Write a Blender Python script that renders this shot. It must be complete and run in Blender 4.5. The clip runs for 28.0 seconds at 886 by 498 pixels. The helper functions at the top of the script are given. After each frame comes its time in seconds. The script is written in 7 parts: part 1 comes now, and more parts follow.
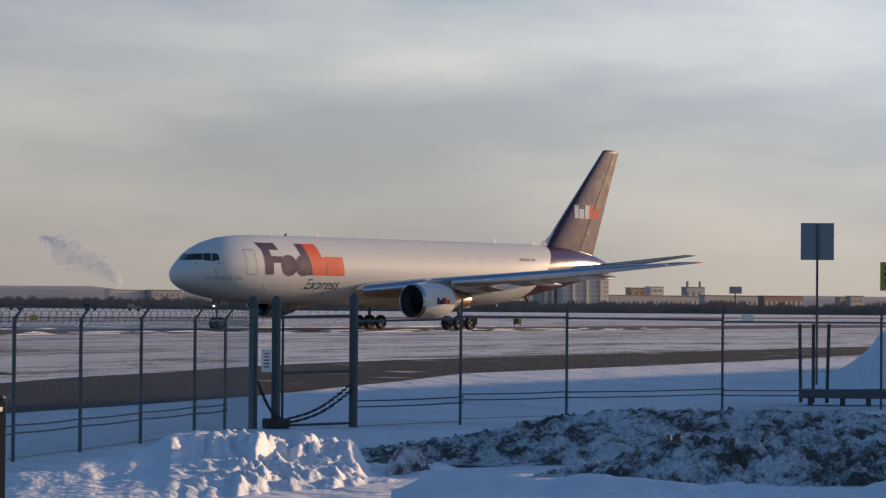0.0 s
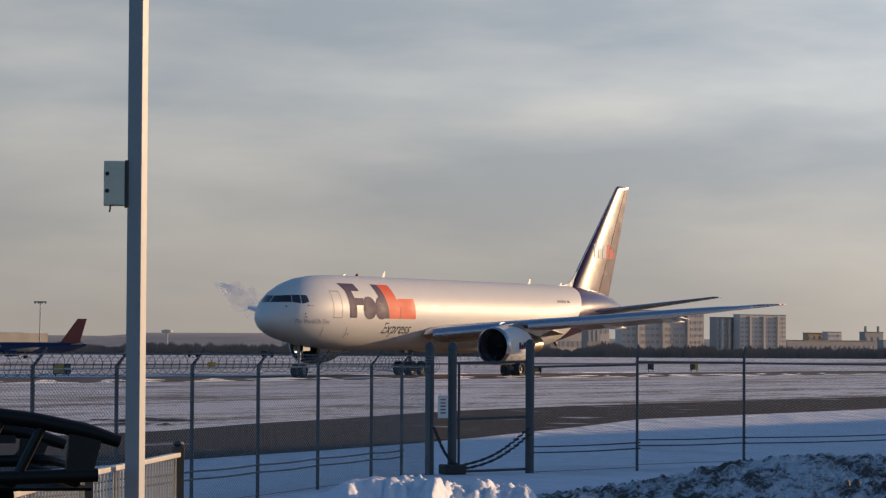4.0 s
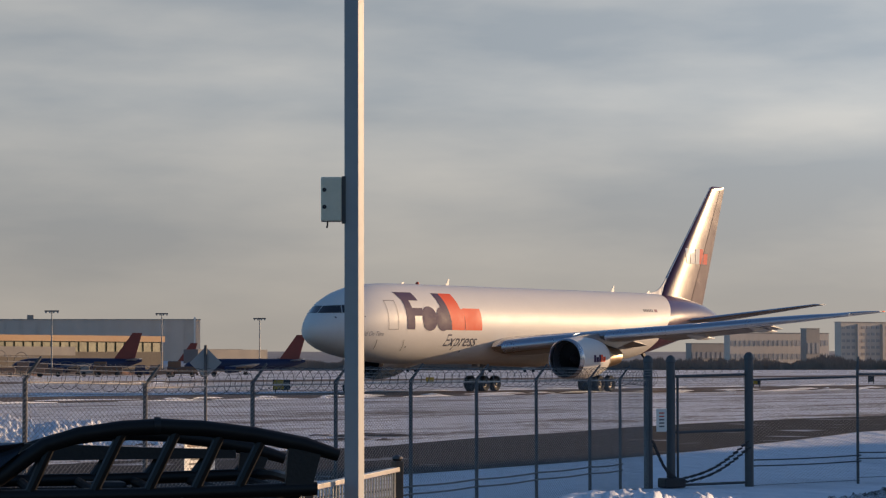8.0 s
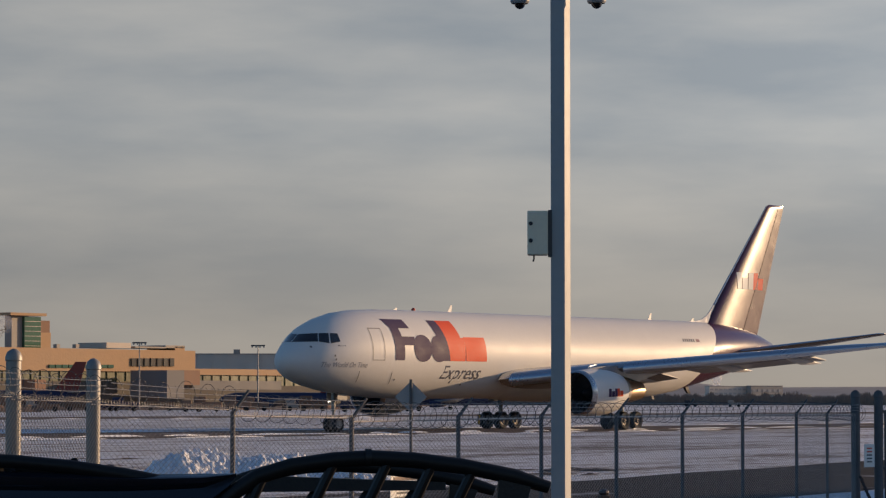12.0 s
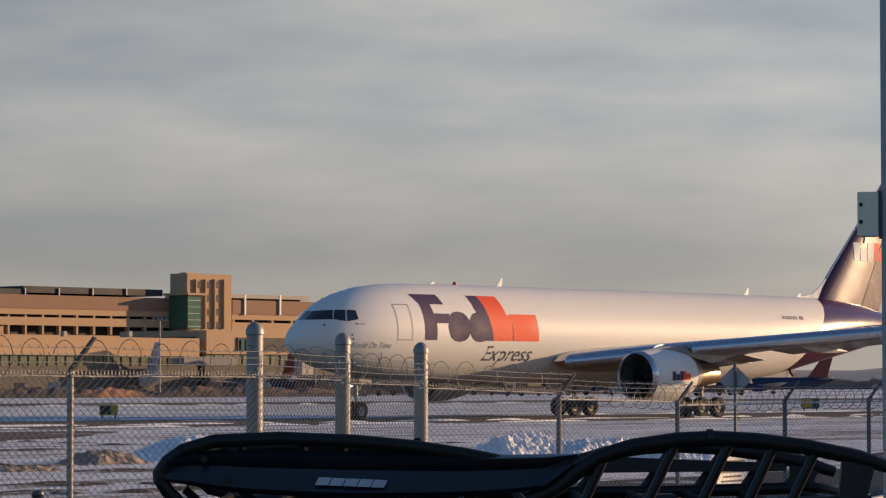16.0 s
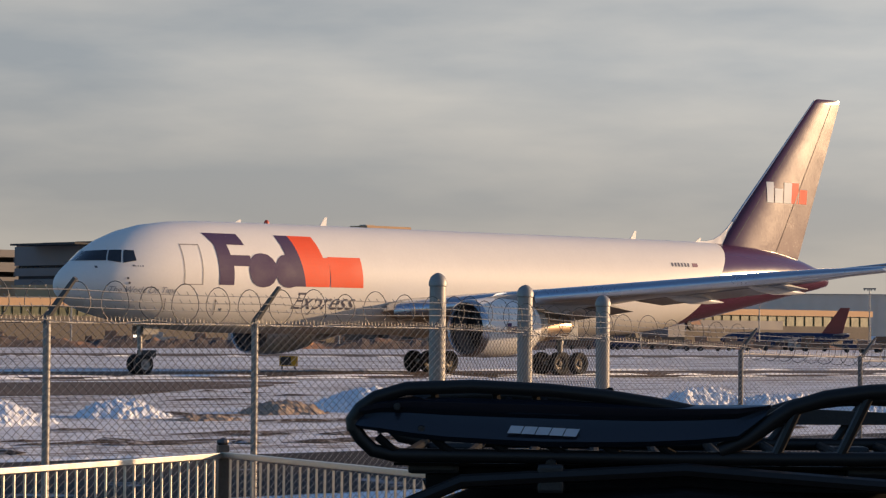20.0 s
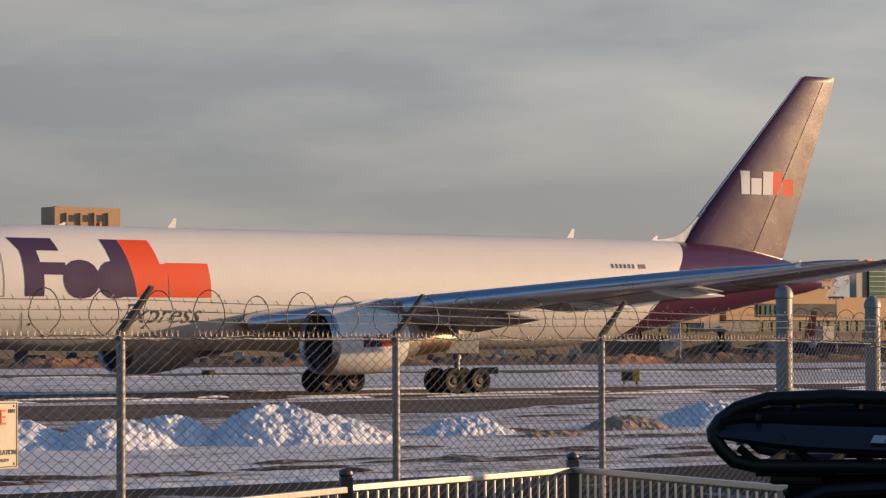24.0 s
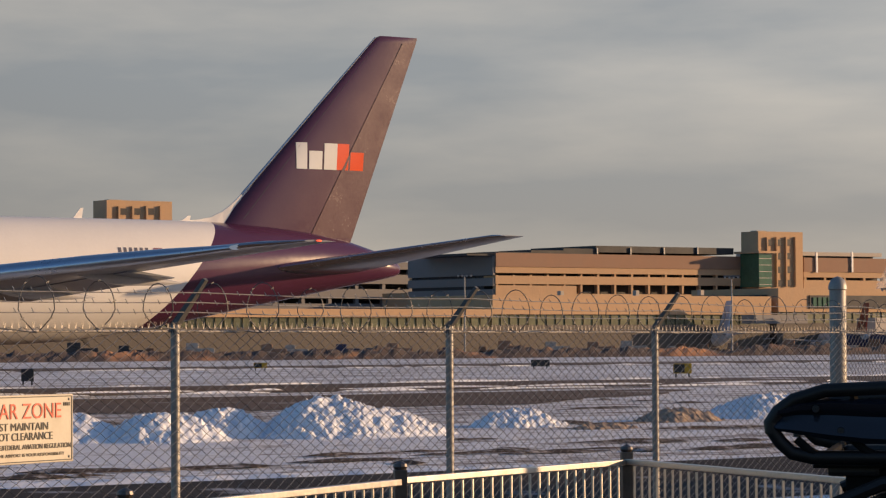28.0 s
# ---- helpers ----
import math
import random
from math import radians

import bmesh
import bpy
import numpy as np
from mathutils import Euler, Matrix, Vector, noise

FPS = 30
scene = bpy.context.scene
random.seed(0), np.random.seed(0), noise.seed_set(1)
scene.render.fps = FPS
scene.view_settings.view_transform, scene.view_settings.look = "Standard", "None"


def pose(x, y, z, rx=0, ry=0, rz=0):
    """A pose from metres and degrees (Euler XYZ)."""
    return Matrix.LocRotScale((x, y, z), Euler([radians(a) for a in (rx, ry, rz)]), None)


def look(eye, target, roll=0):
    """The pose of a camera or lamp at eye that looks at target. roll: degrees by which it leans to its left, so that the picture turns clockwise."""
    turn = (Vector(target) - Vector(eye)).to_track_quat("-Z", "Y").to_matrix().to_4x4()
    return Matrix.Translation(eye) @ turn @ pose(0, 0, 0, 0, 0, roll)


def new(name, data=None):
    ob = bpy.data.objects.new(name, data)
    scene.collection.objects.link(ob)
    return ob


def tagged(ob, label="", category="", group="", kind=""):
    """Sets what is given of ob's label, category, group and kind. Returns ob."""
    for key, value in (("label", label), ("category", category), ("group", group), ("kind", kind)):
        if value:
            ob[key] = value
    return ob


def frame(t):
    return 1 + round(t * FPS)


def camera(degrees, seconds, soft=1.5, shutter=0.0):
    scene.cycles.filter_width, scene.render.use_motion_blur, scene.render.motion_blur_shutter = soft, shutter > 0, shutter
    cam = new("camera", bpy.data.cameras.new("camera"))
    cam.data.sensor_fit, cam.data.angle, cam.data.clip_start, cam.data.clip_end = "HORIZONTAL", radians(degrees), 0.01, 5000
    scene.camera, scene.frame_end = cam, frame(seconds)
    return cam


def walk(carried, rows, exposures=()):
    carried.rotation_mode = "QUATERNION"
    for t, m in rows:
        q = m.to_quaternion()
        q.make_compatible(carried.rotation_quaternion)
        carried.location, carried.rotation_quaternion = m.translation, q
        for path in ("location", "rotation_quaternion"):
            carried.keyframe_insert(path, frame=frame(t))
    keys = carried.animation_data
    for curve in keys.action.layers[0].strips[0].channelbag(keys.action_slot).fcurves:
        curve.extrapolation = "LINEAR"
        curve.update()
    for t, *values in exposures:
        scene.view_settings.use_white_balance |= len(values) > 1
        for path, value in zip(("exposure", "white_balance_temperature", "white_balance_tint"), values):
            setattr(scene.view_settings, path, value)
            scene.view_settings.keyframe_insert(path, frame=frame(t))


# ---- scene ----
SECONDS = 28.0
cam = camera(16.366, SECONDS, soft=1.25)
# seconds, eye, yaw to the left, pitch up, lean (degrees)
CAMERA_ROWS = [
    (0, 0.011, 0.000, 1.832, -17.504, 1.074, 0.48),
    (0.5, 0.010, 0.000, 1.833, -17.123, 1.200, 0.48),
    (1, 0.007, 0.000, 1.832, -16.531, 1.355, 0.37),
    (1.5, 0.007, 0.000, 1.828, -16.216, 1.607, 0.35),
    (2, 0.019, 0.000, 1.827, -16.015, 1.829, 0.46),
    (2.5, 0.017, 0.000, 1.828, -15.753, 1.973, 0.18),
    (3, 0.024, 0.000, 1.831, -15.288, 1.951, -0.04),
    (3.5, 0.009, 0.000, 1.826, -14.733, 1.885, 0.20),
    (5.5, 0.034, 0.000, 1.831, -12.915, 2.014, 0.01),
    (6, 0.013, 0.000, 1.829, -12.390, 2.023, 0.12),
    (6.5, 0.009, 0.000, 1.826, -11.652, 2.120, 0.31),
    (7, 0.009, 0.000, 1.821, -11.086, 2.218, 0.22),
    (7.5, 0.007, 0.000, 1.823, -10.612, 2.212, -0.13),
    (8, 0.015, 0.000, 1.823, -10.196, 2.166, -0.09),
    (8.5, 0.002, 0.000, 1.820, -10.114, 2.103, 0.06),
    (9, -0.002, -0.000, 1.821, -9.870, 2.148, 0.62),
    (9.5, -0.001, -0.000, 1.821, -9.529, 2.196, 0.71),
    (10, 0.003, 0.000, 1.822, -8.864, 2.329, 0.71),
    (10.5, 0.001, 0.000, 1.820, -7.842, 2.449, 0.62),
    (11, -0.007, -0.000, 1.823, -7.077, 2.664, 0.31),
    (11.5, -0.000, -0.000, 1.817, -6.739, 2.826, 0.20),
    (12, 0.002, 0.000, 1.817, -6.394, 2.813, 0.00),
    (12.5, -0.007, -0.000, 1.816, -5.708, 2.628, -0.21),
    (14.5, -0.029, -0.000, 1.813, -3.120, 2.606, 0.23),
    (15, -0.036, -0.000, 1.808, -1.970, 2.628, 0.13),
    (15.5, -0.040, -0.000, 1.809, -1.045, 2.576, 0.16),
    (16, -0.042, -0.000, 1.808, -0.424, 2.525, -0.05),
    (16.5, -0.040, -0.000, 1.808, -0.137, 2.456, -0.23),
    (17, -0.040, -0.000, 1.806, -0.007, 2.330, -0.10),
    (17.5, -0.049, -0.000, 1.805, 0.245, 2.229, 0.18),
    (18, -0.056, -0.000, 1.803, 0.743, 2.040, 0.04),
    (18.5, -0.061, -0.000, 1.803, 1.348, 1.871, 0.03),
    (19, -0.068, -0.000, 1.802, 1.888, 1.764, 0.20),
    (19.5, -0.069, -0.000, 1.800, 2.406, 1.700, 0.37),
    (20, -0.075, -0.000, 1.797, 2.905, 1.649, 0.50),
    (20.5, -0.081, -0.000, 1.797, 3.392, 1.652, 0.57),
    (21, -0.091, -0.000, 1.797, 4.278, 1.615, 0.18),
    (21.5, -0.099, -0.000, 1.796, 5.296, 1.734, 0.15),
    (23.5, -0.115, -0.000, 1.791, 8.814, 1.894, -0.18),
    (24, -0.117, -0.000, 1.789, 9.207, 1.926, -0.26),
    (24.5, -0.113, -0.000, 1.789, 9.378, 1.918, -0.42),
    (25, -0.114, -0.000, 1.789, 9.445, 1.888, -0.62),
    (25.5, -0.119, -0.000, 1.788, 9.524, 1.810, -0.65),
    (26, -0.122, -0.000, 1.790, 9.537, 1.715, -0.53),
    (26.5, -0.120, -0.000, 1.791, 9.464, 1.817, -0.40),
    (27, -0.124, -0.000, 1.789, 9.584, 1.895, -0.53),
    (27.5, -0.130, -0.000, 1.788, 9.919, 1.884, -0.90),
    (28, -0.129, -0.000, 1.788, 10.163, 1.792, -0.36),
]


def aim(x, y, z, yaw, pitch, lean):
    ya, pi = radians(yaw), radians(pitch)
    ahead = Vector((-math.sin(ya) * math.cos(pi), math.cos(ya) * math.cos(pi), math.sin(pi)))
    eye = Vector((x, y, z))
    return look(eye, eye + ahead * 10, lean)


EXPOSURES = ((0.0, -0.04, 6500, 10), (2.0, -0.12, 6520, 10), (10.0, -0.10, 6620, 10), (12.3, -0.28, 6670, 10), (15.0, -0.10, 6740, 11), (17.0, 0.12, 6770, 11), (20.0, 0.23, 6890, 11), (25.0, 0.06, 7050, 12), (28.0, 0.10, 7100, 12))
walk(cam, [(r[0], aim(*r[1:])) for r in CAMERA_ROWS], EXPOSURES)

# ---- light: low evening sun from the side, high thin cloud ----
SUN_DIR = Vector((0.925, 0.345, 0.153)).normalized()
sun = new("sun", bpy.data.lights.new("sun", "SUN"))
sun.data.energy, sun.data.angle, sun.data.color = 5.0, radians(0.6), (1.0, 0.67, 0.39)
sun.matrix_world = look(SUN_DIR * 300, (0, 0, 0))

world = bpy.data.worlds.new("evening_sky")
scene.world = world
world.use_nodes = True


def build_sky():
    nt = world.node_tree
    nt.nodes.clear()
    N, L = nt.nodes.new, nt.links.new
    out, bg = N("ShaderNodeOutputWorld"), N("ShaderNodeBackground")
    sky = N("ShaderNodeTexSky")
    sky.sky_type, sky.sun_disc = "NISHITA", False
    sky.ozone_density, sky.dust_density = 4.0, 0.4
    sky.sun_elevation = math.asin(SUN_DIR.z)
    sky.sun_rotation = math.atan2(SUN_DIR.x, SUN_DIR.y)
    tc, sep = N("ShaderNodeTexCoord"), N("ShaderNodeSeparateXYZ")
    L(tc.outputs["Generated"], sep.inputs[0])
    # cloud sheets, drawn out along the horizon
    mp = N("ShaderNodeMapping")
    mp.inputs["Scale"].default_value = (3.0, 3.0, 13.0)
    mp.inputs["Rotation"].default_value = (radians(5), radians(-7), 0)
    L(tc.outputs["Generated"], mp.inputs[0])
    nz = N("ShaderNodeTexNoise")
    nz.inputs["Scale"].default_value, nz.inputs["Detail"].default_value, nz.inputs["Roughness"].default_value = 2.1, 8.0, 0.5
    L(mp.outputs[0], nz.inputs["Vector"])
    ramp = N("ShaderNodeValToRGB")
    ramp.color_ramp.elements[0].position, ramp.color_ramp.elements[0].color = 0.38, (0.285, 0.316, 0.35, 1)
    ramp.color_ramp.elements[1].position, ramp.color_ramp.elements[1].color = 0.66, (0.475, 0.472, 0.46, 1)
    L(nz.outputs[0], ramp.inputs[0])
    # brighter towards the sun, duller away from it
    dotn = N("ShaderNodeVectorMath")
    dotn.operation = "DOT_PRODUCT"
    dotn.inputs[1].default_value = tuple(SUN_DIR)
    L(tc.outputs["Generated"], dotn.inputs[0])
    near_sun = N("ShaderNodeMapRange")
    near_sun.inputs[1].default_value, near_sun.inputs[2].default_value = -0.4, 1.0
    L(dotn.outputs["Value"], near_sun.inputs[0])
    grade, bright = N("ShaderNodeValToRGB"), N("ShaderNodeMath")
    grade.color_ramp.interpolation = "B_SPLINE"
    for i, (p, v) in enumerate(((0.0, 0.60), (0.314, 0.91), (0.414, 0.96), (0.536, 1.06), (0.648, 1.23), (0.726, 1.46), (0.79, 1.78), (1.0, 2.6))):
        el = grade.color_ramp.elements[i] if i < 2 else grade.color_ramp.elements.new(p)
        el.position, el.color = p, (v / 3, v / 3, v / 3, 1)
    bright.operation = "MULTIPLY"
    bright.inputs[1].default_value = 3.0
    L(near_sun.outputs[0], grade.inputs[0]), L(grade.outputs[0], bright.inputs[0])
    haze = N("ShaderNodeMapRange")
    haze.inputs[1].default_value, haze.inputs[2].default_value = 0.0, 0.09
    haze.inputs[3].default_value, haze.inputs[4].default_value = 0.68, 1.0
    L(sep.outputs[2], haze.inputs[0])
    dim = N("ShaderNodeMath")
    dim.operation = "MULTIPLY"
    L(bright.outputs[0], dim.inputs[0]), L(haze.outputs[0], dim.inputs[1])
    sheet = N("ShaderNodeVectorMath")
    sheet.operation = "SCALE"
    L(ramp.outputs[0], sheet.inputs[0]), L(dim.outputs[0], sheet.inputs["Scale"])
    # warm glow low over the horizon
    toward = N("ShaderNodeMapRange")
    toward.inputs[1].default_value, toward.inputs[2].default_value = -0.2, 1.0
    toward.inputs[3].default_value, toward.inputs[4].default_value = 0.10, 0.80
    L(dotn.outputs["Value"], toward.inputs[0])
    low = N("ShaderNodeMapRange")
    low.inputs[1].default_value, low.inputs[2].default_value = 0.0, 0.085
    low.inputs[3].default_value, low.inputs[4].default_value = 1.0, 0.0
    L(sep.outputs[2], low.inputs[0])
    mul = N("ShaderNodeMath")
    mul.operation = "MULTIPLY"
    L(toward.outputs[0], mul.inputs[0]), L(low.outputs[0], mul.inputs[1])
    glow = N("ShaderNodeMix")
    glow.data_type = "RGBA"
    glow.inputs["B"].default_value = (0.56, 0.46, 0.36, 1)
    L(mul.outputs[0], glow.inputs["Factor"]), L(sheet.outputs[0], glow.inputs["A"])
    # the cloud thins out overhead into clear deep blue
    scale = N("ShaderNodeVectorMath")
    scale.operation = "MULTIPLY"
    scale.inputs[1].default_value = (0.145, 0.15, 0.157)
    L(sky.outputs[0], scale.inputs[0])
    cover = N("ShaderNodeMapRange")
    cover.interpolation_type = "SMOOTHSTEP"
    cover.inputs[1].default_value, cover.inputs[2].default_value = 0.14, 0.34
    cover.inputs[3].default_value, cover.inputs[4].default_value = 0.96, 0.06
    L(sep.outputs[2], cover.inputs[0])
    # and on the side away from the sun
    side = N("ShaderNodeMapRange")
    side.interpolation_type = "SMOOTHSTEP"
    side.inputs[1].default_value, side.inputs[2].default_value = -0.45, 0.05
    side.inputs[3].default_value, side.inputs[4].default_value = 0.15, 1.0
    L(dotn.outputs["Value"], side.inputs[0])
    both = N("ShaderNodeMath")
    both.operation = "MULTIPLY"
    L(cover.outputs[0], both.inputs[0]), L(side.outputs[0], both.inputs[1])
    mix = N("ShaderNodeMix")
    mix.data_type = "RGBA"
    L(both.outputs[0], mix.inputs["Factor"]), L(scale.outputs[0], mix.inputs["A"]), L(glow.outputs["Result"], mix.inputs["B"])
    L(mix.outputs["Result"], bg.inputs[0]), L(bg.outputs[0], out.inputs[0])
    bg.inputs[1].default_value = 1.0


build_sky()


# ---- materials ----
def material(name, color, rough=0.6, metal=0.0, spread=0.12, scale=3.0, bump=0.0, bump_scale=40.0, second=None, amount=0.5, coat=0.0, sharp=0.12, stretch=(1, 1, 1), crisp=0.5, spec=0.5):
    """A surface with its colour varied at two scales; second: a colour of stains or patches."""
    m = bpy.data.materials.new(name)
    m.use_nodes = True
    nt = m.node_tree
    N, L = nt.nodes.new, nt.links.new
    bs = nt.nodes["Principled BSDF"]
    bs.inputs["Roughness"].default_value, bs.inputs["Metallic"].default_value = rough, metal
    bs.inputs["Coat Weight"].default_value = coat
    bs.inputs["Coat Roughness"].default_value = 0.08
    bs.inputs["Specular IOR Level"].default_value = spec
    tc, mp = N("ShaderNodeTexCoord"), N("ShaderNodeMapping")
    mp.inputs["Scale"].default_value = stretch
    L(tc.outputs["Object"], mp.inputs[0])
    big, fine = N("ShaderNodeTexNoise"), N("ShaderNodeTexNoise")
    big.inputs["Scale"].default_value, big.inputs["Detail"].default_value, big.inputs["Roughness"].default_value = scale, 6.0 if crisp < 0.6 else 12.0, crisp
    fine.inputs["Scale"].default_value, fine.inputs["Detail"].default_value = scale * 9, 4.0
    L(mp.outputs[0], big.inputs["Vector"]), L(mp.outputs[0], fine.inputs["Vector"])
    add = N("ShaderNodeMath")
    add.operation = "ADD"
    L(big.outputs[0], add.inputs[0]), L(fine.outputs[0], add.inputs[1])
    rg = N("ShaderNodeMapRange")
    rg.inputs[1].default_value, rg.inputs[2].default_value = 0.6, 1.4
    rg.inputs[3].default_value, rg.inputs[4].default_value = 1 - spread, 1 + spread
    L(add.outputs[0], rg.inputs[0])
    vm = N("ShaderNodeVectorMath")
    vm.operation = "SCALE"
    vm.inputs[0].default_value = color[:3]
    L(rg.outputs[0], vm.inputs["Scale"])
    last = vm.outputs[0]
    if second:
        st = N("ShaderNodeMapRange")
        st.inputs[1].default_value, st.inputs[2].default_value = amount - sharp, amount + sharp
        L(big.outputs[0], st.inputs[0])
        mx = N("ShaderNodeMix")
        mx.data_type = "RGBA"
        mx.inputs["B"].default_value = (*second[:3], 1)
        L(st.outputs[0], mx.inputs["Factor"]), L(last, mx.inputs["A"])
        last = mx.outputs["Result"]
    L(last, bs.inputs["Base Color"])
    rr = N("ShaderNodeMapRange")
    rr.inputs[1].default_value, rr.inputs[2].default_value = 0.6, 1.4
    rr.inputs[3].default_value, rr.inputs[4].default_value = max(0.02, rough * 0.85), min(1, rough * 1.15)
    L(add.outputs[0], rr.inputs[0]), L(rr.outputs[0], bs.inputs["Roughness"])
    if bump:
        bn, bp = N("ShaderNodeTexNoise"), N("ShaderNodeBump")
        bn.inputs["Scale"].default_value, bn.inputs["Detail"].default_value = bump_scale, 6.0
        bp.inputs["Strength"].default_value = min(1.0, bump)
        bp.inputs["Distance"].default_value = 0.6 / bump_scale
        L(mp.outputs[0], bn.inputs["Vector"]), L(bn.outputs[0], bp.inputs["Height"]), L(bp.outputs[0], bs.inputs["Normal"])
    return m


def glowing(name, color, strength):
    m = bpy.data.materials.new(name)
    m.use_nodes = True
    bs = m.node_tree.nodes["Principled BSDF"]
    bs.inputs["Base Color"].default_value = (*color, 1)
    bs.inputs["Emission Color"].default_value = (*color, 1)
    bs.inputs["Emission Strength"].default_value = strength
    return m


def field_material():
    """Thin wind-blown snow over dead grass and frozen mud: drifts, bare streaks along the taxiway, fine grain."""
    m = bpy.data.materials.new("snowy_field")
    m.use_nodes = True
    nt = m.node_tree
    N, L = nt.nodes.new, nt.links.new
    bs = nt.nodes["Principled BSDF"]
    bs.inputs["Roughness"].default_value = 0.85
    bs.inputs["Specular IOR Level"].default_value = 0.15
    tc = N("ShaderNodeTexCoord")
    total = None
    for turn, scale, size, weight in ((46.8, (0.035, 0.22, 1), 1.0, 0.85), (46.8, (0.22, 0.9, 1), 1.0, 0.8), (46.8, (2.2, 6.0, 1), 1.0, 0.9)):
        mp, nz, mu = N("ShaderNodeMapping"), N("ShaderNodeTexNoise"), N("ShaderNodeMath")
        mp.vector_type = "TEXTURE"
        mp.inputs["Rotation"].default_value = (0, 0, radians(turn))
        mp.inputs["Scale"].default_value = tuple(1 / v for v in scale)
        nz.inputs["Scale"].default_value, nz.inputs["Detail"].default_value, nz.inputs["Roughness"].default_value = size, 6.0, 0.6
        mu.operation = "MULTIPLY"
        mu.inputs[1].default_value = weight
        L(tc.outputs["Object"], mp.inputs[0]), L(mp.outputs[0], nz.inputs["Vector"]), L(nz.outputs[0], mu.inputs[0])
        if total is None:
            total = mu.outputs[0]
        else:
            ad = N("ShaderNodeMath")
            L(total, ad.inputs[0]), L(mu.outputs[0], ad.inputs[1])
            total = ad.outputs[0]
    ramp = N("ShaderNodeValToRGB")
    cr = ramp.color_ramp
    cr.elements[0].position, cr.elements[0].color = 0.84, (0.19, 0.15, 0.125, 1)
    cr.elements[1].position, cr.elements[1].color = 1.12, (0.85, 0.86, 0.88, 1)
    cr.elements.new(0.93).color = (0.44, 0.41, 0.40, 1)
    cr.elements.new(1.0).color = (0.74, 0.745, 0.77, 1)
    sh = N("ShaderNodeMapRange")
    sh.inputs[1].default_value, sh.inputs[2].default_value = 1.03, 1.48
    L(total, sh.inputs[0])
    for e, pos in zip(cr.elements, (0.16, 0.42, 0.60, 0.80)):
        e.position = pos
    L(sh.outputs[0], ramp.inputs[0]), L(ramp.outputs[0], bs.inputs["Base Color"])
    bp = N("ShaderNodeBump")
    bp.inputs["Strength"].default_value, bp.inputs["Distance"].default_value = 0.7, 0.25
    L(total, bp.inputs["Height"]), L(bp.outputs[0], bs.inputs["Normal"])
    return m


CLEANSNOW = material("wind_packed_snow", (0.76, 0.78, 0.82), 0.8, 0, 0.10, 0.25, 0.5, 1.2, second=(0.60, 0.61, 0.64), amount=0.62, sharp=0.1, stretch=(1, 0.4, 1), spec=0.15)
SNOW = material("snow", (0.80, 0.82, 0.86), 0.75, 0, 0.06, 0.5, 0.6, 3.0)
FIELD = field_material()
DIRTY = material("dirty_snow", (0.66, 0.67, 0.70), 0.85, 0, 0.3, 2.0, 1.0, 16.0, second=(0.085, 0.072, 0.064), amount=0.50, sharp=0.05, crisp=0.80)
ASPHALT = material("asphalt", (0.050, 0.045, 0.043), 0.9, 0, 0.3, 0.4, 0.4, 30, second=(0.5, 0.52, 0.56), amount=0.67, sharp=0.05, spec=0.08)
CARPARK = material("damp_car_park_asphalt", (0.036, 0.033, 0.031), 0.9, 0, 0.3, 0.4, 0.4, 30, second=(0.45, 0.47, 0.5), amount=0.86, sharp=0.04, spec=0.08)
TAXIWAY = material("wet_concrete", (0.15, 0.108, 0.082), 0.75, 0, 0.3, 0.12, 0.3, 12, second=(0.62, 0.62, 0.64), amount=0.68, sharp=0.05, spec=0.1)
WHITE = material("white_paint", (0.75, 0.725, 0.685), 0.46, 0, 0.03, 0.8, coat=0.0, spec=0.22)
PURPLE = material("purple_paint", (0.075, 0.022, 0.052), 0.22, 0, 0.04, 0.6, coat=0.15)
RUDDERPAINT = material("dull_purple_paint", (0.072, 0.021, 0.036), 0.25, 0, 0.08, 0.9, spec=0.6)
SATINPURPLE = material("satin_purple_paint", (0.072, 0.021, 0.044), 0.235, 0, 0.06, 0.9, coat=0.0, spec=0.6)
FINWHITE = material("glossy_white_mark", (0.7, 0.68, 0.64), 0.16, 0, 0.04, 1.0, coat=0.8)
FINORANGE = material("glossy_orange_mark", (0.75, 0.09, 0.02), 0.16, 0, 0.04, 1.0, coat=0.8)
ORANGE = material("orange_paint", (0.80, 0.075, 0.015), 0.65, 0, 0.05, 1.0)
DECAL = material("purple_decal", (0.042, 0.018, 0.075), 0.7, 0, 0.05, 1.0)
PALETEXT = material("pale_grey_lettering", (0.30, 0.30, 0.32), 0.5, 0, 0.05, 1.0)
GREYTEXT = material("grey_lettering", (0.10, 0.10, 0.13), 0.5, 0, 0.05, 1.0)
FAIRING = material("pale_fairing_paint", (0.42, 0.41, 0.40), 0.4, 0, 0.1, 1.0)
WINGGREY = material("wing_grey_paint", (0.22, 0.23, 0.25), 0.32, 0.1, 0.08, 0.7, coat=0.3)
BARE = material("bare_metal", (0.55, 0.55, 0.56), 0.25, 0.95, 0.08, 1.5)
DARKMETAL = material("dark_metal", (0.05, 0.05, 0.055), 0.5, 0.6, 0.15, 3)
HUB = material("dark_brown_hub", (0.06, 0.05, 0.043), 0.55, 0.3, 0.2, 6)
HOT = material("exhaust_metal", (0.40, 0.29, 0.20), 0.38, 0.9, 0.15, 2)
TYRE = material("tyre_rubber", (0.018, 0.018, 0.018), 0.85, 0, 0.2, 6, 0.3, 60)
GLASS_DARK = material("cockpit_glass", (0.012, 0.013, 0.016), 0.08, 0, 0.1, 2, coat=1.0)
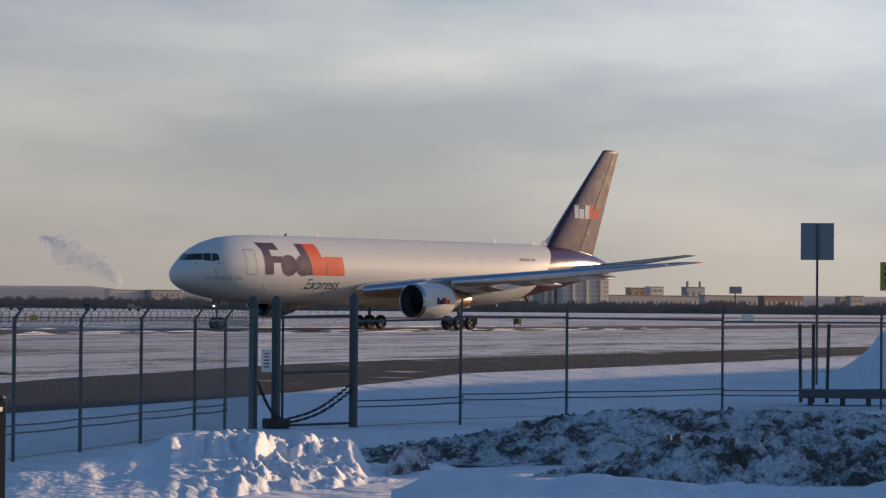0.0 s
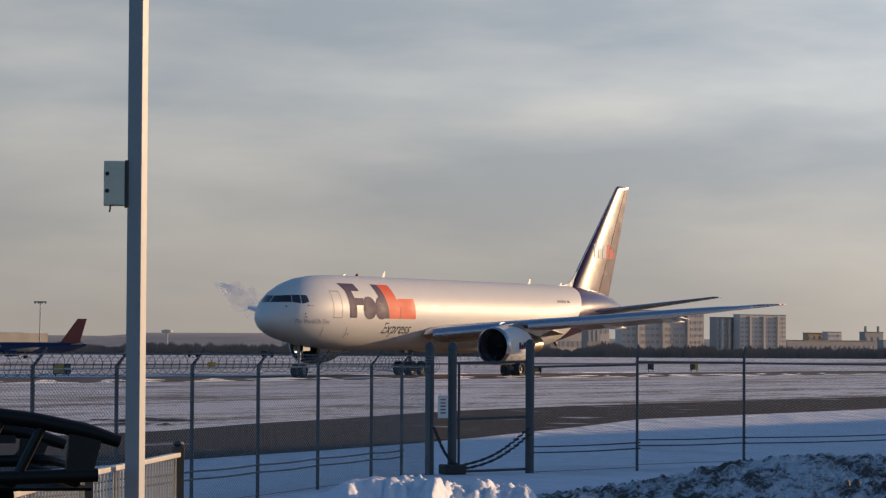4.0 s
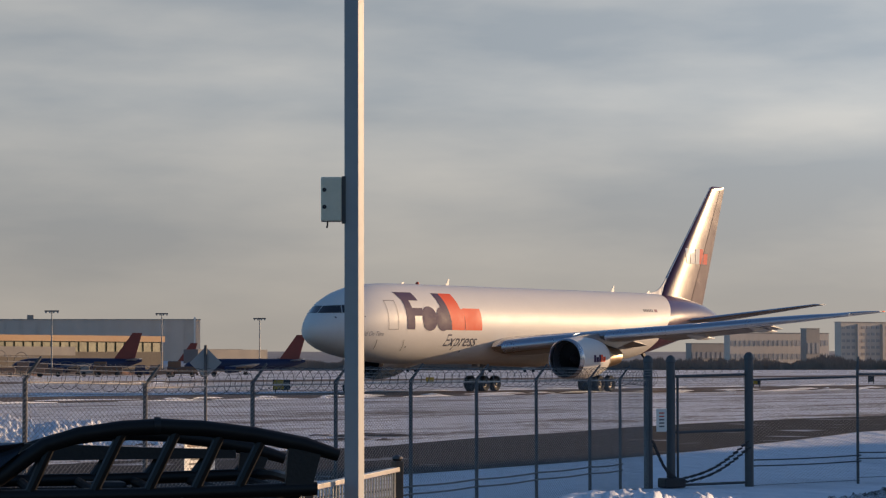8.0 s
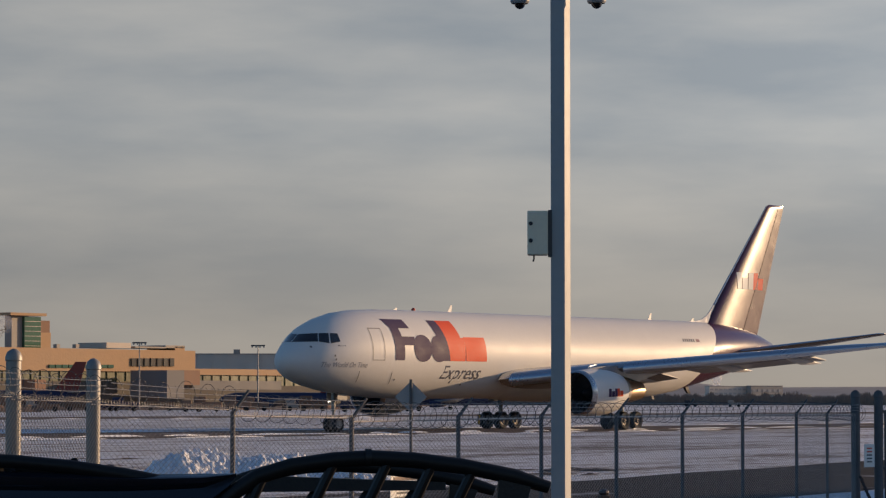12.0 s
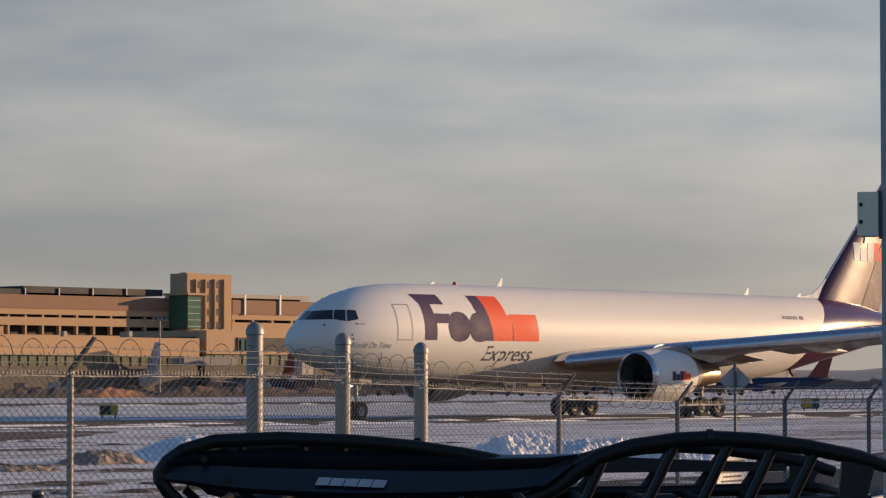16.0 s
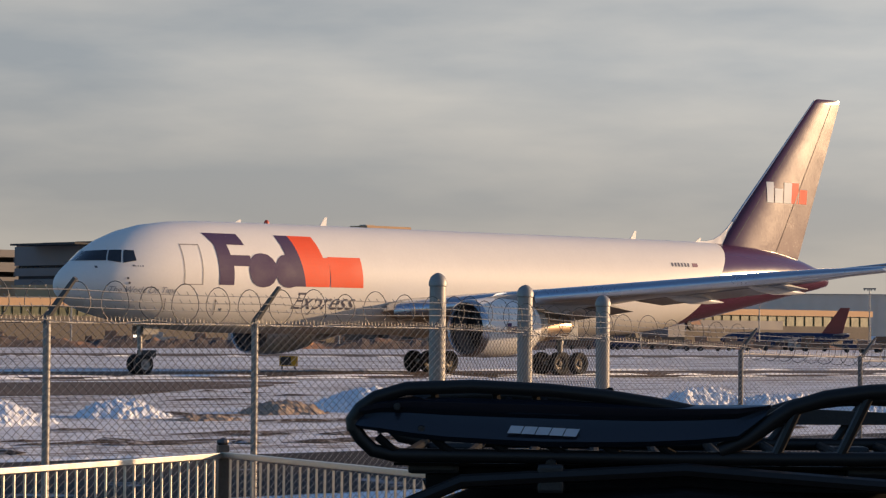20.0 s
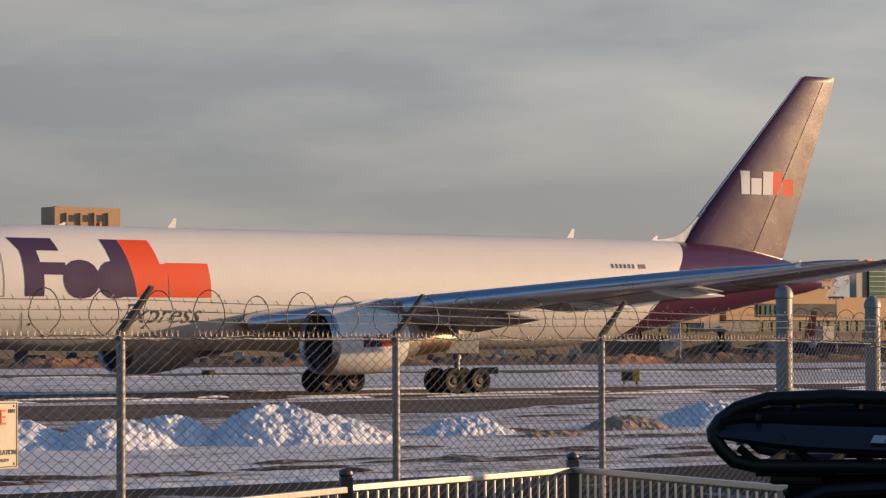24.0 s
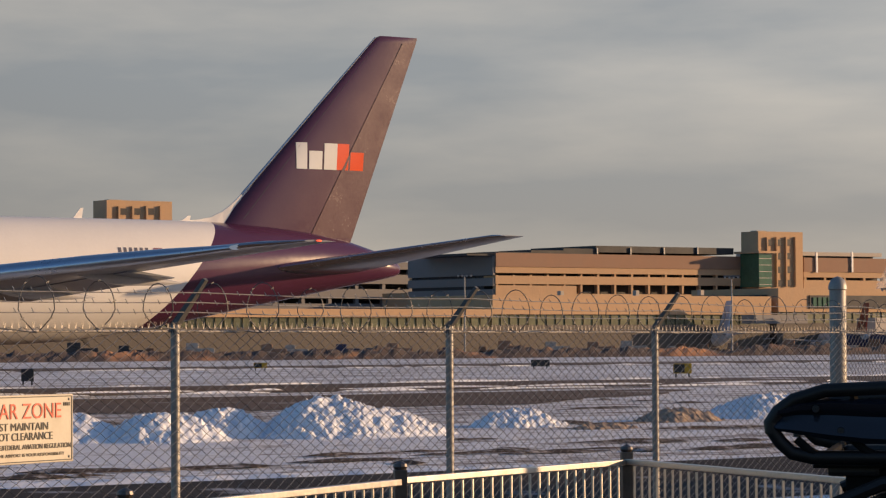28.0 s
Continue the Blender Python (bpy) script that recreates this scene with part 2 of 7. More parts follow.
GALV = material("galvanised_steel", (0.29, 0.28, 0.265), 0.5, 0.35, 0.15, 8, 0.2, 80)
GALVDARK = material("weathered_steel", (0.11, 0.11, 0.112), 0.6, 0.5, 0.2, 8, 0.3, 60)
WIRE = material("fence_wire", (0.36, 0.33, 0.295), 0.5, 0.45, 0.15, 5)
# bars of the black railing, made pale to put the sun's glint into the colour
GLINTRAIL = material("satin_black_rail", (0.58, 0.53, 0.47), 0.36, 0.85, 0.12, 6)
RAILPOST = material("black_rail_post", (0.10, 0.09, 0.085), 0.36, 0.7, 0.2, 6)
POLEPAINT = material("pole_grey_paint", (0.36, 0.37, 0.38), 0.5, 0, 0.06, 2)
BOXGREY = material("box_enamel", (0.86, 0.80, 0.62), 0.45, 0, 0.06, 4)
PLASTIC = material("black_plastic", (0.010, 0.0105, 0.012), 0.45, 0, 0.15, 8, 0.2, 120)
# glossy black plastic, tinted blue to paint in the sky it reflects
SHELL = material("glossy_shell_plastic", (0.010, 0.013, 0.020), 0.22, 0, 0.1, 8, coat=0.4)
DECKBAR = material("dull_black_bar", (0.010, 0.0095, 0.0095), 0.8, 0, 0.15, 8, spec=0.1)
# bare metal with the reflected sky's blue put into its tint
SLAT = material("slat_bare_metal", (0.50, 0.56, 0.64), 0.30, 0.9, 0.06, 0.8)
SATIN = material("satin_black_tube", (0.013, 0.012, 0.012), 0.42, 0, 0.15, 8, spec=0.3)
CARPAINT = material("dark_car_paint", (0.010, 0.010, 0.011), 0.5, 0, 0.1, 4, spec=0.15)
TAN = material("tan_precast", (0.455, 0.288, 0.163), 0.8, 0, 0.10, 0.05, 0.2, 2)
TANDARK = material("brown_precast", (0.27, 0.155, 0.10), 0.8, 0, 0.12, 0.05)
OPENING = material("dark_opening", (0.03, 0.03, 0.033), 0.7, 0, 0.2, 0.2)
OLIVEGLASS = material("olive_concourse_glass", (0.09, 0.095, 0.045), 0.3, 0, 0.5, 0.12)
PLINTH = material("dark_brown_plinth", (0.10, 0.085, 0.07), 0.8, 0, 0.3, 0.2)
OLIVEFRAME = material("olive_window_frame", (0.12, 0.11, 0.06), 0.6)
GREENGLASS = material("green_glass", (0.05, 0.12, 0.07), 0.12, 0, 0.2, 0.15, coat=0.6)
# grey cladding, lightened so that distance haze is in the colour
HAZEGREY = material("far_grey_cladding", (0.58, 0.50, 0.42), 0.7, 0, 0.08, 0.03)
# deck grey with shade painted in; the boarding bridges use it too
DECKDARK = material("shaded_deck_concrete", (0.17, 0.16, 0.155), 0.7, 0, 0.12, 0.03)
# dark cladding, likewise lifted by painted-in haze
HAZEDARK = material("far_dark_cladding", (0.36, 0.32, 0.28), 0.7, 0, 0.12, 0.03)
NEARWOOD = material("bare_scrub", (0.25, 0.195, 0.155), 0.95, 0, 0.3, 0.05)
# bare trees on the horizon, paled by haze put into the colour
HAZEWOOD = material("far_bare_woods", (0.36, 0.31, 0.28), 0.95, 0, 0.3, 0.05)
SIGNWHITE = material("sign_white", (0.72, 0.70, 0.64), 0.45, 0, 0.05, 5)
SIGNRED = material("sign_red", (0.55, 0.08, 0.04), 0.5, 0, 0.08, 5)
SIGNBLACK = material("sign_black", (0.03, 0.03, 0.03), 0.5, 0, 0.08, 5)
YELLOW = material("sign_yellow", (0.50, 0.30, 0.025), 0.45, 0, 0.08, 5)
JETBLUE = material("jet_blue_paint", (0.012, 0.018, 0.06), 0.5, 0, 0.1, 0.2)
JETRED = material("jet_red_paint", (0.20, 0.03, 0.02), 0.4, 0, 0.1, 0.2)
# window bands close to the wall colour: haze painted in
HAZEWINDOW = material("far_window_band", (0.44, 0.41, 0.38), 0.25, 0, 0.15, 0.05)


# ---- helpers for meshes ----
def part(name, bm, mats, parent=None, label="", smooth=False):
    me = bpy.data.meshes.new(name)
    bmesh.ops.recalc_face_normals(bm, faces=bm.faces)
    bm.to_mesh(me)
    bm.free()
    for m in mats if isinstance(mats, (list, tuple)) else (mats,):
        me.materials.append(m)
    if smooth:
        me.shade_smooth()
        me.set_sharp_from_angle(angle=radians(38))
    ob = new(name, me)
    ob.parent = parent
    if label:
        ob["label"] = label
    return ob


def share(ob, m, parent=None):
    """Another object on the same mesh, at the pose m."""
    o = new(ob.name, ob.data)
    o.parent = parent if parent else ob.parent
    o.matrix_basis = m
    if "label" in ob:
        o["label"] = ob["label"]
    return o


def empty(name, m, label, category, group="", kind=""):
    e = new(name)
    e.empty_display_size = 0.2
    e.matrix_basis = m
    return tagged(e, label, category, group, kind)


def box(bm, lo, hi, bevel=0.0, m=None, mi=0):
    geo = bmesh.ops.create_cube(bm, size=1)["verts"]
    c, d = [(a + b) / 2 for a, b in zip(lo, hi)], [b - a for a, b in zip(lo, hi)]
    for v in geo:
        v.co = Vector((v.co.x * d[0] + c[0], v.co.y * d[1] + c[1], v.co.z * d[2] + c[2]))
    faces = list({f for v in geo for f in v.link_faces})
    for f in faces:
        f.material_index = mi
    if bevel:
        r = bmesh.ops.bevel(bm, geom=list({e for f in faces for e in f.edges}), offset=bevel, segments=2, affect="EDGES", profile=0.6)
        geo = list({v for f in r["faces"] for v in f.verts} | {v for v in geo if v.is_valid})
        for f in r["faces"]:
            f.material_index = mi
    if m is not None:
        bmesh.ops.transform(bm, matrix=m, verts=geo)
    return geo


def tube(bm, pts, radii, sides=8, caps=True, mi=0):
    """A round bar along points."""
    pts = [Vector(p) for p in pts]
    radii = [radii] * len(pts) if isinstance(radii, (int, float)) else radii
    rings, side = [], None
    for i, p in enumerate(pts):
        d = (pts[min(i + 1, len(pts) - 1)] - pts[max(i - 1, 0)]).normalized()
        ref = side if side is not None else (Vector((0, 0, 1)) if abs(d.z) < 0.9 else Vector((1, 0, 0)))
        a = d.cross(ref).normalized() if side is None else (ref - d * ref.dot(d)).normalized()
        side = a
        b = d.cross(a)
        rings.append([bm.verts.new(p + radii[i] * (a * math.cos(k * math.tau / sides) + b * math.sin(k * math.tau / sides))) for k in range(sides)])
    for r0, r1 in zip(rings, rings[1:]):
        for k in range(sides):
            bm.faces.new((r0[k], r0[(k + 1) % sides], r1[(k + 1) % sides], r1[k])).material_index = mi
    if caps:
        bm.faces.new(rings[0][::-1]).material_index = mi
        bm.faces.new(rings[-1]).material_index = mi


def loft(bm, rings, caps=True, closed=True, mi=0):
    made = [[bm.verts.new(p) for p in r] for r in rings]
    n = len(made[0])
    for r0, r1 in zip(made, made[1:]):
        for k in range(n if closed else n - 1):
            bm.faces.new((r0[k], r0[(k + 1) % n], r1[(k + 1) % n], r1[k])).material_index = mi
    if caps:
        bm.faces.new(made[0][::-1]).material_index = mi
        bm.faces.new(made[-1]).material_index = mi
    return made


def lathe(bm, profile, sides=32, axis="x", mi=0, caps=False):
    """profile: (along, radius) pairs turned round an axis."""
    rings = []
    for a, r in profile:
        ring = []
        for k in range(sides):
            c, s = r * math.cos(k * math.tau / sides), r * math.sin(k * math.tau / sides)
            ring.append({"x": (a, c, s), "y": (c, a, s), "z": (c, s, a)}[axis])
        rings.append(ring)
    loft(bm, rings, caps, True, mi)


def lettering(name, text, size, m, mat, parent, shear=0.0, thick=0.004, width=1.0, align="LEFT"):
    cu = bpy.data.curves.new(name, "FONT")
    cu.body, cu.size, cu.shear, cu.extrude, cu.align_x = text, size, shear, thick, align
    tmp = bpy.data.objects.new(name, cu)
    scene.collection.objects.link(tmp)
    dg = bpy.context.evaluated_depsgraph_get()
    me = bpy.data.meshes.new_from_object(tmp.evaluated_get(dg))
    me.name = name
    bpy.data.objects.remove(tmp)
    bpy.data.curves.remove(cu)
    for v in me.vertices:
        v.co.x *= width
    me.materials.clear()
    me.materials.append(mat)
    ob = new(name, me)
    ob.parent = parent
    ob.matrix_basis = m
    return ob


# the airfield's own axes: a along the taxiway (the way the aircraft rolls), b across it, away from the viewer
ALONG, ACROSS = Vector((-0.6844, -0.7291)), Vector((-0.7291, 0.6844))


def field(a, b):
    p = ALONG * a + ACROSS * b
    return p.x, p.y


def across(x, y):
    return x * ACROSS.x + y * ACROSS.y


def rise(x, y):
    """Height of the ground: the car park, the hollow along the fence, the level airfield."""
    b = across(x, y)
    ks = ((-1e6, 0.05), (8, 0.05), (22, -0.42), (33, -0.42), (62, 0.0), (1e6, 0.0))
    for (b0, z0), (b1, z1) in zip(ks, ks[1:]):
        if b <= b1:
            return z0 + (z1 - z0) * (b - b0) / (b1 - b0)


def at(az, d):
    """The place at an azimuth to the left and a distance from the viewer."""
    return -math.sin(radians(az)) * d, math.cos(radians(az)) * d


# ---- ground ----
def spread(values_a, values_b, lift=0.0):
    bm = bmesh.new()
    grid = []
    for b in values_b:
        row = []
        for a in values_a:
            x, y = field(a, b)
            row.append(bm.verts.new((x, y, rise(x, y) + lift)))
        grid.append(row)
    for r0, r1 in zip(grid, grid[1:]):
        for k in range(len(r0) - 1):
            bm.faces.new((r0[k], r0[k + 1], r1[k + 1], r1[k]))
    return bm


def steps(*spans):
    out = []
    for lo, hi, n in spans:
        out += [lo + (hi - lo) * i / n for i in range(n)]
    return out + [spans[-1][1]]


ground = tagged(part("ground", spread(steps((-4000, -300, 6), (-300, 120, 30), (120, 4000, 6)), steps((-4000, -40, 3), (-40, 8, 4), (8, 22, 4), (22, 33, 3), (33, 62, 6), (62, 400, 10), (400, 4500, 5))), FIELD), "wind-blown snow over frozen airfield grass", "ground", kind="structure")
taxiway = tagged(part("taxiway", spread(steps((-900, 600, 20)), (99, 101, 105, 108, 111, 115, 119), 0.02), TAXIWAY), "wet brown-grey concrete taxiway streaked with snow", "taxiway", kind="structure")
runway = tagged(part("runway", spread(steps((-1500, 900, 20)), (205, 235), 0.02), TAXIWAY), "distant concrete runway between snow fields", "runway", kind="structure")
car_park = tagged(part("car_park", spread(steps((-22, 60, 12)), steps((-60, 8, 6), (8, 22, 4), (22, 32.5, 4)), 0.012), CARPARK), "dark damp asphalt of a car park with snow remnants", "car park", kind="structure")


snow_verge = tagged(part("snow_verge", spread(steps((-500, -22, 30)), steps((-60, 8, 6), (8, 22, 4), (22, 33, 3), (33, 42, 2)), 0.012), CLEANSNOW), "clean wind-packed snow in front of the fence", "snow", kind="structure")


def windrow(b, seed, label):
    """A broken line of crusted snow left along the pavement."""
    bm = bmesh.new()
    rnd = random.Random(seed)
    a = -260.0
    while a < 40:
        n, w = rnd.uniform(1.0, 9.0), rnd.uniform(0.06, 0.24)
        rows = []
        for i in range(5):
            k = i / 4
            f = math.sin(math.pi * (0.06 + 0.88 * k))
            cx = b + rnd.uniform(-0.1, 0.1)
            rows.append([(*field(a + n * k, cx - w * f), 0.021), (*field(a + n * k, cx), 0.03 + 0.09 * f * rnd.uniform(0.5, 1.2)), (*field(a + n * k, cx + w * f), 0.021)])
        loft(bm, rows, False, False)
        a += n + rnd.uniform(0.2, 5.0)
    return tagged(part("snow_windrow", bm, SNOW), label, "snow", kind="stuff")


windrow(104.3, 1, "broken line of crusted snow along the taxiway")
windrow(98.6, 2, "thin ragged snow edge beside the taxiway")
windrow(119.4, 3, "ragged snow edge on the far side of the taxiway")
windrow(204.0, 4, "thin snow edge beside the runway")


def mud_streaks():
    """Broken lines of frozen mud and grit left in the snow between the road and the taxiway."""
    rnd = random.Random(31)
    bm = bmesh.new()
    for i in range(170):
        a = rnd.uniform(-75, 10)
        b = rnd.choice((43.8, 44.6, 46.0)) + rnd.uniform(-0.5, 0.5) + (a + 30) * -0.10 if i % 2 else rnd.uniform(46, 78)
        n, w = rnd.uniform(0.5, 3.2), rnd.uniform(0.08, 0.42)
        rows = []
        for j in range(7):
            k = j / 6
            f = math.sin(math.pi * (0.04 + 0.92 * k)) * rnd.uniform(0.5, 1.2)
            row = []
            for v, h in ((-1, 0.012), (-0.4, 0.05 * f), (0.3, 0.06 * f), (1, 0.012)):
                x, y = field(a + n * k, b + w * f * v + 0.12 * noise.noise(Vector((i, k * 3, 0))))
                row.append((x, y, rise(x, y) + h + 0.008))
            rows.append(row)
        loft(bm, rows, False, False)
    return tagged(part("mud_streaks", bm, MUD), "streaks of frozen brown mud and grit in snow", "mud", kind="stuff")


MUD = material("frozen_mud", (0.085, 0.066, 0.055), 0.9, 0, 0.3, 3.0, 0.8, 18, second=(0.40, 0.38, 0.38), amount=0.60, sharp=0.05, spec=0.1)
mud_streaks()


def shoulder_mesh():
    """Bare muddy ground along the near side of the taxiway, running out to one side."""
    bm = bmesh.new()
    rows = []
    for i in range(120):
        a = 40 - i
        k = min(1.0, max(0.0, (a + 82) / 25))
        n = 92.5 - 20.0 * k + 2.2 * noise.noise(Vector((a * 0.12, 2, 0))) + 0.8 * noise.noise(Vector((a * 0.5, 4, 0)))
        f = 92.6 + 1.2 * noise.noise(Vector((a * 0.15, 9, 0)))
        rows.append([(*field(a, min(n, f) + (f - min(n, f)) * j / 4), 0.018) for j in range(5)])
    loft(bm, rows, False, False)
    return bm


bare_shoulder = tagged(part("bare_shoulder", shoulder_mesh(), TAXIWAY), "muddy brown strip of bare ground beside the taxiway", "ground", kind="structure")


def road_mesh():
    """The service road: (along, near edge, far edge)."""
    line = ((-420, 60, 66), (-163, 46.5, 51.8), (-143, 45, 51.4), (-119, 43, 51.0), (-97, 42.2, 50.4), (-88, 41.6, 49.3), (-74, 38.2, 46.3), (-65, 36.2, 44.5), (-55, 35.0, 43.0), (-37, 33.0, 41.5), (-22, 32.0, 40.5), (0, 31, 39), (60, 27, 36))
    bm = bmesh.new()
    rows = []
    for (a0, n0, f0), (a1, n1, f1) in zip(line, line[1:]):
        for i in range(8):
            k = i / 8
            a, n, f = a0 + (a1 - a0) * k, n0 + (n1 - n0) * k, f0 + (f1 - f0) * k
            n += 0.35 * noise.noise(Vector((a * 0.13, 1, 0)))
            f += 0.35 * noise.noise(Vector((a * 0.13, 5, 0)))
            row = []
            for j in range(6):
                x, y = field(a, n + (f - n) * j / 5)
                row.append((x, y, rise(x, y) + 0.02))
            rows.append(row)
    loft(bm, rows, False, False)
    return bm


road = tagged(part("road", road_mesh(), ASPHALT), "dark wet asphalt service road behind the fence", "road", kind="structure")


# ---- unseen hangar, added beyond the car park to cast shade along the road ----
def build_shade_hangar():
    x, y = field(-76, 5)
    e = empty("metal_hangar", pose(x, y, 0, 0, 0, math.degrees(math.atan2(-ALONG.y, -ALONG.x))), "unseen grey hangar added to cast shade beyond the car park", "building")
    bm = bmesh.new()
    box(bm, (5, -8, -1), (150, 0, 10.3), 0.0)
    part("wall", bm, HAZEGREY, e)
    bm = bmesh.new()
    box(bm, (4.7, -8.3, 10.3), (150.3, 0.3, 10.7), 0.05)
    part("roof", bm, HAZEDARK, e)
    # two low unseen blocks, added to shade the dirty snow banks
    for ya, yb, top in ((31.0, 35.2, 2.7), (40.6, 46.0, 2.2)):
        bm = bmesh.new()
        box(bm, (23, ya, -0.5), (36, yb, top), 0.0, e.matrix_basis.inverted())
        part("annex", bm, HAZEGREY, e)
    for k in range(6):
        bm = bmesh.new()
        box(bm, (8 + k * 24, 0.0, 0.0), (26 + k * 24, 0.15, 6.8), 0.03)
        part("hangar_door", bm, HAZEDARK, e)


build_shade_hangar()


# ---- aircraft: x forward, y to port, z up, origin under the nose wheels ----
def section(x, top, bot, hw, n=40):
    cz, hh = (top + bot) / 2, (top - bot) / 2
    return [(x, hw * math.cos(k * math.tau / n), cz + hh * math.sin(k * math.tau / n)) for k in range(n)]


BODY = ((4.76, 4.10, 3.95, 0.06), (4.68, 4.34, 3.66, 0.34), (4.5, 4.57, 3.43, 0.62), (4.15, 4.86, 3.2, 0.95), (3.6, 5.24, 2.95, 1.31), (2.9, 5.78, 2.72, 1.68), (2.2, 6.17, 2.56, 1.95), (1.2, 6.55, 2.38, 2.20), (0.0, 6.84, 2.22, 2.37), (-1.5, 7.02, 2.08, 2.46), (-3.5, 7.1, 1.96, 2.51), (-6, 7.12, 1.92, 2.515), (-30, 7.12, 1.92, 2.515), (-32.5, 7.12, 2.05, 2.49), (-35, 7.12, 2.35, 2.39), (-37.5, 7.11, 2.75, 2.2), (-40, 7.06, 3.2, 1.93), (-42.5, 6.93, 3.65, 1.58), (-44.5, 6.72, 4.02, 1.24), (-46.5, 6.36, 4.38, 0.88), (-48.2, 5.9, 4.66, 0.55), (-49.1, 5.5, 4.85, 0.3), (-49.3, 5.35, 4.95, 0.15))


def body_half_width(x, z):
    """Half width of the fuselage at a station and height."""
    for s0, s1 in zip(BODY, BODY[1:]):
        if s1[0] <= x <= s0[0]:
            k = (s0[0] - x) / (s0[0] - s1[0])
            top, bot, hw = (s0[i] + (s1[i] - s0[i]) * k for i in (1, 2, 3))
            q = (z - (top + bot) / 2) / ((top - bot) / 2)
            return hw * math.sqrt(max(0.0, 1 - q * q))
    return 0.0


def nose_point(z, phi, side, lift=0.022):
    """A point of the nose's skin at a height, phi degrees round from straight ahead."""
    r = 0.0
    c, n = math.cos(radians(phi)), math.sin(radians(phi))
    while r < 4.2 and body_half_width(0.6 + r * c, z) > r * n and body_half_width(0.6 + r * c, z) > 0:
        r += 0.005
    r += lift
    return 0.6 + r * c, side * r * n, z


def foil(n=9):
    """Outline of an aerofoil, chord 0 to 1: (along, up)."""
    up = [(1 - math.cos(math.pi * i / n)) / 2 for i in range(n + 1)]
    thick = lambda c: 0.6 * (0.2969 * math.sqrt(c) - 0.126 * c - 0.3516 * c * c + 0.2843 * c**3 - 0.1015 * c**4) / 0.12
    return [(c, thick(c)) for c in up] + [(c, -0.75 * thick(c)) for c in up[-2:0:-1]]


def wing_mesh(stations, vertical=False, mi=0):
    """stations: leading x, trailing x, y, z, thickness."""
    bm = bmesh.new()
    rings = []
    for le, te, y, z, th in stations:
        ring = []
        for c, h in foil():
            x = le + (te - le) * c
            ring.append((x, h * th, z) if vertical else (x, y, z + h * th))
        rings.append(ring)
    loft(bm, rings)
    # bare metal along the leading edge
    bm.faces.ensure_lookup_table()
    for i, f in enumerate(bm.faces):
        if len(f.verts) == 4 and i % 18 in (0, 1, 16, 17) and not vertical:
            f.material_index = 1
    return bm


def patch(outline, parent, name, mat, lift=0.018, rows=14, label=""):
    """A painted shape on the port side: outline of (x, z) points, laid on the curved skin."""
    bm = bmesh.new()
    f = bm.faces.new([bm.verts.new((x, 0, z)) for x, z in outline])
    zs = [z for _, z in outline]
    for i in range(1, rows):
        z = min(zs) + (max(zs) - min(zs)) * i / rows
        bmesh.ops.bisect_plane(bm, geom=bm.verts[:] + bm.edges[:] + bm.faces[:], plane_co=(0, 0, z), plane_no=(0, 0, 1))
    bmesh.ops.triangulate(bm, faces=bm.faces[:])
    for v in bm.verts:
        v.co.y = body_half_width(v.co.x, v.co.z) + lift
    return part(name, bm, mat, parent, label)


def slab(x0, x1, z0, z1, lean=0.0, round_=0.0):
    """Outline of a rectangle, leaning by lean at its top, with rounded corners."""
    if not round_:
        return [(x0, z0), (x1, z0), (x1 + lean, z1), (x0 + lean, z1)]
    pts = []
    for cx, cz, a0 in ((x1, z0, -90), (x1, z1, 0), (x0, z1, 90), (x0, z0, 180)):
        sx, sz = (1 if cx == max(x0, x1) else -1), (1 if cz == z1 else -1)
        r = round_
        ox, oz = cx - sx * r, cz - sz * r
        for i in range(5):
            a = math.atan2(sz, sx) + radians(-45 + 22.5 * i) * (1 if sx * sz > 0 else -1) * 1
            pts.append((ox + r * math.cos(a), oz + r * math.sin(a)))
    cx, cz = (x0 + x1) / 2, (z0 + z1) / 2
    return sorted(pts, key=lambda p: math.atan2(p[1] - cz, p[0] - cx))


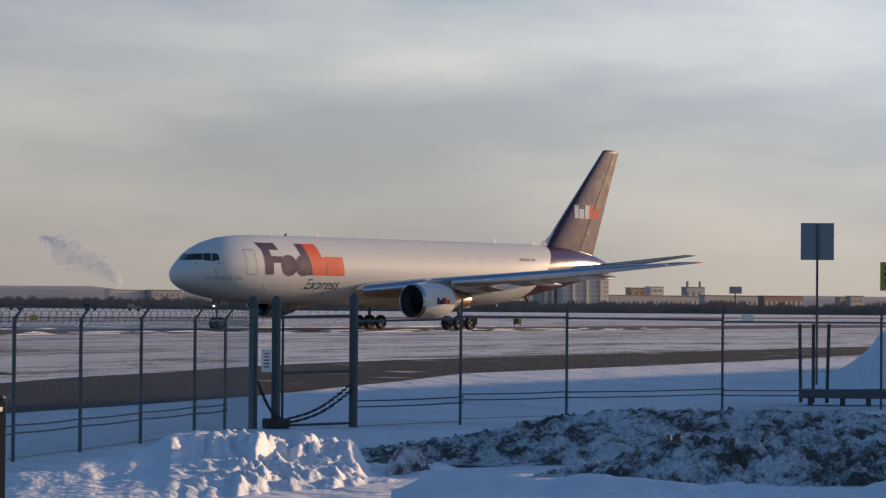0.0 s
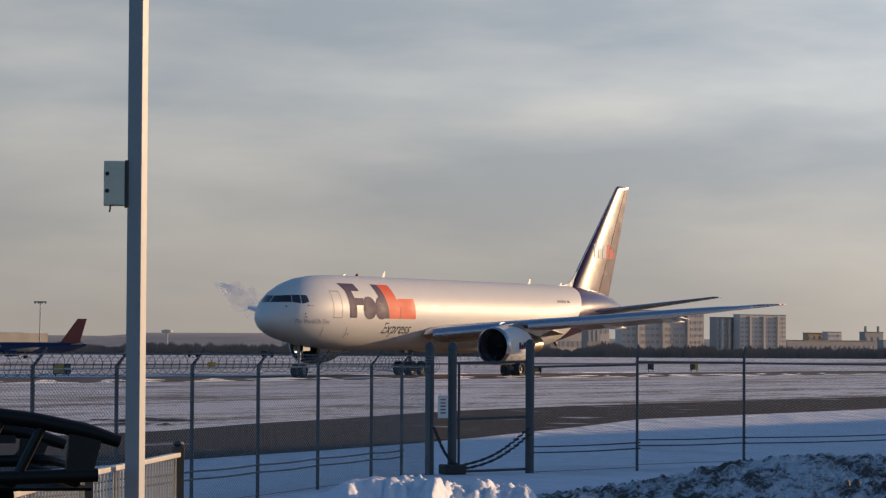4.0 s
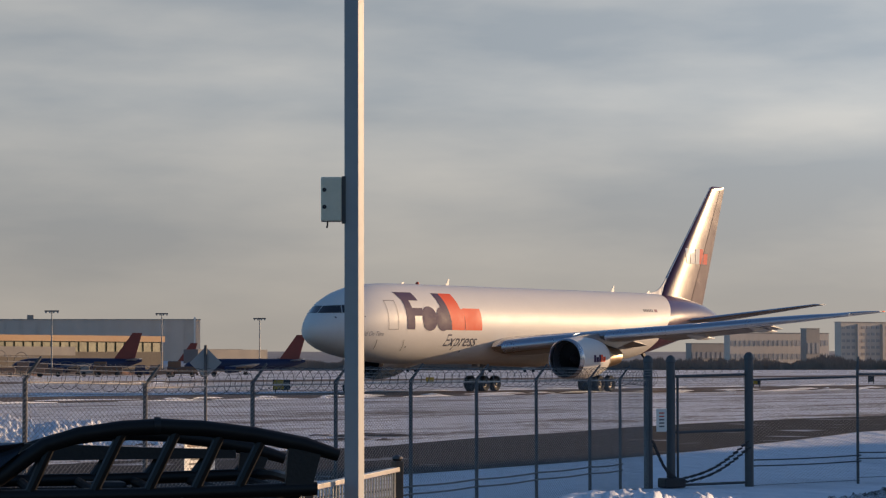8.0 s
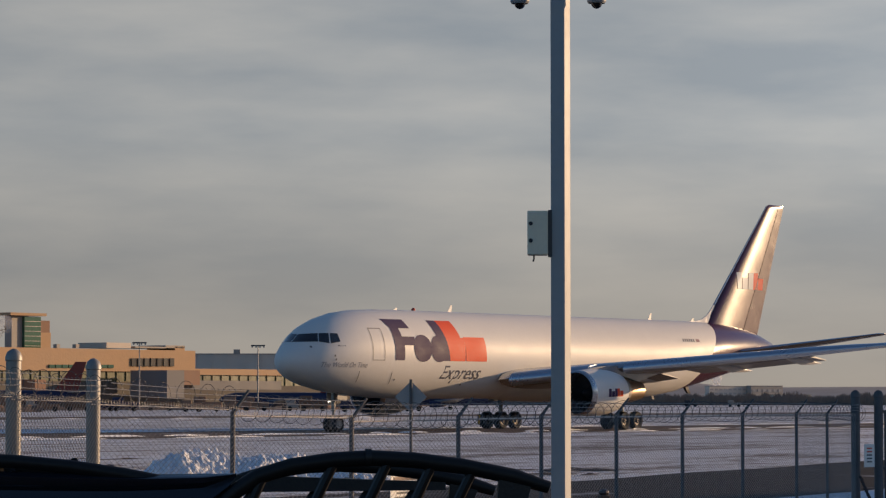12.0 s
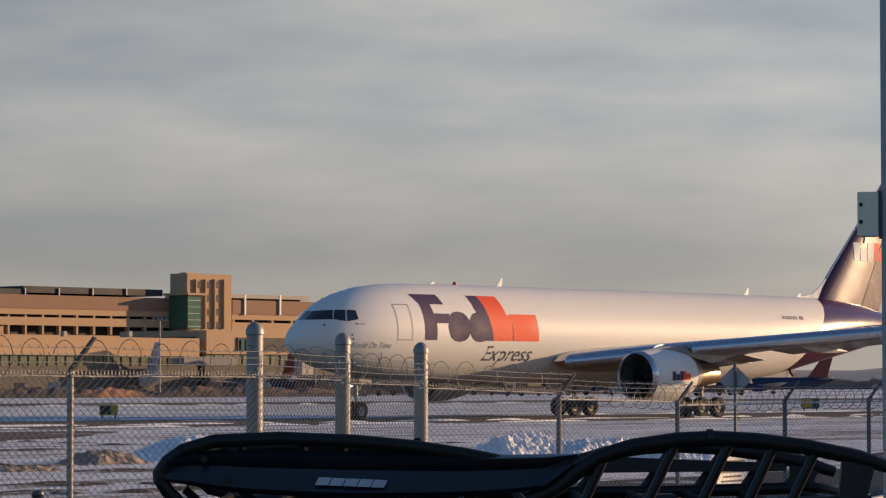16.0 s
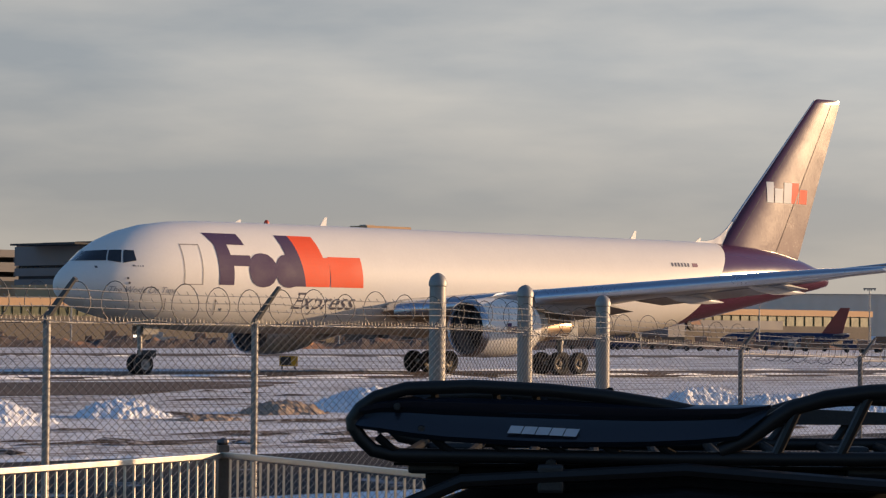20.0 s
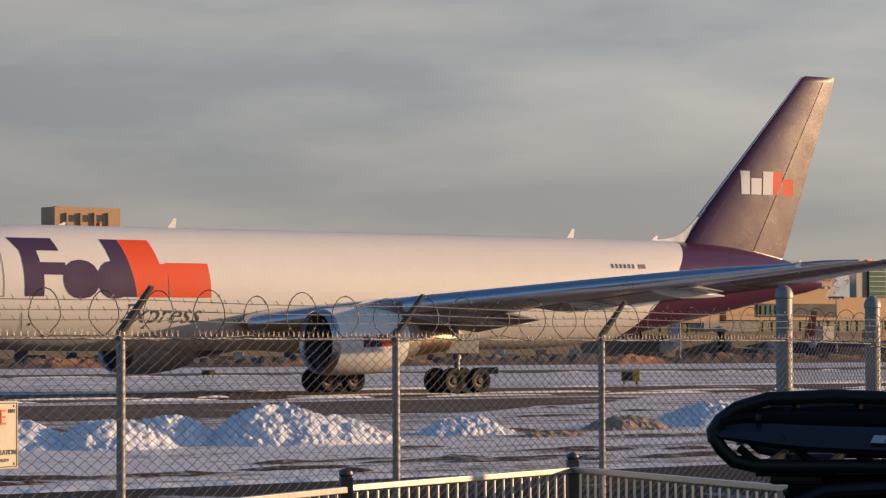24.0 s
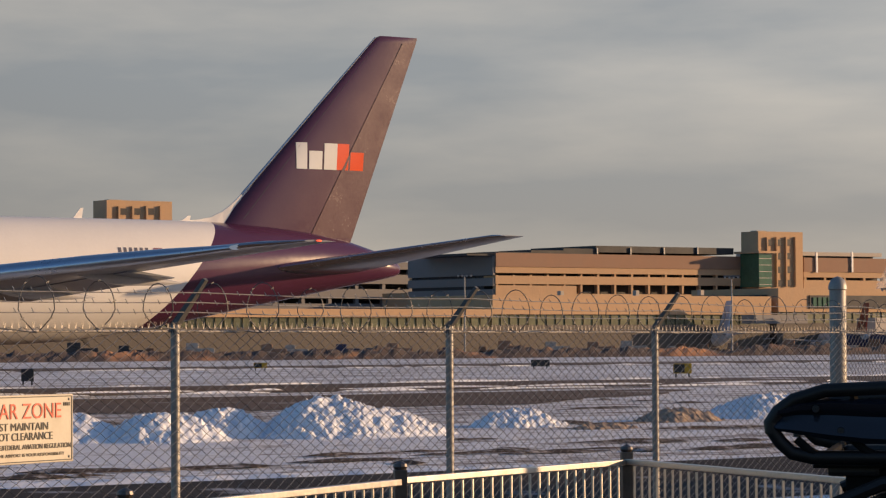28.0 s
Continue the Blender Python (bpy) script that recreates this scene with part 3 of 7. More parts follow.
def build_jet():
    jet = empty("cargo_jet", Matrix(), "white twin-engined cargo jet with a purple tail, taxiing", "aircraft")
    # fuselage, white forward of a slanting line, purple aft of it
    bm = bmesh.new()
    loft(bm, [section(*s) for s in BODY])
    bmesh.ops.bisect_plane(bm, geom=bm.verts[:] + bm.edges[:] + bm.faces[:], plane_co=(-39.25, 0, 7.0), plane_no=(1, 0, 0.88))
    for f in bm.faces:
        c = f.calc_center_median()
        if c.x + 0.88 * c.z < -39.25 + 0.88 * 7.0:
            f.material_index = 1
    fus = part("fuselage", bm, (WHITE, PURPLE), jet, "white fuselage, purple aft", True)
    # wing box fairing under the body
    bm = bmesh.new()
    fair = []
    for x, hw, bot in ((-13, 0.5, 2.3), (-15, 1.7, 1.95), (-17.5, 2.4, 1.78), (-20, 2.6, 1.72), (-23, 2.5, 1.72), (-26, 1.6, 1.85), (-28.5, 0.8, 2.0), (-29.5, 0.3, 2.2)):
        fair.append([(x, hw * math.cos(math.pi + math.pi * k / 12), 2.9 + (2.9 - bot) * math.sin(math.pi + math.pi * k / 12)) for k in range(13)] + [(x, hw * 0.9, 3.3), (x, -hw * 0.9, 3.3)])
    loft(bm, fair)
    part("belly_fairing", bm, WHITE, jet, "", True)
    for side in (1, -1):
        st = ((-12.9, -24.6, 2.3 * side, 3.05, 1.45), (-16.9, -24.9, 8.2 * side, 3.75, 0.95), (-21.9, -27.0, 15.8 * side, 4.55, 0.55), (-27.1, -29.5, 22.2 * side, 5.28, 0.26), (-28.7, -30.05, 23.05 * side, 5.40, 0.08))
        wing = part("wing", wing_mesh(st), (WINGGREY, BARE), jet, "grey swept wing with bare metal leading edge", True)
        # blunt drooped slats along the leading edge, in two lengths
        for ya, yb in ((3.1, 6.9), (8.7, 21.8)):
            bm = bmesh.new()
            rings = []
            for j in range(7):
                y = ya + (yb - ya) * j / 6
                for (l0, t0, y0, z0, h0), (l1, t1, y1, z1, h1) in zip(st, st[1:]):
                    if abs(y0) <= y <= abs(y1):
                        k = (y - abs(y0)) / (abs(y1) - abs(y0))
                        le, z, th = l0 + (l1 - l0) * k, z0 + (z1 - z0) * k, h0 + (h1 - h0) * k
                H = 0.30 * th + 0.32 * min(1.0, (22.8 - y) / 4)
                rings.append([(le + dx * (0.55 + 0.5 * th), y * side, z - 0.04 + dz * H) for dx, dz in ((-0.85, 0.62), (-0.4, 0.66), (0.0, 0.56), (0.3, 0.34), (0.45, 0.05), (0.46, -0.22), (0.36, -0.46), (0.1, -0.60), (-0.1, -0.52), (0.05, -0.1))])
            loft(bm, rings)
            part("slat", bm, SLAT, wing, "bare metal slat", True)
        for y in (5.6, 11.4, 15.6):
            k = (y - 2.3) / 21.4
            te, z = (-24.75 if y < 8.2 else -24.9 - (y - 8.2) * 0.275), 3.05 + k * 2.3
            bm = bmesh.new()
            fr = []
            for dx, r in ((2.8, 0.03), (2.0, 0.20), (0.9, 0.27), (-0.3, 0.17), (-1.45, 0.02)):
                fr.append([(te + dx, y * side + 0.7 * r * math.cos(a * math.tau / 10), z - 0.30 + 0.06 * dx + r * math.sin(a * math.tau / 10)) for a in range(10)])
            loft(bm, fr)
            part("flap_fairing", bm, FAIRING, wing, "", True)
        # drooped flaps along the trailing edge
        for y0, y1, te0, te1, zz0, zz1, drop in ((3.0, 7.2, -24.65, -24.85, 3.12, 3.62, 0.42), (8.9, 16.4, -25.1, -27.15, 3.84, 4.62, 0.34)):
            bm = bmesh.new()
            loft(bm, [[(te + 1.5, yy * side, z - 0.06), (te + 1.5, yy * side, z - 0.18), (te - 0.45, yy * side, z - drop - 0.03), (te - 0.45, yy * side, z - drop)] for yy, te, z in ((y0, te0, zz0), (y1, te1, zz1))])
            part("flap", bm, WINGGREY, wing)
        bm = bmesh.new()
        lathe(bm, ((-0.10, 0.01), (-0.06, 0.035), (0.06, 0.035), (0.12, 0.01)), 8)
        tip = part("wingtip_light", bm, glowing("wingtip_lamp", (1.0, 0.12, 0.05) if side > 0 else (0.1, 0.6, 0.3), 1.0), wing)
        tip.matrix_basis = pose(-29.3, 23.1 * side, 5.41)
        # engine
        eng = new("engine")
        eng.parent, eng["label"] = jet, "white engine nacelle with bare metal lip"
        eng.matrix_basis = pose(-12.95, 7.9 * side, 2.24, 0, 1.5, -1.2 * side)
        bm = bmesh.new()
        lathe(bm, ((-0.35, 1.12), (-0.12, 1.14), (0.0, 1.22), (-0.08, 1.30), (-0.35, 1.34)), 40)
        part("inlet_lip", bm, BARE, eng, "", True)
        bm = bmesh.new()
        lathe(bm, ((-0.35, 1.34), (-1.2, 1.40), (-2.2, 1.39), (-3.1, 1.29), (-3.9, 1.12), (-3.94, 1.06), (-3.2, 1.04)), 40)
        part("cowl", bm, WHITE, eng, "", True)
        bm = bmesh.new()
        lathe(bm, ((-0.35, 1.12), (-0.8, 1.16), (-1.4, 1.18)), 40)
        part("inlet_duct", bm, material("inlet_lining", (0.16, 0.16, 0.17), 0.5, 0.4), eng, "", True)
        bm = bmesh.new()
        lathe(bm, ((-1.36, 1.18), (-1.36, 0.36), (-0.95, 0.2), (-0.75, 0.02)), 32)
        part("spinner", bm, DARKMETAL, eng, "", True)
        bm = bmesh.new()
        for k in range(28):
            r = Matrix.Rotation(k * math.tau / 28, 4, "X")
            vs = [bm.verts.new(r @ Vector(p)) for p in ((-1.30, 0.05, 0.36), (-1.18, -0.06, 0.36), (-1.12, -0.12, 1.16), (-1.32, 0.12, 1.16))]
            bm.faces.new(vs)
        part("fan_blades", bm, DARKMETAL, eng)
        bm = bmesh.new()
        lathe(bm, ((-4.75, 0.74), (-5.4, 0.68), (-6.1, 0.60), (-6.5, 0.54), (-6.5, 0.49), (-5.8, 0.47)), 32)
        part("core_cowl", bm, HOT, eng, "bronze-tinted exhaust", True)
        bm = bmesh.new()
        lathe(bm, ((-3.2, 0.88), (-4.0, 0.85), (-4.75, 0.74)), 32)
        part("nozzle_ring", bm, material("pale_nozzle_paint", (0.42, 0.37, 0.31), 0.4, 0.2, 0.06, 2), eng, "", True)
        bm = bmesh.new()
        lathe(bm, ((-5.9, 0.40), (-6.6, 0.26), (-7.2, 0.03)), 24)
        part("exhaust_plug", bm, HOT, eng, "", True)
        bm = bmesh.new()
        py = []
        for x, z0, z1, w in ((-1.2, 1.36, 1.40, 0.05), (-2.4, 1.3, 1.52, 0.17), (-3.8, 1.1, 1.55, 0.22), (-6.2, 0.55, 1.5, 0.22), (-8.4, 0.95, 1.4, 0.12), (-9.8, 1.1, 1.3, 0.03)):
            py.append([(x, -w, z0), (x, w, z0), (x, w, z1), (x, -w, z1)])
        loft(bm, py)
        part("pylon", bm, WINGGREY, eng)
        if side > 0:
            # plain coloured blocks of the maker's mark on the cowl
            for x0, x1, z0, z1, m in ((-1.40, -1.68, -0.26, 0.22, DECAL), (-1.71, -2.01, -0.26, 0.07, DECAL), (-2.04, -2.32, -0.26, 0.22, DECAL), (-2.32, -2.60, -0.26, 0.22, ORANGE), (-2.63, -3.00, -0.26, 0.08, ORANGE)):
                bm = bmesh.new()
                loft(bm, [[(x, math.sqrt((1.412 - max(0, -x - 2.1) * 0.098) ** 2 - z * z), z) for x in (x0, (x0 + x1) / 2, x1)] for z in (z0, z0 * 0.75 + z1 * 0.25, z0 / 2 + z1 / 2, z0 * 0.25 + z1 * 0.75, z1)], False, False)
                part("mark_block", bm, m, eng)
        # tailplane
        st = ((-41.2, -46.6, 0.9 * side, 5.0, 0.55), (-47.4, -49.15, 9.0 * side, 6.3, 0.16), (-47.9, -49.1, 9.3 * side, 6.33, 0.04))
        part("tailplane", wing_mesh(st), (WINGGREY, BARE), jet, "grey tailplane", True)
    # fin with its fillet
    fin = part("fin", wing_mesh(((-39.2, -46.72, 0, 6.3, 0.86), (-43.82, -48.61, 0, 11.0, 0.508), (-47.97, -50.33, 0, 15.2, 0.194), (-48.15, -50.4, 0, 15.38, 0.18), (-48.4, -50.4, 0, 15.47, 0.05)), True), SATINPURPLE, jet, "glossy purple fin", True)
    bm = bmesh.new()
    loft(bm, [[(x, -w, 6.8), (x, w, 6.8), (x, 0.035, z), (x, -0.035, z)] for x, z, w in ((-37.9, 7.10, 0.05), (-38.8, 7.15, 0.13), (-39.5, 7.27, 0.19), (-40.1, 7.53, 0.22), (-40.6, 7.88, 0.22), (-41.05, 8.28, 0.2), (-41.5, 8.70, 0.18), (-42.4, 8.70, 0.1))])
    part("dorsal_fillet", bm, WHITE, fin, "white dorsal fillet")
    bm = bmesh.new()
    tube(bm, [(-41.1, 0, 8.28), (-43.80, 0, 11.0), (-48.12, 0, 15.38)], [0.07, 0.055, 0.03], 8)
    part("fin_leading_edge", bm, BARE, fin, "bare metal leading edge", True)
    def fin_half(x, z):
        k = (z - 6.3) / 9.08
        le, te, th = -39.2 - 8.95 * k, -46.72 - 3.68 * k, 0.86 - 0.68 * k
        c = min(1.0, max(0.0, (x - le) / (te - le)))
        return th * 0.6 * (0.2969 * math.sqrt(c) - 0.126 * c - 0.3516 * c * c + 0.2843 * c**3 - 0.1015 * c**4) / 0.12

    for c0, c1, z0, z1, name in ((0.12, 0.124, 7.2, 15.2, "fin_seam"),):
        for side in (1, -1):
            bm = bmesh.new()
            rows = []
            for j in range(9):
                z = z0 + (z1 - z0) * j / 8
                row = []
                for c in (c0, c1):
                    x = (-39.2 - 8.95 * (z - 6.3) / 9.08) * (1 - c) + (-46.72 - 3.68 * (z - 6.3) / 9.08) * c
                    row.append((x, side * (fin_half(x, z) * (1 if side > 0 else 0.75) + 0.008), z))
                rows.append(row)
            loft(bm, rows, False, False)
            part(name, bm, SIGNBLACK, fin)
    for side, k in ((1, 1.0), (-1, 0.75)):
        bm = bmesh.new()
        rows = []
        for j in range(13):
            z = 6.5 + 8.7 * j / 12
            row = []
            for i in range(9):
                c = 0.675 + 0.325 * i / 8
                x = (-39.2 - 8.95 * (z - 6.3) / 9.08) * (1 - c) + (-46.72 - 3.68 * (z - 6.3) / 9.08) * c
                hinge = (-39.2 - 8.95 * (z - 6.3) / 9.08) * 0.325 + (-46.72 - 3.68 * (z - 6.3) / 9.08) * 0.675
                flat = fin_half(hinge, z) * (1 - c) / 0.325 + 0.017
                row.append((x, side * (flat * k + 0.003), z))
            rows.append(row)
        loft(bm, rows, False, False)
        part("rudder", bm, RUDDERPAINT, fin, "satin purple rudder", True)
    # mark on the fin: plain painted blocks
    for x0, x1, z0, z1, m in ((-43.7, -44.25, 9.45, 10.6, FINWHITE), (-44.35, -45.05, 9.45, 10.25, FINWHITE), (-45.15, -45.85, 9.45, 10.6, FINWHITE), (-45.85, -46.5, 9.45, 10.6, FINORANGE), (-46.6, -47.35, 9.45, 10.25, FINORANGE)):
        for side in (1, -0.75):
            bm = bmesh.new()
            sh = lambda x, z: (x - (z - 9.45) * 0.05, side * fin_half(x, z) + (0.016 if side > 0 else -0.016), z)
            loft(bm, [[sh(x0 + (x1 - x0) * i / 4, z0 + (z1 - z0) * j / 4) for i in range(5)] for j in range(5)], False, False)
            part("fin_mark_block", bm, m, fin)
    # big mark on the side: plain shapes in purple and orange
    tall = [(-2.6, 4.12), (-3.45, 4.12), (-3.45, 5.0), (-4.5, 5.0), (-4.5, 5.5), (-3.35, 5.5), (-3.3, 5.98), (-4.35, 5.98), (-4.2, 6.5), (-2.2, 6.5), (-2.55, 5.95)]
    for o, m in ((tall, DECAL), (slab(-4.35, -6.05, 4.05, 5.62, 0, 0.75), DECAL), (slab(-5.95, -7.6, 4.05, 5.6, 0, 0.75), DECAL), (slab(-7.0, -7.82, 4.12, 6.5, 0.5), DECAL), ([(-7.82, 4.12), (-9.3, 4.12), (-9.3, 5.5), (-9.0, 5.5), (-8.8, 6.5), (-7.32, 6.5)], ORANGE), (slab(-9.38, -11.45, 4.12, 5.55, 0.1), ORANGE)):
        patch(o, jet, "mark_shape", m)
    return jet, fus


jet, fuselage = build_jet()


def build_jet_details():
    # cockpit windows: panes laid round the nose, lower corner height, upper corner height at each end
    for side in (1, -1):
        for p0, p1, lo0, lo1, hi0, hi1, q0, q1 in ((0.7, 28.5, 5.10, 5.12, 5.55, 5.60, 0.7, 26.0), (29.6, 42.2, 5.12, 5.03, 5.60, 5.61, 27.4, 41.0), (44.2, 58.5, 5.02, 5.13, 5.61, 5.59, 43.2, 55.5)):
            bm = bmesh.new()
            rows = []
            for j in range(7):
                row = []
                for i in range(9):
                    k, f = i / 8, j / 6
                    z = (lo0 + (lo1 - lo0) * k) * (1 - f) + (hi0 + (hi1 - hi0) * k) * f
                    row.append(nose_point(z, (p0 + (p1 - p0) * k) * (1 - f) + (q0 + (q1 - q0) * k) * f, side))
                rows.append(row)
            loft(bm, rows, False, False)
            part("cockpit_window", bm, GLASS_DARK, fuselage, "", True)
    # door outline: thin grooves
    seam = material("panel_seam", (0.30, 0.27, 0.25), 0.6)
    for o in (slab(-0.60, -0.64, 4.12, 5.92, 0.0), slab(-1.62, -1.66, 4.12, 5.92), slab(-0.60, -1.66, 5.90, 5.95), slab(-0.60, -1.66, 4.09, 4.13)):
        patch(o, fuselage, "door_seam", seam, 0.014, 14)
    # drain lines and probes
    for o in (((0.05, 2.84), (0.01, 2.84), (0.22, 3.46), (0.26, 3.46)), ((-2.76, 2.74), (-2.80, 2.74), (-2.57, 3.46), (-2.53, 3.46))):
        patch(o, fuselage, "drain_line", GALVDARK, 0.014, 6)
    for x, z in ((3.5, 4.82), (2.3, 4.33), (2.22, 4.12), (-3.0, 3.0), (-9.6, 2.75)):
        patch(slab(x, x - 0.09, z - 0.05, z + 0.05), fuselage, "static_port", GALVDARK, 0.014, 3)
    for i, w in enumerate((0.13, 0.07, 0.08, 0.07, 0.09)):
        patch(slab(2.0 - 0.11 * i, 2.0 - 0.11 * i - w * 0.8, 4.86, 4.86 + w * 0.6), fuselage, "name_bar", GREYTEXT, 0.012, 2)
    # registration as plain bars
    for i in range(6):
        patch(slab(-33.7 - i * 0.26, -33.84 - i * 0.26, 5.66, 5.86), fuselage, "registration_bar", GREYTEXT, 0.014, 2)
    patch(slab(-35.4, -35.85, 5.66, 5.86), fuselage, "flag_patch", material("flag_faded", (0.20, 0.10, 0.14), 0.6), 0.014, 2)
    # words along the side
    for text, size, x, z, sh in (("Express", 1.12, -7.12, 3.08, 0.28), ("The World On Time", 0.42, 3.1, 3.68, 0.25)):
        ob = lettering("lettering", text, size, Matrix(), GREYTEXT if size > 0.9 else PALETEXT, fuselage, sh, 0.0, 1.11 if size > 0.9 else 0.93)
        for v in ob.data.vertices:
            px, pz = x - v.co.x, z + v.co.y
            v.co = Vector((px, body_half_width(px, pz) + 0.012, pz))
    bm = bmesh.new()
    lathe(bm, ((7.1, 0.13), (7.2, 0.12), (7.27, 0.07), (7.29, 0.01)), 12, "z")
    part("beacon", bm, SIGNRED, jet, "red beacon", True).matrix_basis = pose(-7.5, 0, 0)
    # aerials on the spine and under the belly
    for x, h in ((-11.0, 0.42), (-33.0, 0.42), (-5.6, 0.12), (-38.2, 0.2)):
        bm = bmesh.new()
        loft(bm, [[(x + 0.2, -0.02, 7.05), (x + 0.2, 0.02, 7.05), (x - 0.25, 0.02, 7.05), (x - 0.25, -0.02, 7.05)], [(x - 0.2, -0.008, 7.12 + h), (x - 0.2, 0.008, 7.12 + h), (x - 0.33, 0.008, 7.12 + h), (x - 0.33, -0.008, 7.12 + h)]])
        part("aerial", bm, WHITE, jet)
    # tail skid and a blade aerial under the tail
    bm = bmesh.new()
    loft(bm, [[(x, -w, z), (x, w, z), (x - 0.35, w, z), (x - 0.35, -w, z)] for x, w, z in ((-37.2, 0.12, 2.85), (-37.45, 0.09, 2.5), (-37.7, 0.05, 2.28))])
    part("tail_skid", bm, DARKMETAL, jet)
    bm = bmesh.new()
    loft(bm, [[(x, -w, z), (x, w, z), (x - 0.25, w, z), (x - 0.25, -w, z)] for x, w, z in ((-33.2, 0.03, 2.2), (-33.4, 0.015, 1.88))])
    part("aerial", bm, DARKMETAL, jet)
    # undercarriage
    wheels = []

    def wheel(name, r, w, parent, m, rim=GALVDARK):
        e = new(name)
        e.parent, e.matrix_basis = parent, m
        bm = bmesh.new()
        lathe(bm, ((-w * 0.4, r * 0.55), (-w * 0.5, r * 0.7), (-w * 0.5, r * 0.88), (-w * 0.35, r * 0.98), (0, r), (w * 0.35, r * 0.98), (w * 0.5, r * 0.88), (w * 0.5, r * 0.7), (w * 0.4, r * 0.55)), 28, "y")
        part("tyre", bm, TYRE, e, "", True)
        bm = bmesh.new()
        lathe(bm, ((-w * 0.42, 0.02), (-w * 0.42, r * 0.2), (-w * 0.25, r * 0.3), (-w * 0.3, r * 0.5), (-w * 0.42, r * 0.57), (w * 0.42, r * 0.57), (w * 0.3, r * 0.5), (w * 0.25, r * 0.3), (w * 0.42, r * 0.2), (w * 0.42, 0.02)), 16, "y")
        part("rim", bm, rim, e, "", True)
        wheels.append((e, r, m))

    NOSEDOOR = material("grey_door_paint", (0.22, 0.21, 0.20), 0.5)
    ng = new("nose_gear")
    ng.parent = jet
    bm = bmesh.new()
    tube(bm, [(0, 0, 0.48), (0.02, 0, 1.3)], 0.075, 10)
    tube(bm, [(0.02, 0, 1.2), (0.05, 0, 2.6)], 0.12, 10)
    tube(bm, [(0.02, 0, 1.35), (-1.0, 0, 2.5)], 0.05, 8)
    tube(bm, [(0, -0.38, 0.48), (0, 0.38, 0.48)], 0.06, 8)
    part("strut", bm, GALV, ng, "", True)
    for y in (-0.3, 0.3):
        wheel("nose_wheel", 0.47, 0.3, ng, pose(0, y, 0.47), GALV)
        bm = bmesh.new()
        box(bm, (-0.75, y * 1.3 - 0.015, 1.82), (0.15, y * 1.3 + 0.015, 2.4), 0.01)
        part("gear_door", bm, NOSEDOOR, ng)
        bm = bmesh.new()
        lathe(bm, ((0.0, 0.02), (0.0, 0.065), (-0.10, 0.065), (-0.14, 0.03)), 14)
        lamp = part("landing_light", bm, glowing("landing_lamp", (1.0, 0.93, 0.8), 1.5) if y < 0 else GALV, ng)
        lamp.matrix_basis = pose(0.22, y * 0.6, 1.75)
    for side in (1, -1):
        mg = new("main_gear")
        mg.parent = jet
        cx, cy = -22.76, 4.62 * side
        bm = bmesh.new()
        tube(bm, [(cx, cy, 0.62), (cx, cy, 1.7)], 0.13, 10)
        tube(bm, [(cx, cy, 1.5), (cx + 0.1, cy - 0.1 * side, 3.2)], 0.19, 10)
        tube(bm, [(cx, cy, 1.8), (cx + 0.1, cy - 1.9 * side, 2.4)], 0.09, 8)
        tube(bm, [(cx + 0.95, cy, 0.6), (cx - 0.95, cy, 0.6)], 0.13, 8)
        for dx in (0.72, -0.72):
            tube(bm, [(cx + dx, cy - 0.7, 0.58), (cx + dx, cy + 0.7, 0.58)], 0.08, 8)
        part("strut", bm, GALV, mg, "", True)
        for dx in (0.72, -0.72):
            for dy in (0.57, -0.57):
                wheel("main_wheel", 0.57, 0.42, mg, pose(cx + dx, cy + dy, 0.57), HUB)
        bm = bmesh.new()
        box(bm, (cx - 0.9, cy + 0.35 * side - 0.02, 1.75), (cx + 0.9, cy + 0.35 * side + 0.02, 2.6), 0.02)
        part("gear_door", bm, WINGGREY, mg)
    return wheels


jet_wheels = build_jet_details()


# ---- perimeter fence ----
FENCE_H = 2.03


def wire_bay(length, height, pitch=0.056, r=0.0021):
    """Chain link between two posts: zigzag wires hooked into each other."""
    verts, faces = [], []
    n, m = round(length / pitch), round(height / (pitch / 2))
    for k in range(n + 1):
        base = None
        for i in range(m + 1):
            x = k * length / n + (pitch / 2 if (i + k) % 2 else -pitch / 2) * 0.96
            z = i * height / m
            y = r * (1 if i % 2 else -1)
            ring = len(verts)
            verts += [(x, y - r, z - r * 0.4), (x + r, y + r * 0.7, z), (x - r, y + r * 0.7, z)]
            if base is not None:
                for s in range(3):
                    faces.append((base + s, base + (s + 1) % 3, ring + (s + 1) % 3, ring + s))
            base = ring
        # the two wire ends, cut and spread above the top knuckle
        for lean in (-0.012, 0.012):
            b = len(verts)
            x = k * length / n
            verts += [(x - r, 0, height - 0.01), (x + r, 0, height - 0.01), (x, r * 1.5, height - 0.01), (x + lean, 0, height + 0.034)]
            faces += [(b, b + 1, b + 3), (b + 1, b + 2, b + 3), (b + 2, b, b + 3)]
    me = bpy.data.meshes.new("chain_link")
    me.from_pydata(verts, [], faces)
    me.materials.append(WIRE)
    return me


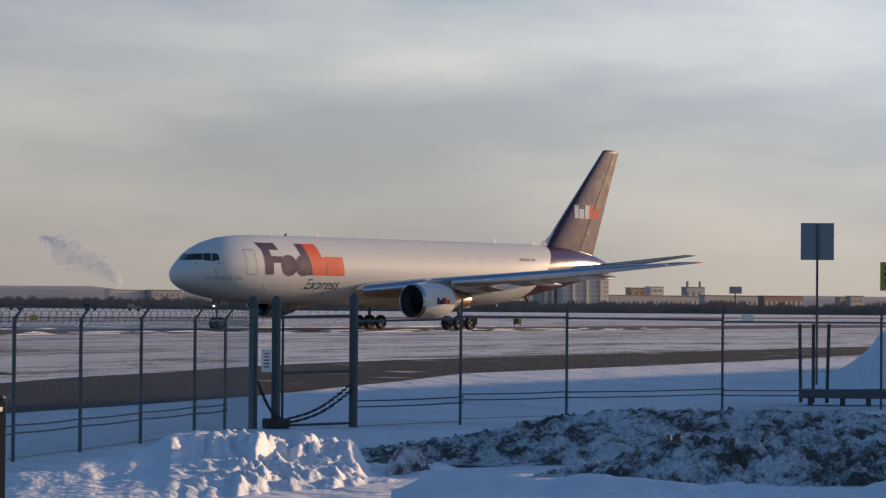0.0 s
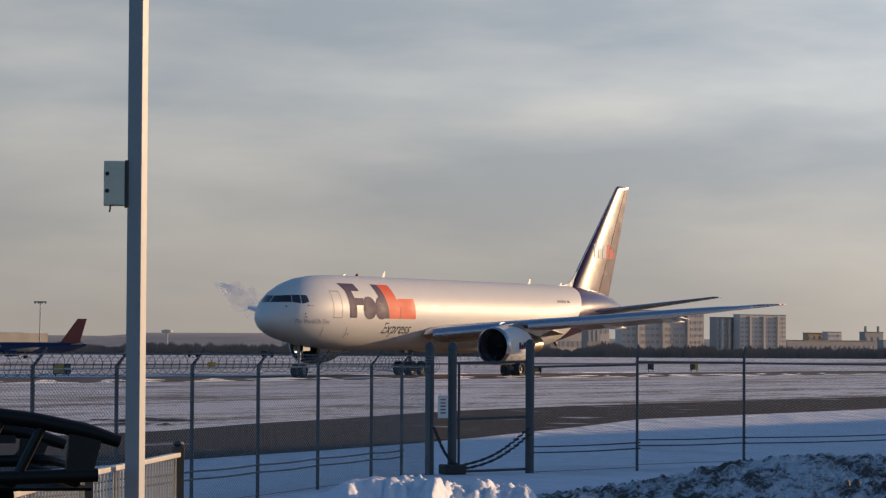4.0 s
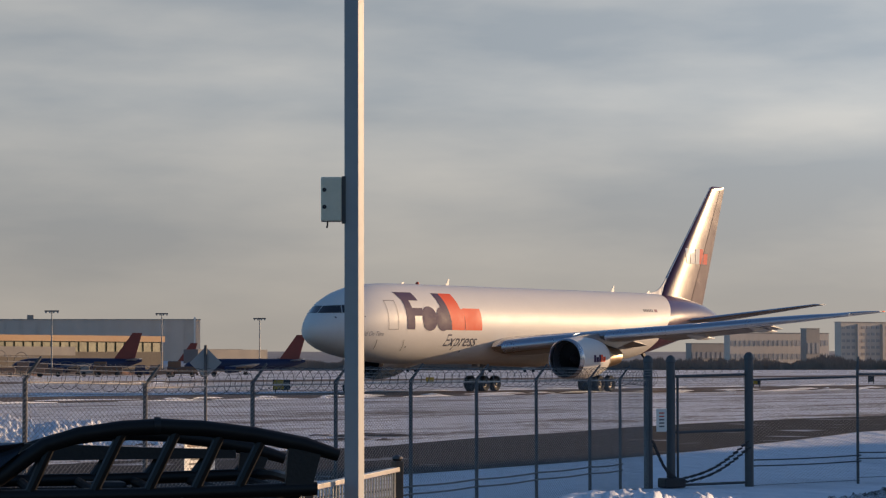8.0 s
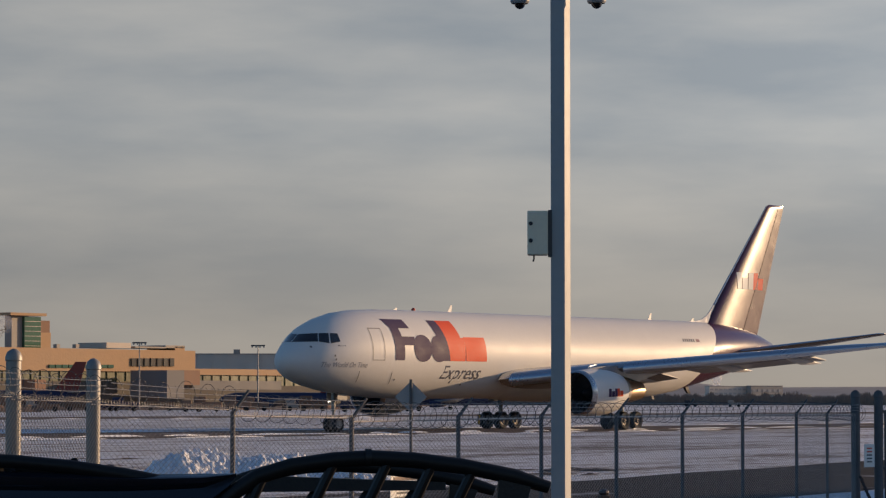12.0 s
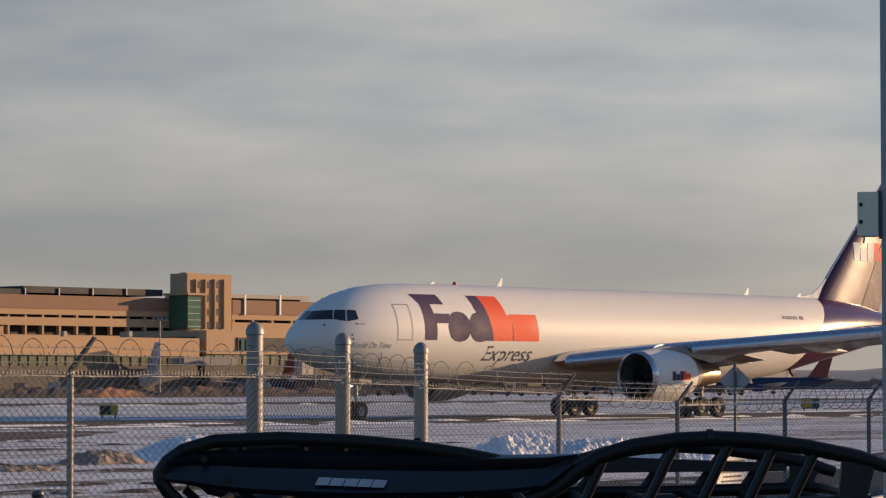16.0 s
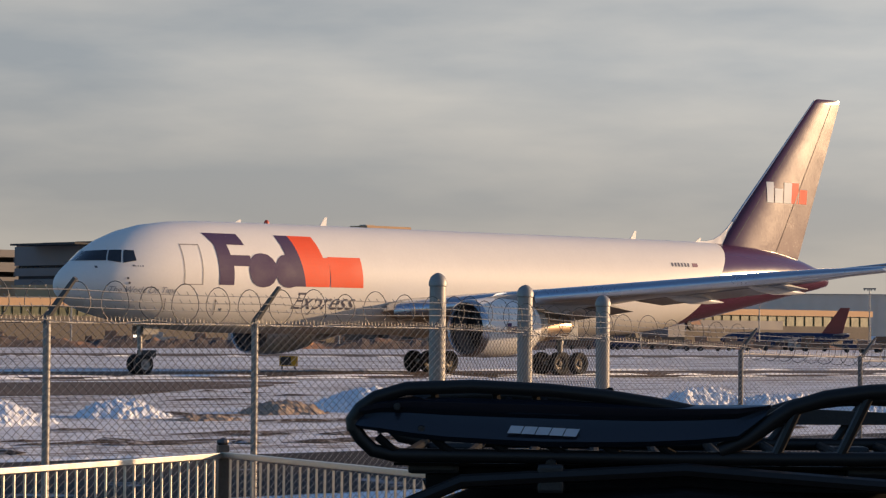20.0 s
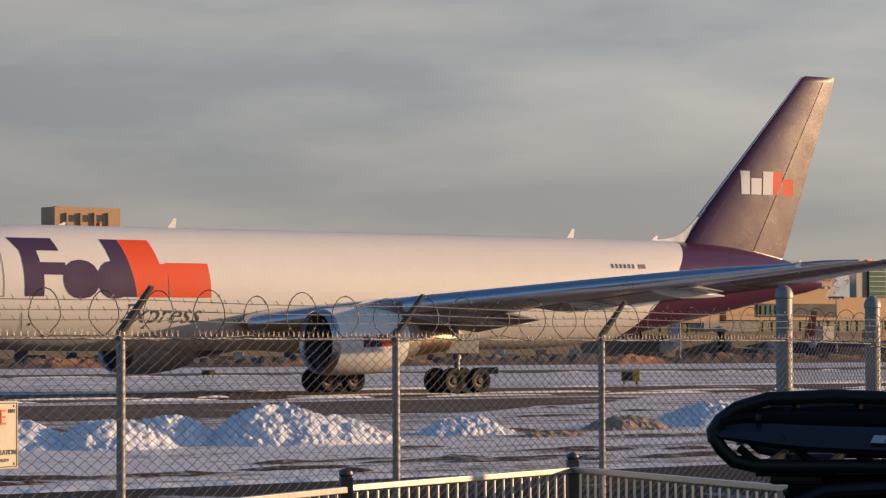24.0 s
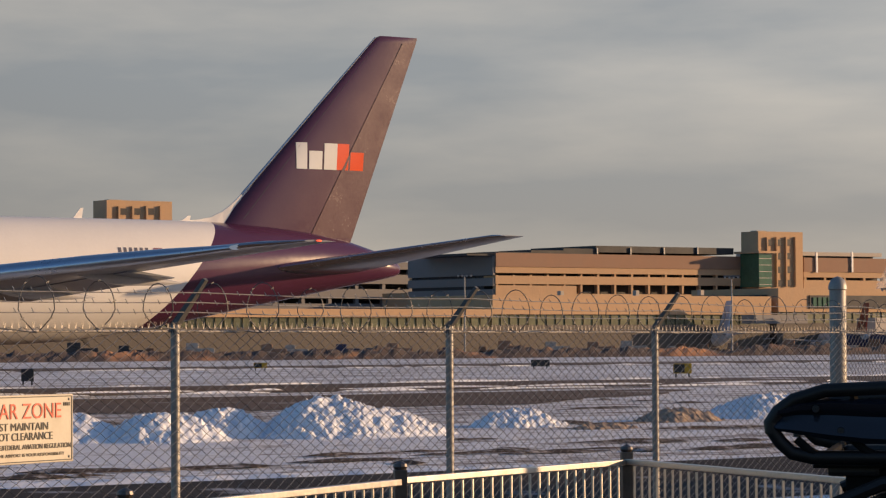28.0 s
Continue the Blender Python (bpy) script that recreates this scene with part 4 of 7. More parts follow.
def coil_bay(length, turns=6, radius=0.125):
    """Stretched razor coil: upright loops, drawn from one to the next along the rail, with short blades."""
    bm = bmesh.new()
    pts = []
    n = 18
    for i in range(turns * n + 1):
        k, f = divmod(i, n)
        a = -math.pi / 2 + f * math.tau / n
        low = max(0.0, -math.sin(a) - 0.35) / 0.65
        step = (f / n if f < n / 2 else f / n - 1) * 0.8 * low + 0.22 * (f / n - 0.5) * (1 - low)
        wob = 1 + 0.13 * math.sin(k * 2.4)
        pts.append((length * (k + 0.5 + step + (1 if f >= n / 2 and low > 0 else 0) * 0.0) / turns, 0.62 * radius * wob * math.cos(a), radius * wob * math.sin(a)))
    tube(bm, pts, 0.0032, 4, False)
    for i in range(1, turns * n, 4):
        p = Vector(pts[i])
        tube(bm, [p + Vector((0.011, 0, 0.004)), p - Vector((0.011, 0, 0.004))], 0.0042, 3, False)
    me = bpy.data.meshes.new("razor_coil")
    bm.to_mesh(me)
    bm.free()
    me.materials.append(GALVDARK)
    return me


def strand_bay(length):
    bm = bmesh.new()
    for off, z in ((-0.07, 0.07), (-0.12, 0.12), (-0.17, 0.17)):
        tube(bm, [(length * i / 6, off, z - 0.012 * math.sin(math.pi * i / 6)) for i in range(7)], 0.0028, 4, False)
        for i in range(int(length / 0.14)):
            x = (i + 0.5) * 0.14
            tube(bm, [(x - 0.006, off - 0.012, z - 0.012), (x + 0.006, off + 0.012, z + 0.012)], 0.0022, 3, False)
    me = bpy.data.meshes.new("barbed_wire")
    bm.to_mesh(me)
    bm.free()
    me.materials.append(GALV)
    return me


def dense_coil_bay(length, turns=9, radius=0.15):
    """Flatter coil of many overlapping loops."""
    bm = bmesh.new()
    pts = []
    for i in range(turns * 16 + 1):
        a = i * math.tau / 16
        wob = 1 + 0.12 * math.sin(i * 0.37)
        pts.append((length * i / (turns * 16) + 0.05 * math.sin(a), radius * wob * math.cos(a), radius * wob * math.sin(a)))
    tube(bm, pts, 0.0038, 4, False)
    me = bpy.data.meshes.new("razor_coil")
    bm.to_mesh(me)
    bm.free()
    me.materials.append(GALVDARK)
    return me


LINK, COIL, DENSE, STRANDS = wire_bay(3.05, FENCE_H - 0.04, 0.056, 0.0022), coil_bay(3.05), dense_coil_bay(3.05), strand_bay(3.05)


def post_mesh(name, r, h, mat, dome=True):
    bm = bmesh.new()
    prof = [(-0.3, r), (h - r * 0.6, r)] + ([(h - r * 0.5, r * 1.12), (h, r * 1.1), (h + r * 0.6, r * 0.85), (h + r * 0.95, r * 0.4), (h + r * 1.05, 0.002)] if dome else [(h, r), (h, 0.002)])
    lathe(bm, prof, 16, "z")
    me_ob = part(name, bm, mat, None, "", True)
    me = me_ob.data
    bpy.data.objects.remove(me_ob)
    return me


LINE_POST = post_mesh("post", 0.024, FENCE_H, GALV)
DARK_POST = post_mesh("post", 0.027, FENCE_H, GALVDARK)
GATE_POST = post_mesh("gate_post", 0.082, FENCE_H + 0.36, GALVDARK)
THICK_POST = post_mesh("thick_post", 0.066, FENCE_H + 0.42, GALV)


def arm_mesh(vertical):
    bm = bmesh.new()
    tip = Vector((0, -0.03, 0.30)) if vertical else Vector((0, -0.19, 0.24))
    side = Vector((1, 0, 0))
    up = tip.normalized().cross(side)
    loft(bm, [[side * s * w + up * t * w * 0.6 + o for s, t in ((-1, -1), (1, -1), (1, 1), (-1, 1))] for o, w in ((Vector((0, 0, -0.05)), 0.022), (Vector((0, 0, 0.0)), 0.026), (tip, 0.016))])
    me = bpy.data.meshes.new("arm")
    bm.to_mesh(me)
    bm.free()
    me.materials.append(GALVDARK)
    return me


ARM, SPIKE = arm_mesh(False), arm_mesh(True)


def sub(name, me, parent, m, label=""):
    o = new(name, me)
    o.parent, o.matrix_basis = parent, m
    if label:
        o["label"] = label
    return o


def fence_run(places, label, post_me, arm_me, coil=None, cables=False, skip=(), top_rail=True):
    """places: (x, y, top height); the run has a post at each but those in skip, and a bay between each two."""
    x0, y0, _ = places[0]
    run = empty("perimeter_fence", pose(x0, y0, 0), label, "fence")
    for i, (x, y, top) in enumerate(places):
        if i in skip:
            continue
        j = min(i, len(places) - 2)
        ang = math.atan2(places[j + 1][1] - places[j][1], places[j + 1][0] - places[j][0])
        sub("post", post_me, run, pose(x - x0, y - y0, top - FENCE_H))
        if arm_me:
            sub("arm", arm_me, run, pose(x - x0, y - y0, top, 0, 0, math.degrees(ang)))
    for (xa, ya, ta), (xb, yb, tb) in zip(places, places[1:]):
        length, ang = math.hypot(xb - xa, yb - ya), math.atan2(yb - ya, xb - xa)
        slope = Matrix(((1, 0, 0, 0), (0, 1, 0, 0), ((tb - ta) / 3.05, 0, 1, 0), (0, 0, 0, 1)))
        base = pose(xa - x0, ya - y0, ta, 0, 0, math.degrees(ang)) @ Matrix.Diagonal((length / 3.05, 1, 1, 1)) @ slope
        sub("chain_link", LINK, run, base @ pose(0, -0.032, -FENCE_H + 0.03))
        if coil:
            sub("razor_coil", coil, run, base @ pose(0, -0.07, 0.10 if coil is COIL else 0.04))
            sub("barbed_wire", STRANDS, run, base)
        bm = bmesh.new()
        if top_rail:
            tube(bm, [(0, 0.02, -0.03), (3.05, 0.02, -0.03)], 0.006 if coil is COIL else 0.010 if coil else 0.021, 8)
        part("rail", bm, WIRE if coil else GALVDARK, run, "", True).matrix_basis = base
        bm = bmesh.new()
        tube(bm, [(0, 0.01, -FENCE_H + 0.06), (3.05, 0.01, -FENCE_H + 0.06)], 0.005, 6)
        part("tension_wire", bm, GALVDARK, run).matrix_basis = base
        if cables:
            for z in (-1.50, -1.61):
                bm = bmesh.new()
                tube(bm, [(3.05 * k / 8, -0.05, z - 0.015 * math.sin(math.pi * k / 8)) for k in range(9)], 0.014, 6)
                part("cable", bm, GALVDARK, run, "dark sagging cable").matrix_basis = base
    return run


def line_at(az, foot_az, dist):
    """Where a ray meets a fence line given by the azimuth and distance of its nearest point."""
    return at(az, dist / math.cos(radians(az - foot_az)))


near_places = [(*line_at(a, 72.0, 8.97), 1.90) for a in (33.6, 23.0, 15.58, 10.44, 6.58)]
bollards = [(*at(a, d), z) for a, d, z in ((3.17, 24.2, 2.24), (1.53, 26.4, 2.19), (0.07, 28.7, 2.14))]
mid_places = [(*line_at(a, 61.0, 14.6), z) for a, z in ((-2.50, 1.685), (-4.70, 1.60), (-6.68, 1.61), (-8.22, 1.61), (-9.61, 1.61), (-10.83, 1.60), (-11.94, 1.60), (-12.93, 1.59), (-13.49, 1.58))]
join = [(x, y, 1.90 - 0.045 * i) for i, (x, y, _) in enumerate(bollards)]
fence_near = fence_run(near_places + join + mid_places[:1], "galvanised chain-link fence with barbed wire and razor coil", LINE_POST, ARM, COIL, skip=(5, 6, 7, 8))
fence_mid = fence_run(mid_places, "galvanised chain-link fence with razor coil and sagging cables in snow", DARK_POST, ARM, DENSE, cables=True)
for x, y, z in bollards:
    b = tagged(sub("steel_bollard", THICK_POST, None, pose(x * 1.006, y * 1.006, z - FENCE_H - 0.42)), "thick round galvanised post with domed cap beside the fence", "post", "thick posts by the fence")

gate_a, gate_b, gate_c = (*at(-14.01, 56.0), 1.56), (*at(-14.43, 56.2), 1.56), (*at(-15.87, 57.0), 1.58)
fence_gate = fence_run([mid_places[-1], gate_a], "short chain-link bay beside the gate post", DARK_POST, None, coil=DENSE, skip=(0, 1))
right_places = [gate_c] + [(*at(a, d), z) for a, d, z in ((-17.86, 58.5, 1.68), (-19.83, 61.3, 1.66), (-22.71, 66.4, 1.59), (-25.62, 69.0, 1.58), (-28.6, 72.0, 1.58))]
fence_right = fence_run(right_places, "dark chain-link fence with top rail standing in snow", DARK_POST, SPIKE, coil=None, cables=True, skip=(0,))


def build_gate():
    gate = empty("field_gate", pose(gate_a[0], gate_a[1], 0), "chained steel gate with thick dark posts", "gate")
    for i, (x, y, top) in enumerate((gate_a, gate_b, gate_c)):
        sub("gate_post", GATE_POST, gate, pose(x - gate_a[0], y - gate_a[1], top - FENCE_H - (0, 0, -0.04)[i]))
    dx, dy = gate_c[0] - gate_b[0], gate_c[1] - gate_b[1]
    length, ang = math.hypot(dx, dy), math.degrees(math.atan2(dy, dx))
    base = pose(gate_b[0] - gate_a[0], gate_b[1] - gate_a[1], 1.62, 0, 0, ang)
    for z in (0.0, -1.02, -1.98):
        bm = bmesh.new()
        tube(bm, [(0.1, 0, z), (length - 0.1, 0, z + 0.03)], 0.024, 8)
        part("gate_rail", bm, GALVDARK, gate, "", True).matrix_basis = base
    bm = bmesh.new()
    tube(bm, [(0.14, 0, 0), (0.14, 0, -1.98)], 0.024, 8)
    part("gate_stile", bm, GALVDARK, gate, "", True).matrix_basis = base
    sub("chain_link", LINK, gate, base @ Matrix.Diagonal((length / 3.05, 1, 1, 1)) @ pose(0, 0, -FENCE_H + 0.05))
    sub("razor_coil", DENSE, gate, base @ Matrix.Diagonal((length / 3.05, 1, 0.8, 1)) @ pose(0, 0.0, 0.04))
    # slack chains from the post's foot
    for z0, z1, y in ((-1.85, -1.2, 0.0), (-1.92, -1.32, -0.05), (-1.85, -1.2, -0.6)):
        slope = -18 if y > -0.5 else 55
        for k in range(16):
            f = k / 15
            bm = bmesh.new()
            bmesh.ops.create_cube(bm, size=1)
            for v in bm.verts:
                v.co = Vector((v.co.x * 0.10, v.co.y * 0.03, v.co.z * 0.045))
            x = 0.25 + f * (length - 0.3) if y > -0.5 else -0.45 * f
            ob = part("chain", bm, DARKMETAL, gate)
            ob.matrix_basis = base @ pose(x, -0.05 + y * 0.2, z0 + (z1 - z0) * f - 0.12 * math.sin(math.pi * f), 90 * (k % 2), slope, 0)
    bm = bmesh.new()
    box(bm, (-0.22, -0.2, -2.02), (0.2, 0.12, -1.84), 0.03)
    part("foot_block", bm, DARKMETAL, gate).matrix_basis = base
    return gate


build_gate()


def plate(name, w, h, m, mat, label, category, bars=(), parent_post=0.0, post_y=0.035):
    """A flat sign facing -y, with plain bars where its writing cannot be read: (x, z, width, height, material)."""
    e = empty(name, m, label, category)
    bm = bmesh.new()
    box(bm, (-w / 2, 0, -h / 2), (w / 2, 0.006, h / 2), 0.002)
    face = part("panel", bm, mat, e)
    for x, z, bw, bh, bmat in bars:
        bm = bmesh.new()
        box(bm, (x - bw / 2, -0.003, z - bh / 2), (x + bw / 2, 0.0, z + bh / 2))
        part("bar", bm, bmat, face)
    if parent_post:
        bm = bmesh.new()
        tube(bm, [(0, post_y, h / 2 - 0.05), (0, post_y, -parent_post)], 0.03, 8)
        part("sign_post", bm, GALVDARK, e, "", True)
    return e


def facing(x, y, z):
    return pose(x, y, z, 0, 0, math.degrees(math.atan2(-x, y)))


SIGNORANGE = material("sign_orange", (0.62, 0.16, 0.03), 0.5, 0, 0.08, 5)
SIGNBROWN = material("faded_sign_print", (0.22, 0.13, 0.08), 0.6)
gx, gy = at(-14.22, 55.9)
plate("gate_sign", 0.30, 0.41, pose(gx, gy - 0.16, 0.83, 0, 0, 38), SIGNWHITE, "small white notice with grey lines hung between gate posts", "sign", [(0, 0.13 - 0.06 * i, 0.15, 0.025, (SIGNRED, GALVDARK)[i > 1]) for i in range(5)])
sx, sy = at(-5.53, 37.0)
warning = plate("warning_sign", 0.92, 0.52, pose(sx + 0.11, sy - 0.06, 0.80, 0, 0, 61), SIGNWHITE, "white security notice with orange heading on the fence", "sign", [(0, 0.085, 0.74, 0.045, SIGNBROWN)] + [(0, -0.03 - 0.055 * i, 0.66 - 0.1 * (i % 2), 0.024, SIGNBLACK) for i in range(4)])
for text, z, size, w in (("SECURITY AREA", 0.15, 0.10, 0.80),):
    ob = lettering("lettering", text, size, pose(0, -0.003, z, 90, 0, 0), SIGNORANGE, warning.children[0], 0, 0.001, 1.0, "CENTER")
    xs = [v.co.x for v in ob.data.vertices]
    for v in ob.data.vertices:
        v.co.x *= w / (max(xs) - min(xs))

# clear zone notice on the near fence
cx, cy = line_at(18.50, 72.0, 8.86)


def build_clear_sign():
    e = empty("clear_zone_sign", pose(cx, cy, 1.398, 0, 0, 72), "cream notice with red heading and black writing on the fence", "sign")
    W, H = 0.455, 0.165
    bm = bmesh.new()
    box(bm, (-W, 0, -H), (W, 0.006, H), 0.004)
    p = part("panel", bm, material("sign_cream", (0.50, 0.46, 0.38), 0.45, 0, 0.08, 5, second=(0.42, 0.37, 0.29), amount=0.66), e)
    for lo, hi in (((-W + 0.012, -0.002, H - 0.013), (W - 0.012, 0, H - 0.008)), ((-W + 0.012, -0.002, 0.008 - H), (W - 0.012, 0, 0.013 - H)), ((W - 0.017, -0.002, 0.012 - H), (W - 0.009, 0, H - 0.012)), ((0.009 - W, -0.002, 0.012 - H), (0.017 - W, 0, H - 0.012))):
        bm = bmesh.new()
        box(bm, lo, hi)
        part("border", bm, SIGNBLACK, p)
    for text, size, z, m, w in (("CLEAR ZONE", 0.105, 0.052, SIGNRED, 0.70), ("MUST MAINTAIN", 0.052, -0.004, SIGNBLACK, 0.485), ("4 FOOT CLEARANCE", 0.052, -0.051, SIGNBLACK, 0.56), ("IN ACCORDANCE/FEDERAL AVIATION REGULATION", 0.034, -0.095, SIGNBLACK, 0.86), ("PROPERTY OF THE AIRPORT IS YOUR RESPONSIBILITY", 0.022, -0.130, SIGNBLACK, 0.75)):
        ob = lettering("lettering", text, size, pose(0.0, -0.003, z, 90, 0, 0), m, p, 0, 0.001, 1.0, "CENTER")
        xs = [v.co.x for v in ob.data.vertices]
        k = w / (max(xs) - min(xs))
        for v in ob.data.vertices:
            v.co.x *= k
    for x0, x1 in ((0.372, 0.380), (0.387, 0.395), (0.402, 0.425)):
        bm = bmesh.new()
        box(bm, (x0, -0.004, 0.108), (x1, 0, 0.125))
        part("arrow_mark", bm, SIGNBLACK, p)
    for x in (-0.42, 0.42):
        for z in (-0.14, 0.14):
            bm = bmesh.new()
            lathe(bm, ((-0.006, 0.001), (-0.006, 0.006), (0.0, 0.007)), 10, "y")
            part("bolt", bm, GALV, p).matrix_basis = pose(x, 0, z)


build_clear_sign()


# ---- black picket rail round the car park ----
def build_rail():
    pts = [(*at(22.0, 11.6), 1.08), (*at(16.6, 13.4), 1.10), (*at(11.44, 15.8), 1.115), (*at(7.19, 18.0), 1.122), (*at(2.6, 15.2), 1.11), (*at(-2.0, 13.6), 1.10), (*at(-5.6, 14.6), 1.11), (*at(-7.7, 18.2), 1.115), (*at(-9.38, 21.5), 1.12)]
    x0, y0, _ = pts[0]
    rail = empty("picket_railing", pose(x0, y0, 0), "satin black metal picket railing with a flat top bar, paled for sun glint", "railing")
    bm = bmesh.new()
    box(bm, (-0.0055, -0.0055, 0), (0.0055, 0.0055, 1.0))
    pk = part("picket", bm, GLINTRAIL)
    picket = pk.data
    bpy.data.objects.remove(pk)
    bm = bmesh.new()
    box(bm, (-0.032, -0.032, 0), (0.032, 0.032, 1.26), 0.004)
    lathe(bm, ((1.26, 0.03), (1.275, 0.038), (1.29, 0.034), (1.305, 0.002)), 12, "z")
    ps = part("rail_post", bm, RAILPOST)
    postm = ps.data
    bpy.data.objects.remove(ps)
    for i, (x, y, top) in enumerate(pts):
        sub("rail_post", postm, rail, pose(x - x0, y - y0, top - 1.22, 0, 0, 20))
    for (xa, ya, ta), (xb, yb, tb) in zip(pts, pts[1:]):
        length, ang = math.hypot(xb - xa, yb - ya), math.degrees(math.atan2(yb - ya, xb - xa))
        slope = Matrix(((1, 0, 0, 0), (0, 1, 0, 0), ((tb - ta) / length, 0, 1, 0), (0, 0, 0, 1)))
        base = pose(xa - x0, ya - y0, ta, 0, 0, ang) @ slope
        for z0, z1 in ((-0.032, 0.0), (-1.08, -1.04)):
            bm = bmesh.new()
            box(bm, (0.03, -0.024, z0), (length - 0.03, 0.024, z1), 0.004)
            part("rail_bar", bm, GLINTRAIL, rail).matrix_basis = base
        n = int(length / 0.105)
        for k in range(1, n):
            sub("picket", picket, rail, base @ pose(length * k / n, 0, -1.04))


build_rail()


# ---- camera mast with equipment box ----
def build_mast():
    x, y = at(-8.59, 19.0)
    mast = empty("square_mast", pose(x, y, rise(x, y), 0, 0, -8.6 - 23), "tall square pale-grey steel mast with equipment box", "mast")
    g = rise(x, y)
    bm = bmesh.new()
    box(bm, (-0.047, -0.047, 0), (0.047, 0.047, 7.5), 0.004)
    part("shaft", bm, POLEPAINT, mast)
    bm = bmesh.new()
    box(bm, (-0.14, -0.14, 0), (0.14, 0.14, 0.03), 0.004)
    part("base_plate", bm, GALV, mast)
    back = Matrix.Rotation(radians(23), 4, "Z")
    bm = bmesh.new()
    box(bm, (-0.078, -0.03, 2.70 - g), (-0.052, 0.05, 2.99 - g), 0.003, back)
    part("bracket", bm, GALVDARK, mast)
    bm = bmesh.new()
    box(bm, (-0.205, -0.06, 2.712 - g), (-0.078, 0.09, 2.984 - g), 0.008, back)
    bx = part("equipment_box", bm, BOXGREY, mast, "pale grey enamelled box")
    for z in (2.80, 2.905):
        bm = bmesh.new()
        lathe(bm, ((-0.008, 0.001), (-0.008, 0.011), (0.0, 0.013)), 12, "y")
        part("latch", bm, DARKMETAL, bx).matrix_basis = back @ pose(-0.184, -0.06, z - g)
    bm = bmesh.new()
    tube(bm, [(-0.165, 0, 2.712 - g), (-0.165, 0, 2.69 - g), (-0.17, 0, 2.672 - g)], 0.006, 6)
    part("cable_gland", bm, DARKMETAL, bx).matrix_basis = back
    for s, dx in ((-1, -0.25), (1, 0.225)):
        bm = bmesh.new()
        tube(bm, [(0, 0, 4.42 - g), (dx * 0.7, 0, 4.42 - g), (dx, 0, 4.36 - g)], 0.018, 8)
        arm = part("camera_arm", bm, POLEPAINT, mast, "", True)
        arm.matrix_basis = back
        bm = bmesh.new()
        lathe(bm, ((4.37 - g, 0.01), (4.36 - g, 0.05), (4.285 - g, 0.06), (4.272 - g, 0.052)), 20, "z")
        hood = part("camera_hood", bm, POLEPAINT, mast, "", True)
        hood.matrix_basis = back @ pose(dx, 0, 0)
        bm = bmesh.new()
        lathe(bm, [(4.272 - g - 0.034 * math.sin(k * math.pi / 12), max(0.001, 0.034 * math.cos(k * math.pi / 12))) for k in range(7)], 20, "z")
        part("dome", bm, GLASS_DARK, hood, "dark glass dome", True)
    return mast


build_mast()


# ---- signs behind the fence ----
x, y = at(-24.44, 78.0)
plate("road_sign", 0.83, 0.93, facing(x, y, 3.55), material("sign_back_grey", (0.24, 0.245, 0.25), 0.5, 0.3, 0.12, 3), "plain grey back of a rectangular sign on a post", "sign", (), 3.6, -0.035)
x, y = at(-25.84, 72.0)
plate("yellow_sign", 0.62, 0.66, facing(x, y, 2.62), YELLOW, "yellow warning sign with black bars on a post", "sign", [(0, 0.2, 0.4, 0.06, SIGNBLACK), (0.0, 0.05, 0.45, 0.05, SIGNBLACK), (0, -0.1, 0.4, 0.06, SIGNBLACK)], 2.8)
x, y = at(-5.80, 74.0)
dm = plate("diamond_sign", 0.54, 0.54, facing(x, y, 1.90) @ Matrix.Rotation(radians(45), 4, "Y"), material("sign_back_pale", (0.34, 0.34, 0.34), 0.5, 0.4, 0.08, 3), "grey back of a diamond-shaped road sign on a post", "sign")
bm = bmesh.new()
tube(bm, [(0, -0.04, 0.42), (0, -0.04, -2.3)], 0.035, 8)
part("sign_post", bm, GALVDARK, dm, "", True).matrix_basis = Matrix.Rotation(radians(-45), 4, "Y")


def build_skid():
    """Low steel skid with dark uprights half buried in snow."""
    x, y = at(-25.0, 73.0)
    e = empty("steel_skid", pose(x, y, -0.45, 0, 0, -25), "low weathered steel skid with uprights, capped with snow", "equipment")
    bm = bmesh.new()
    box(bm, (-1.12, -0.5, 0.22), (1.3, 0.5, 0.42), 0.03)
    part("deck", bm, GALVDARK, e)
    for px in (-0.85, -0.1, 0.5, 1.1):
        bm = bmesh.new()
        box(bm, (px - 0.06, -0.45, 0), (px + 0.06, 0.45, 0.24), 0.01)
        part("skid_leg", bm, DARKMETAL, e)
    for px, lean in ((-1.08, -0.03), (-0.79, 0.0), (-0.47, 0.04)):
        bm = bmesh.new()
        tube(bm, [(px, 0, 0.1), (px + lean, 0, 1.95)], 0.04, 8)
        part("upright", bm, DARKMETAL, e, "", True)


build_skid()


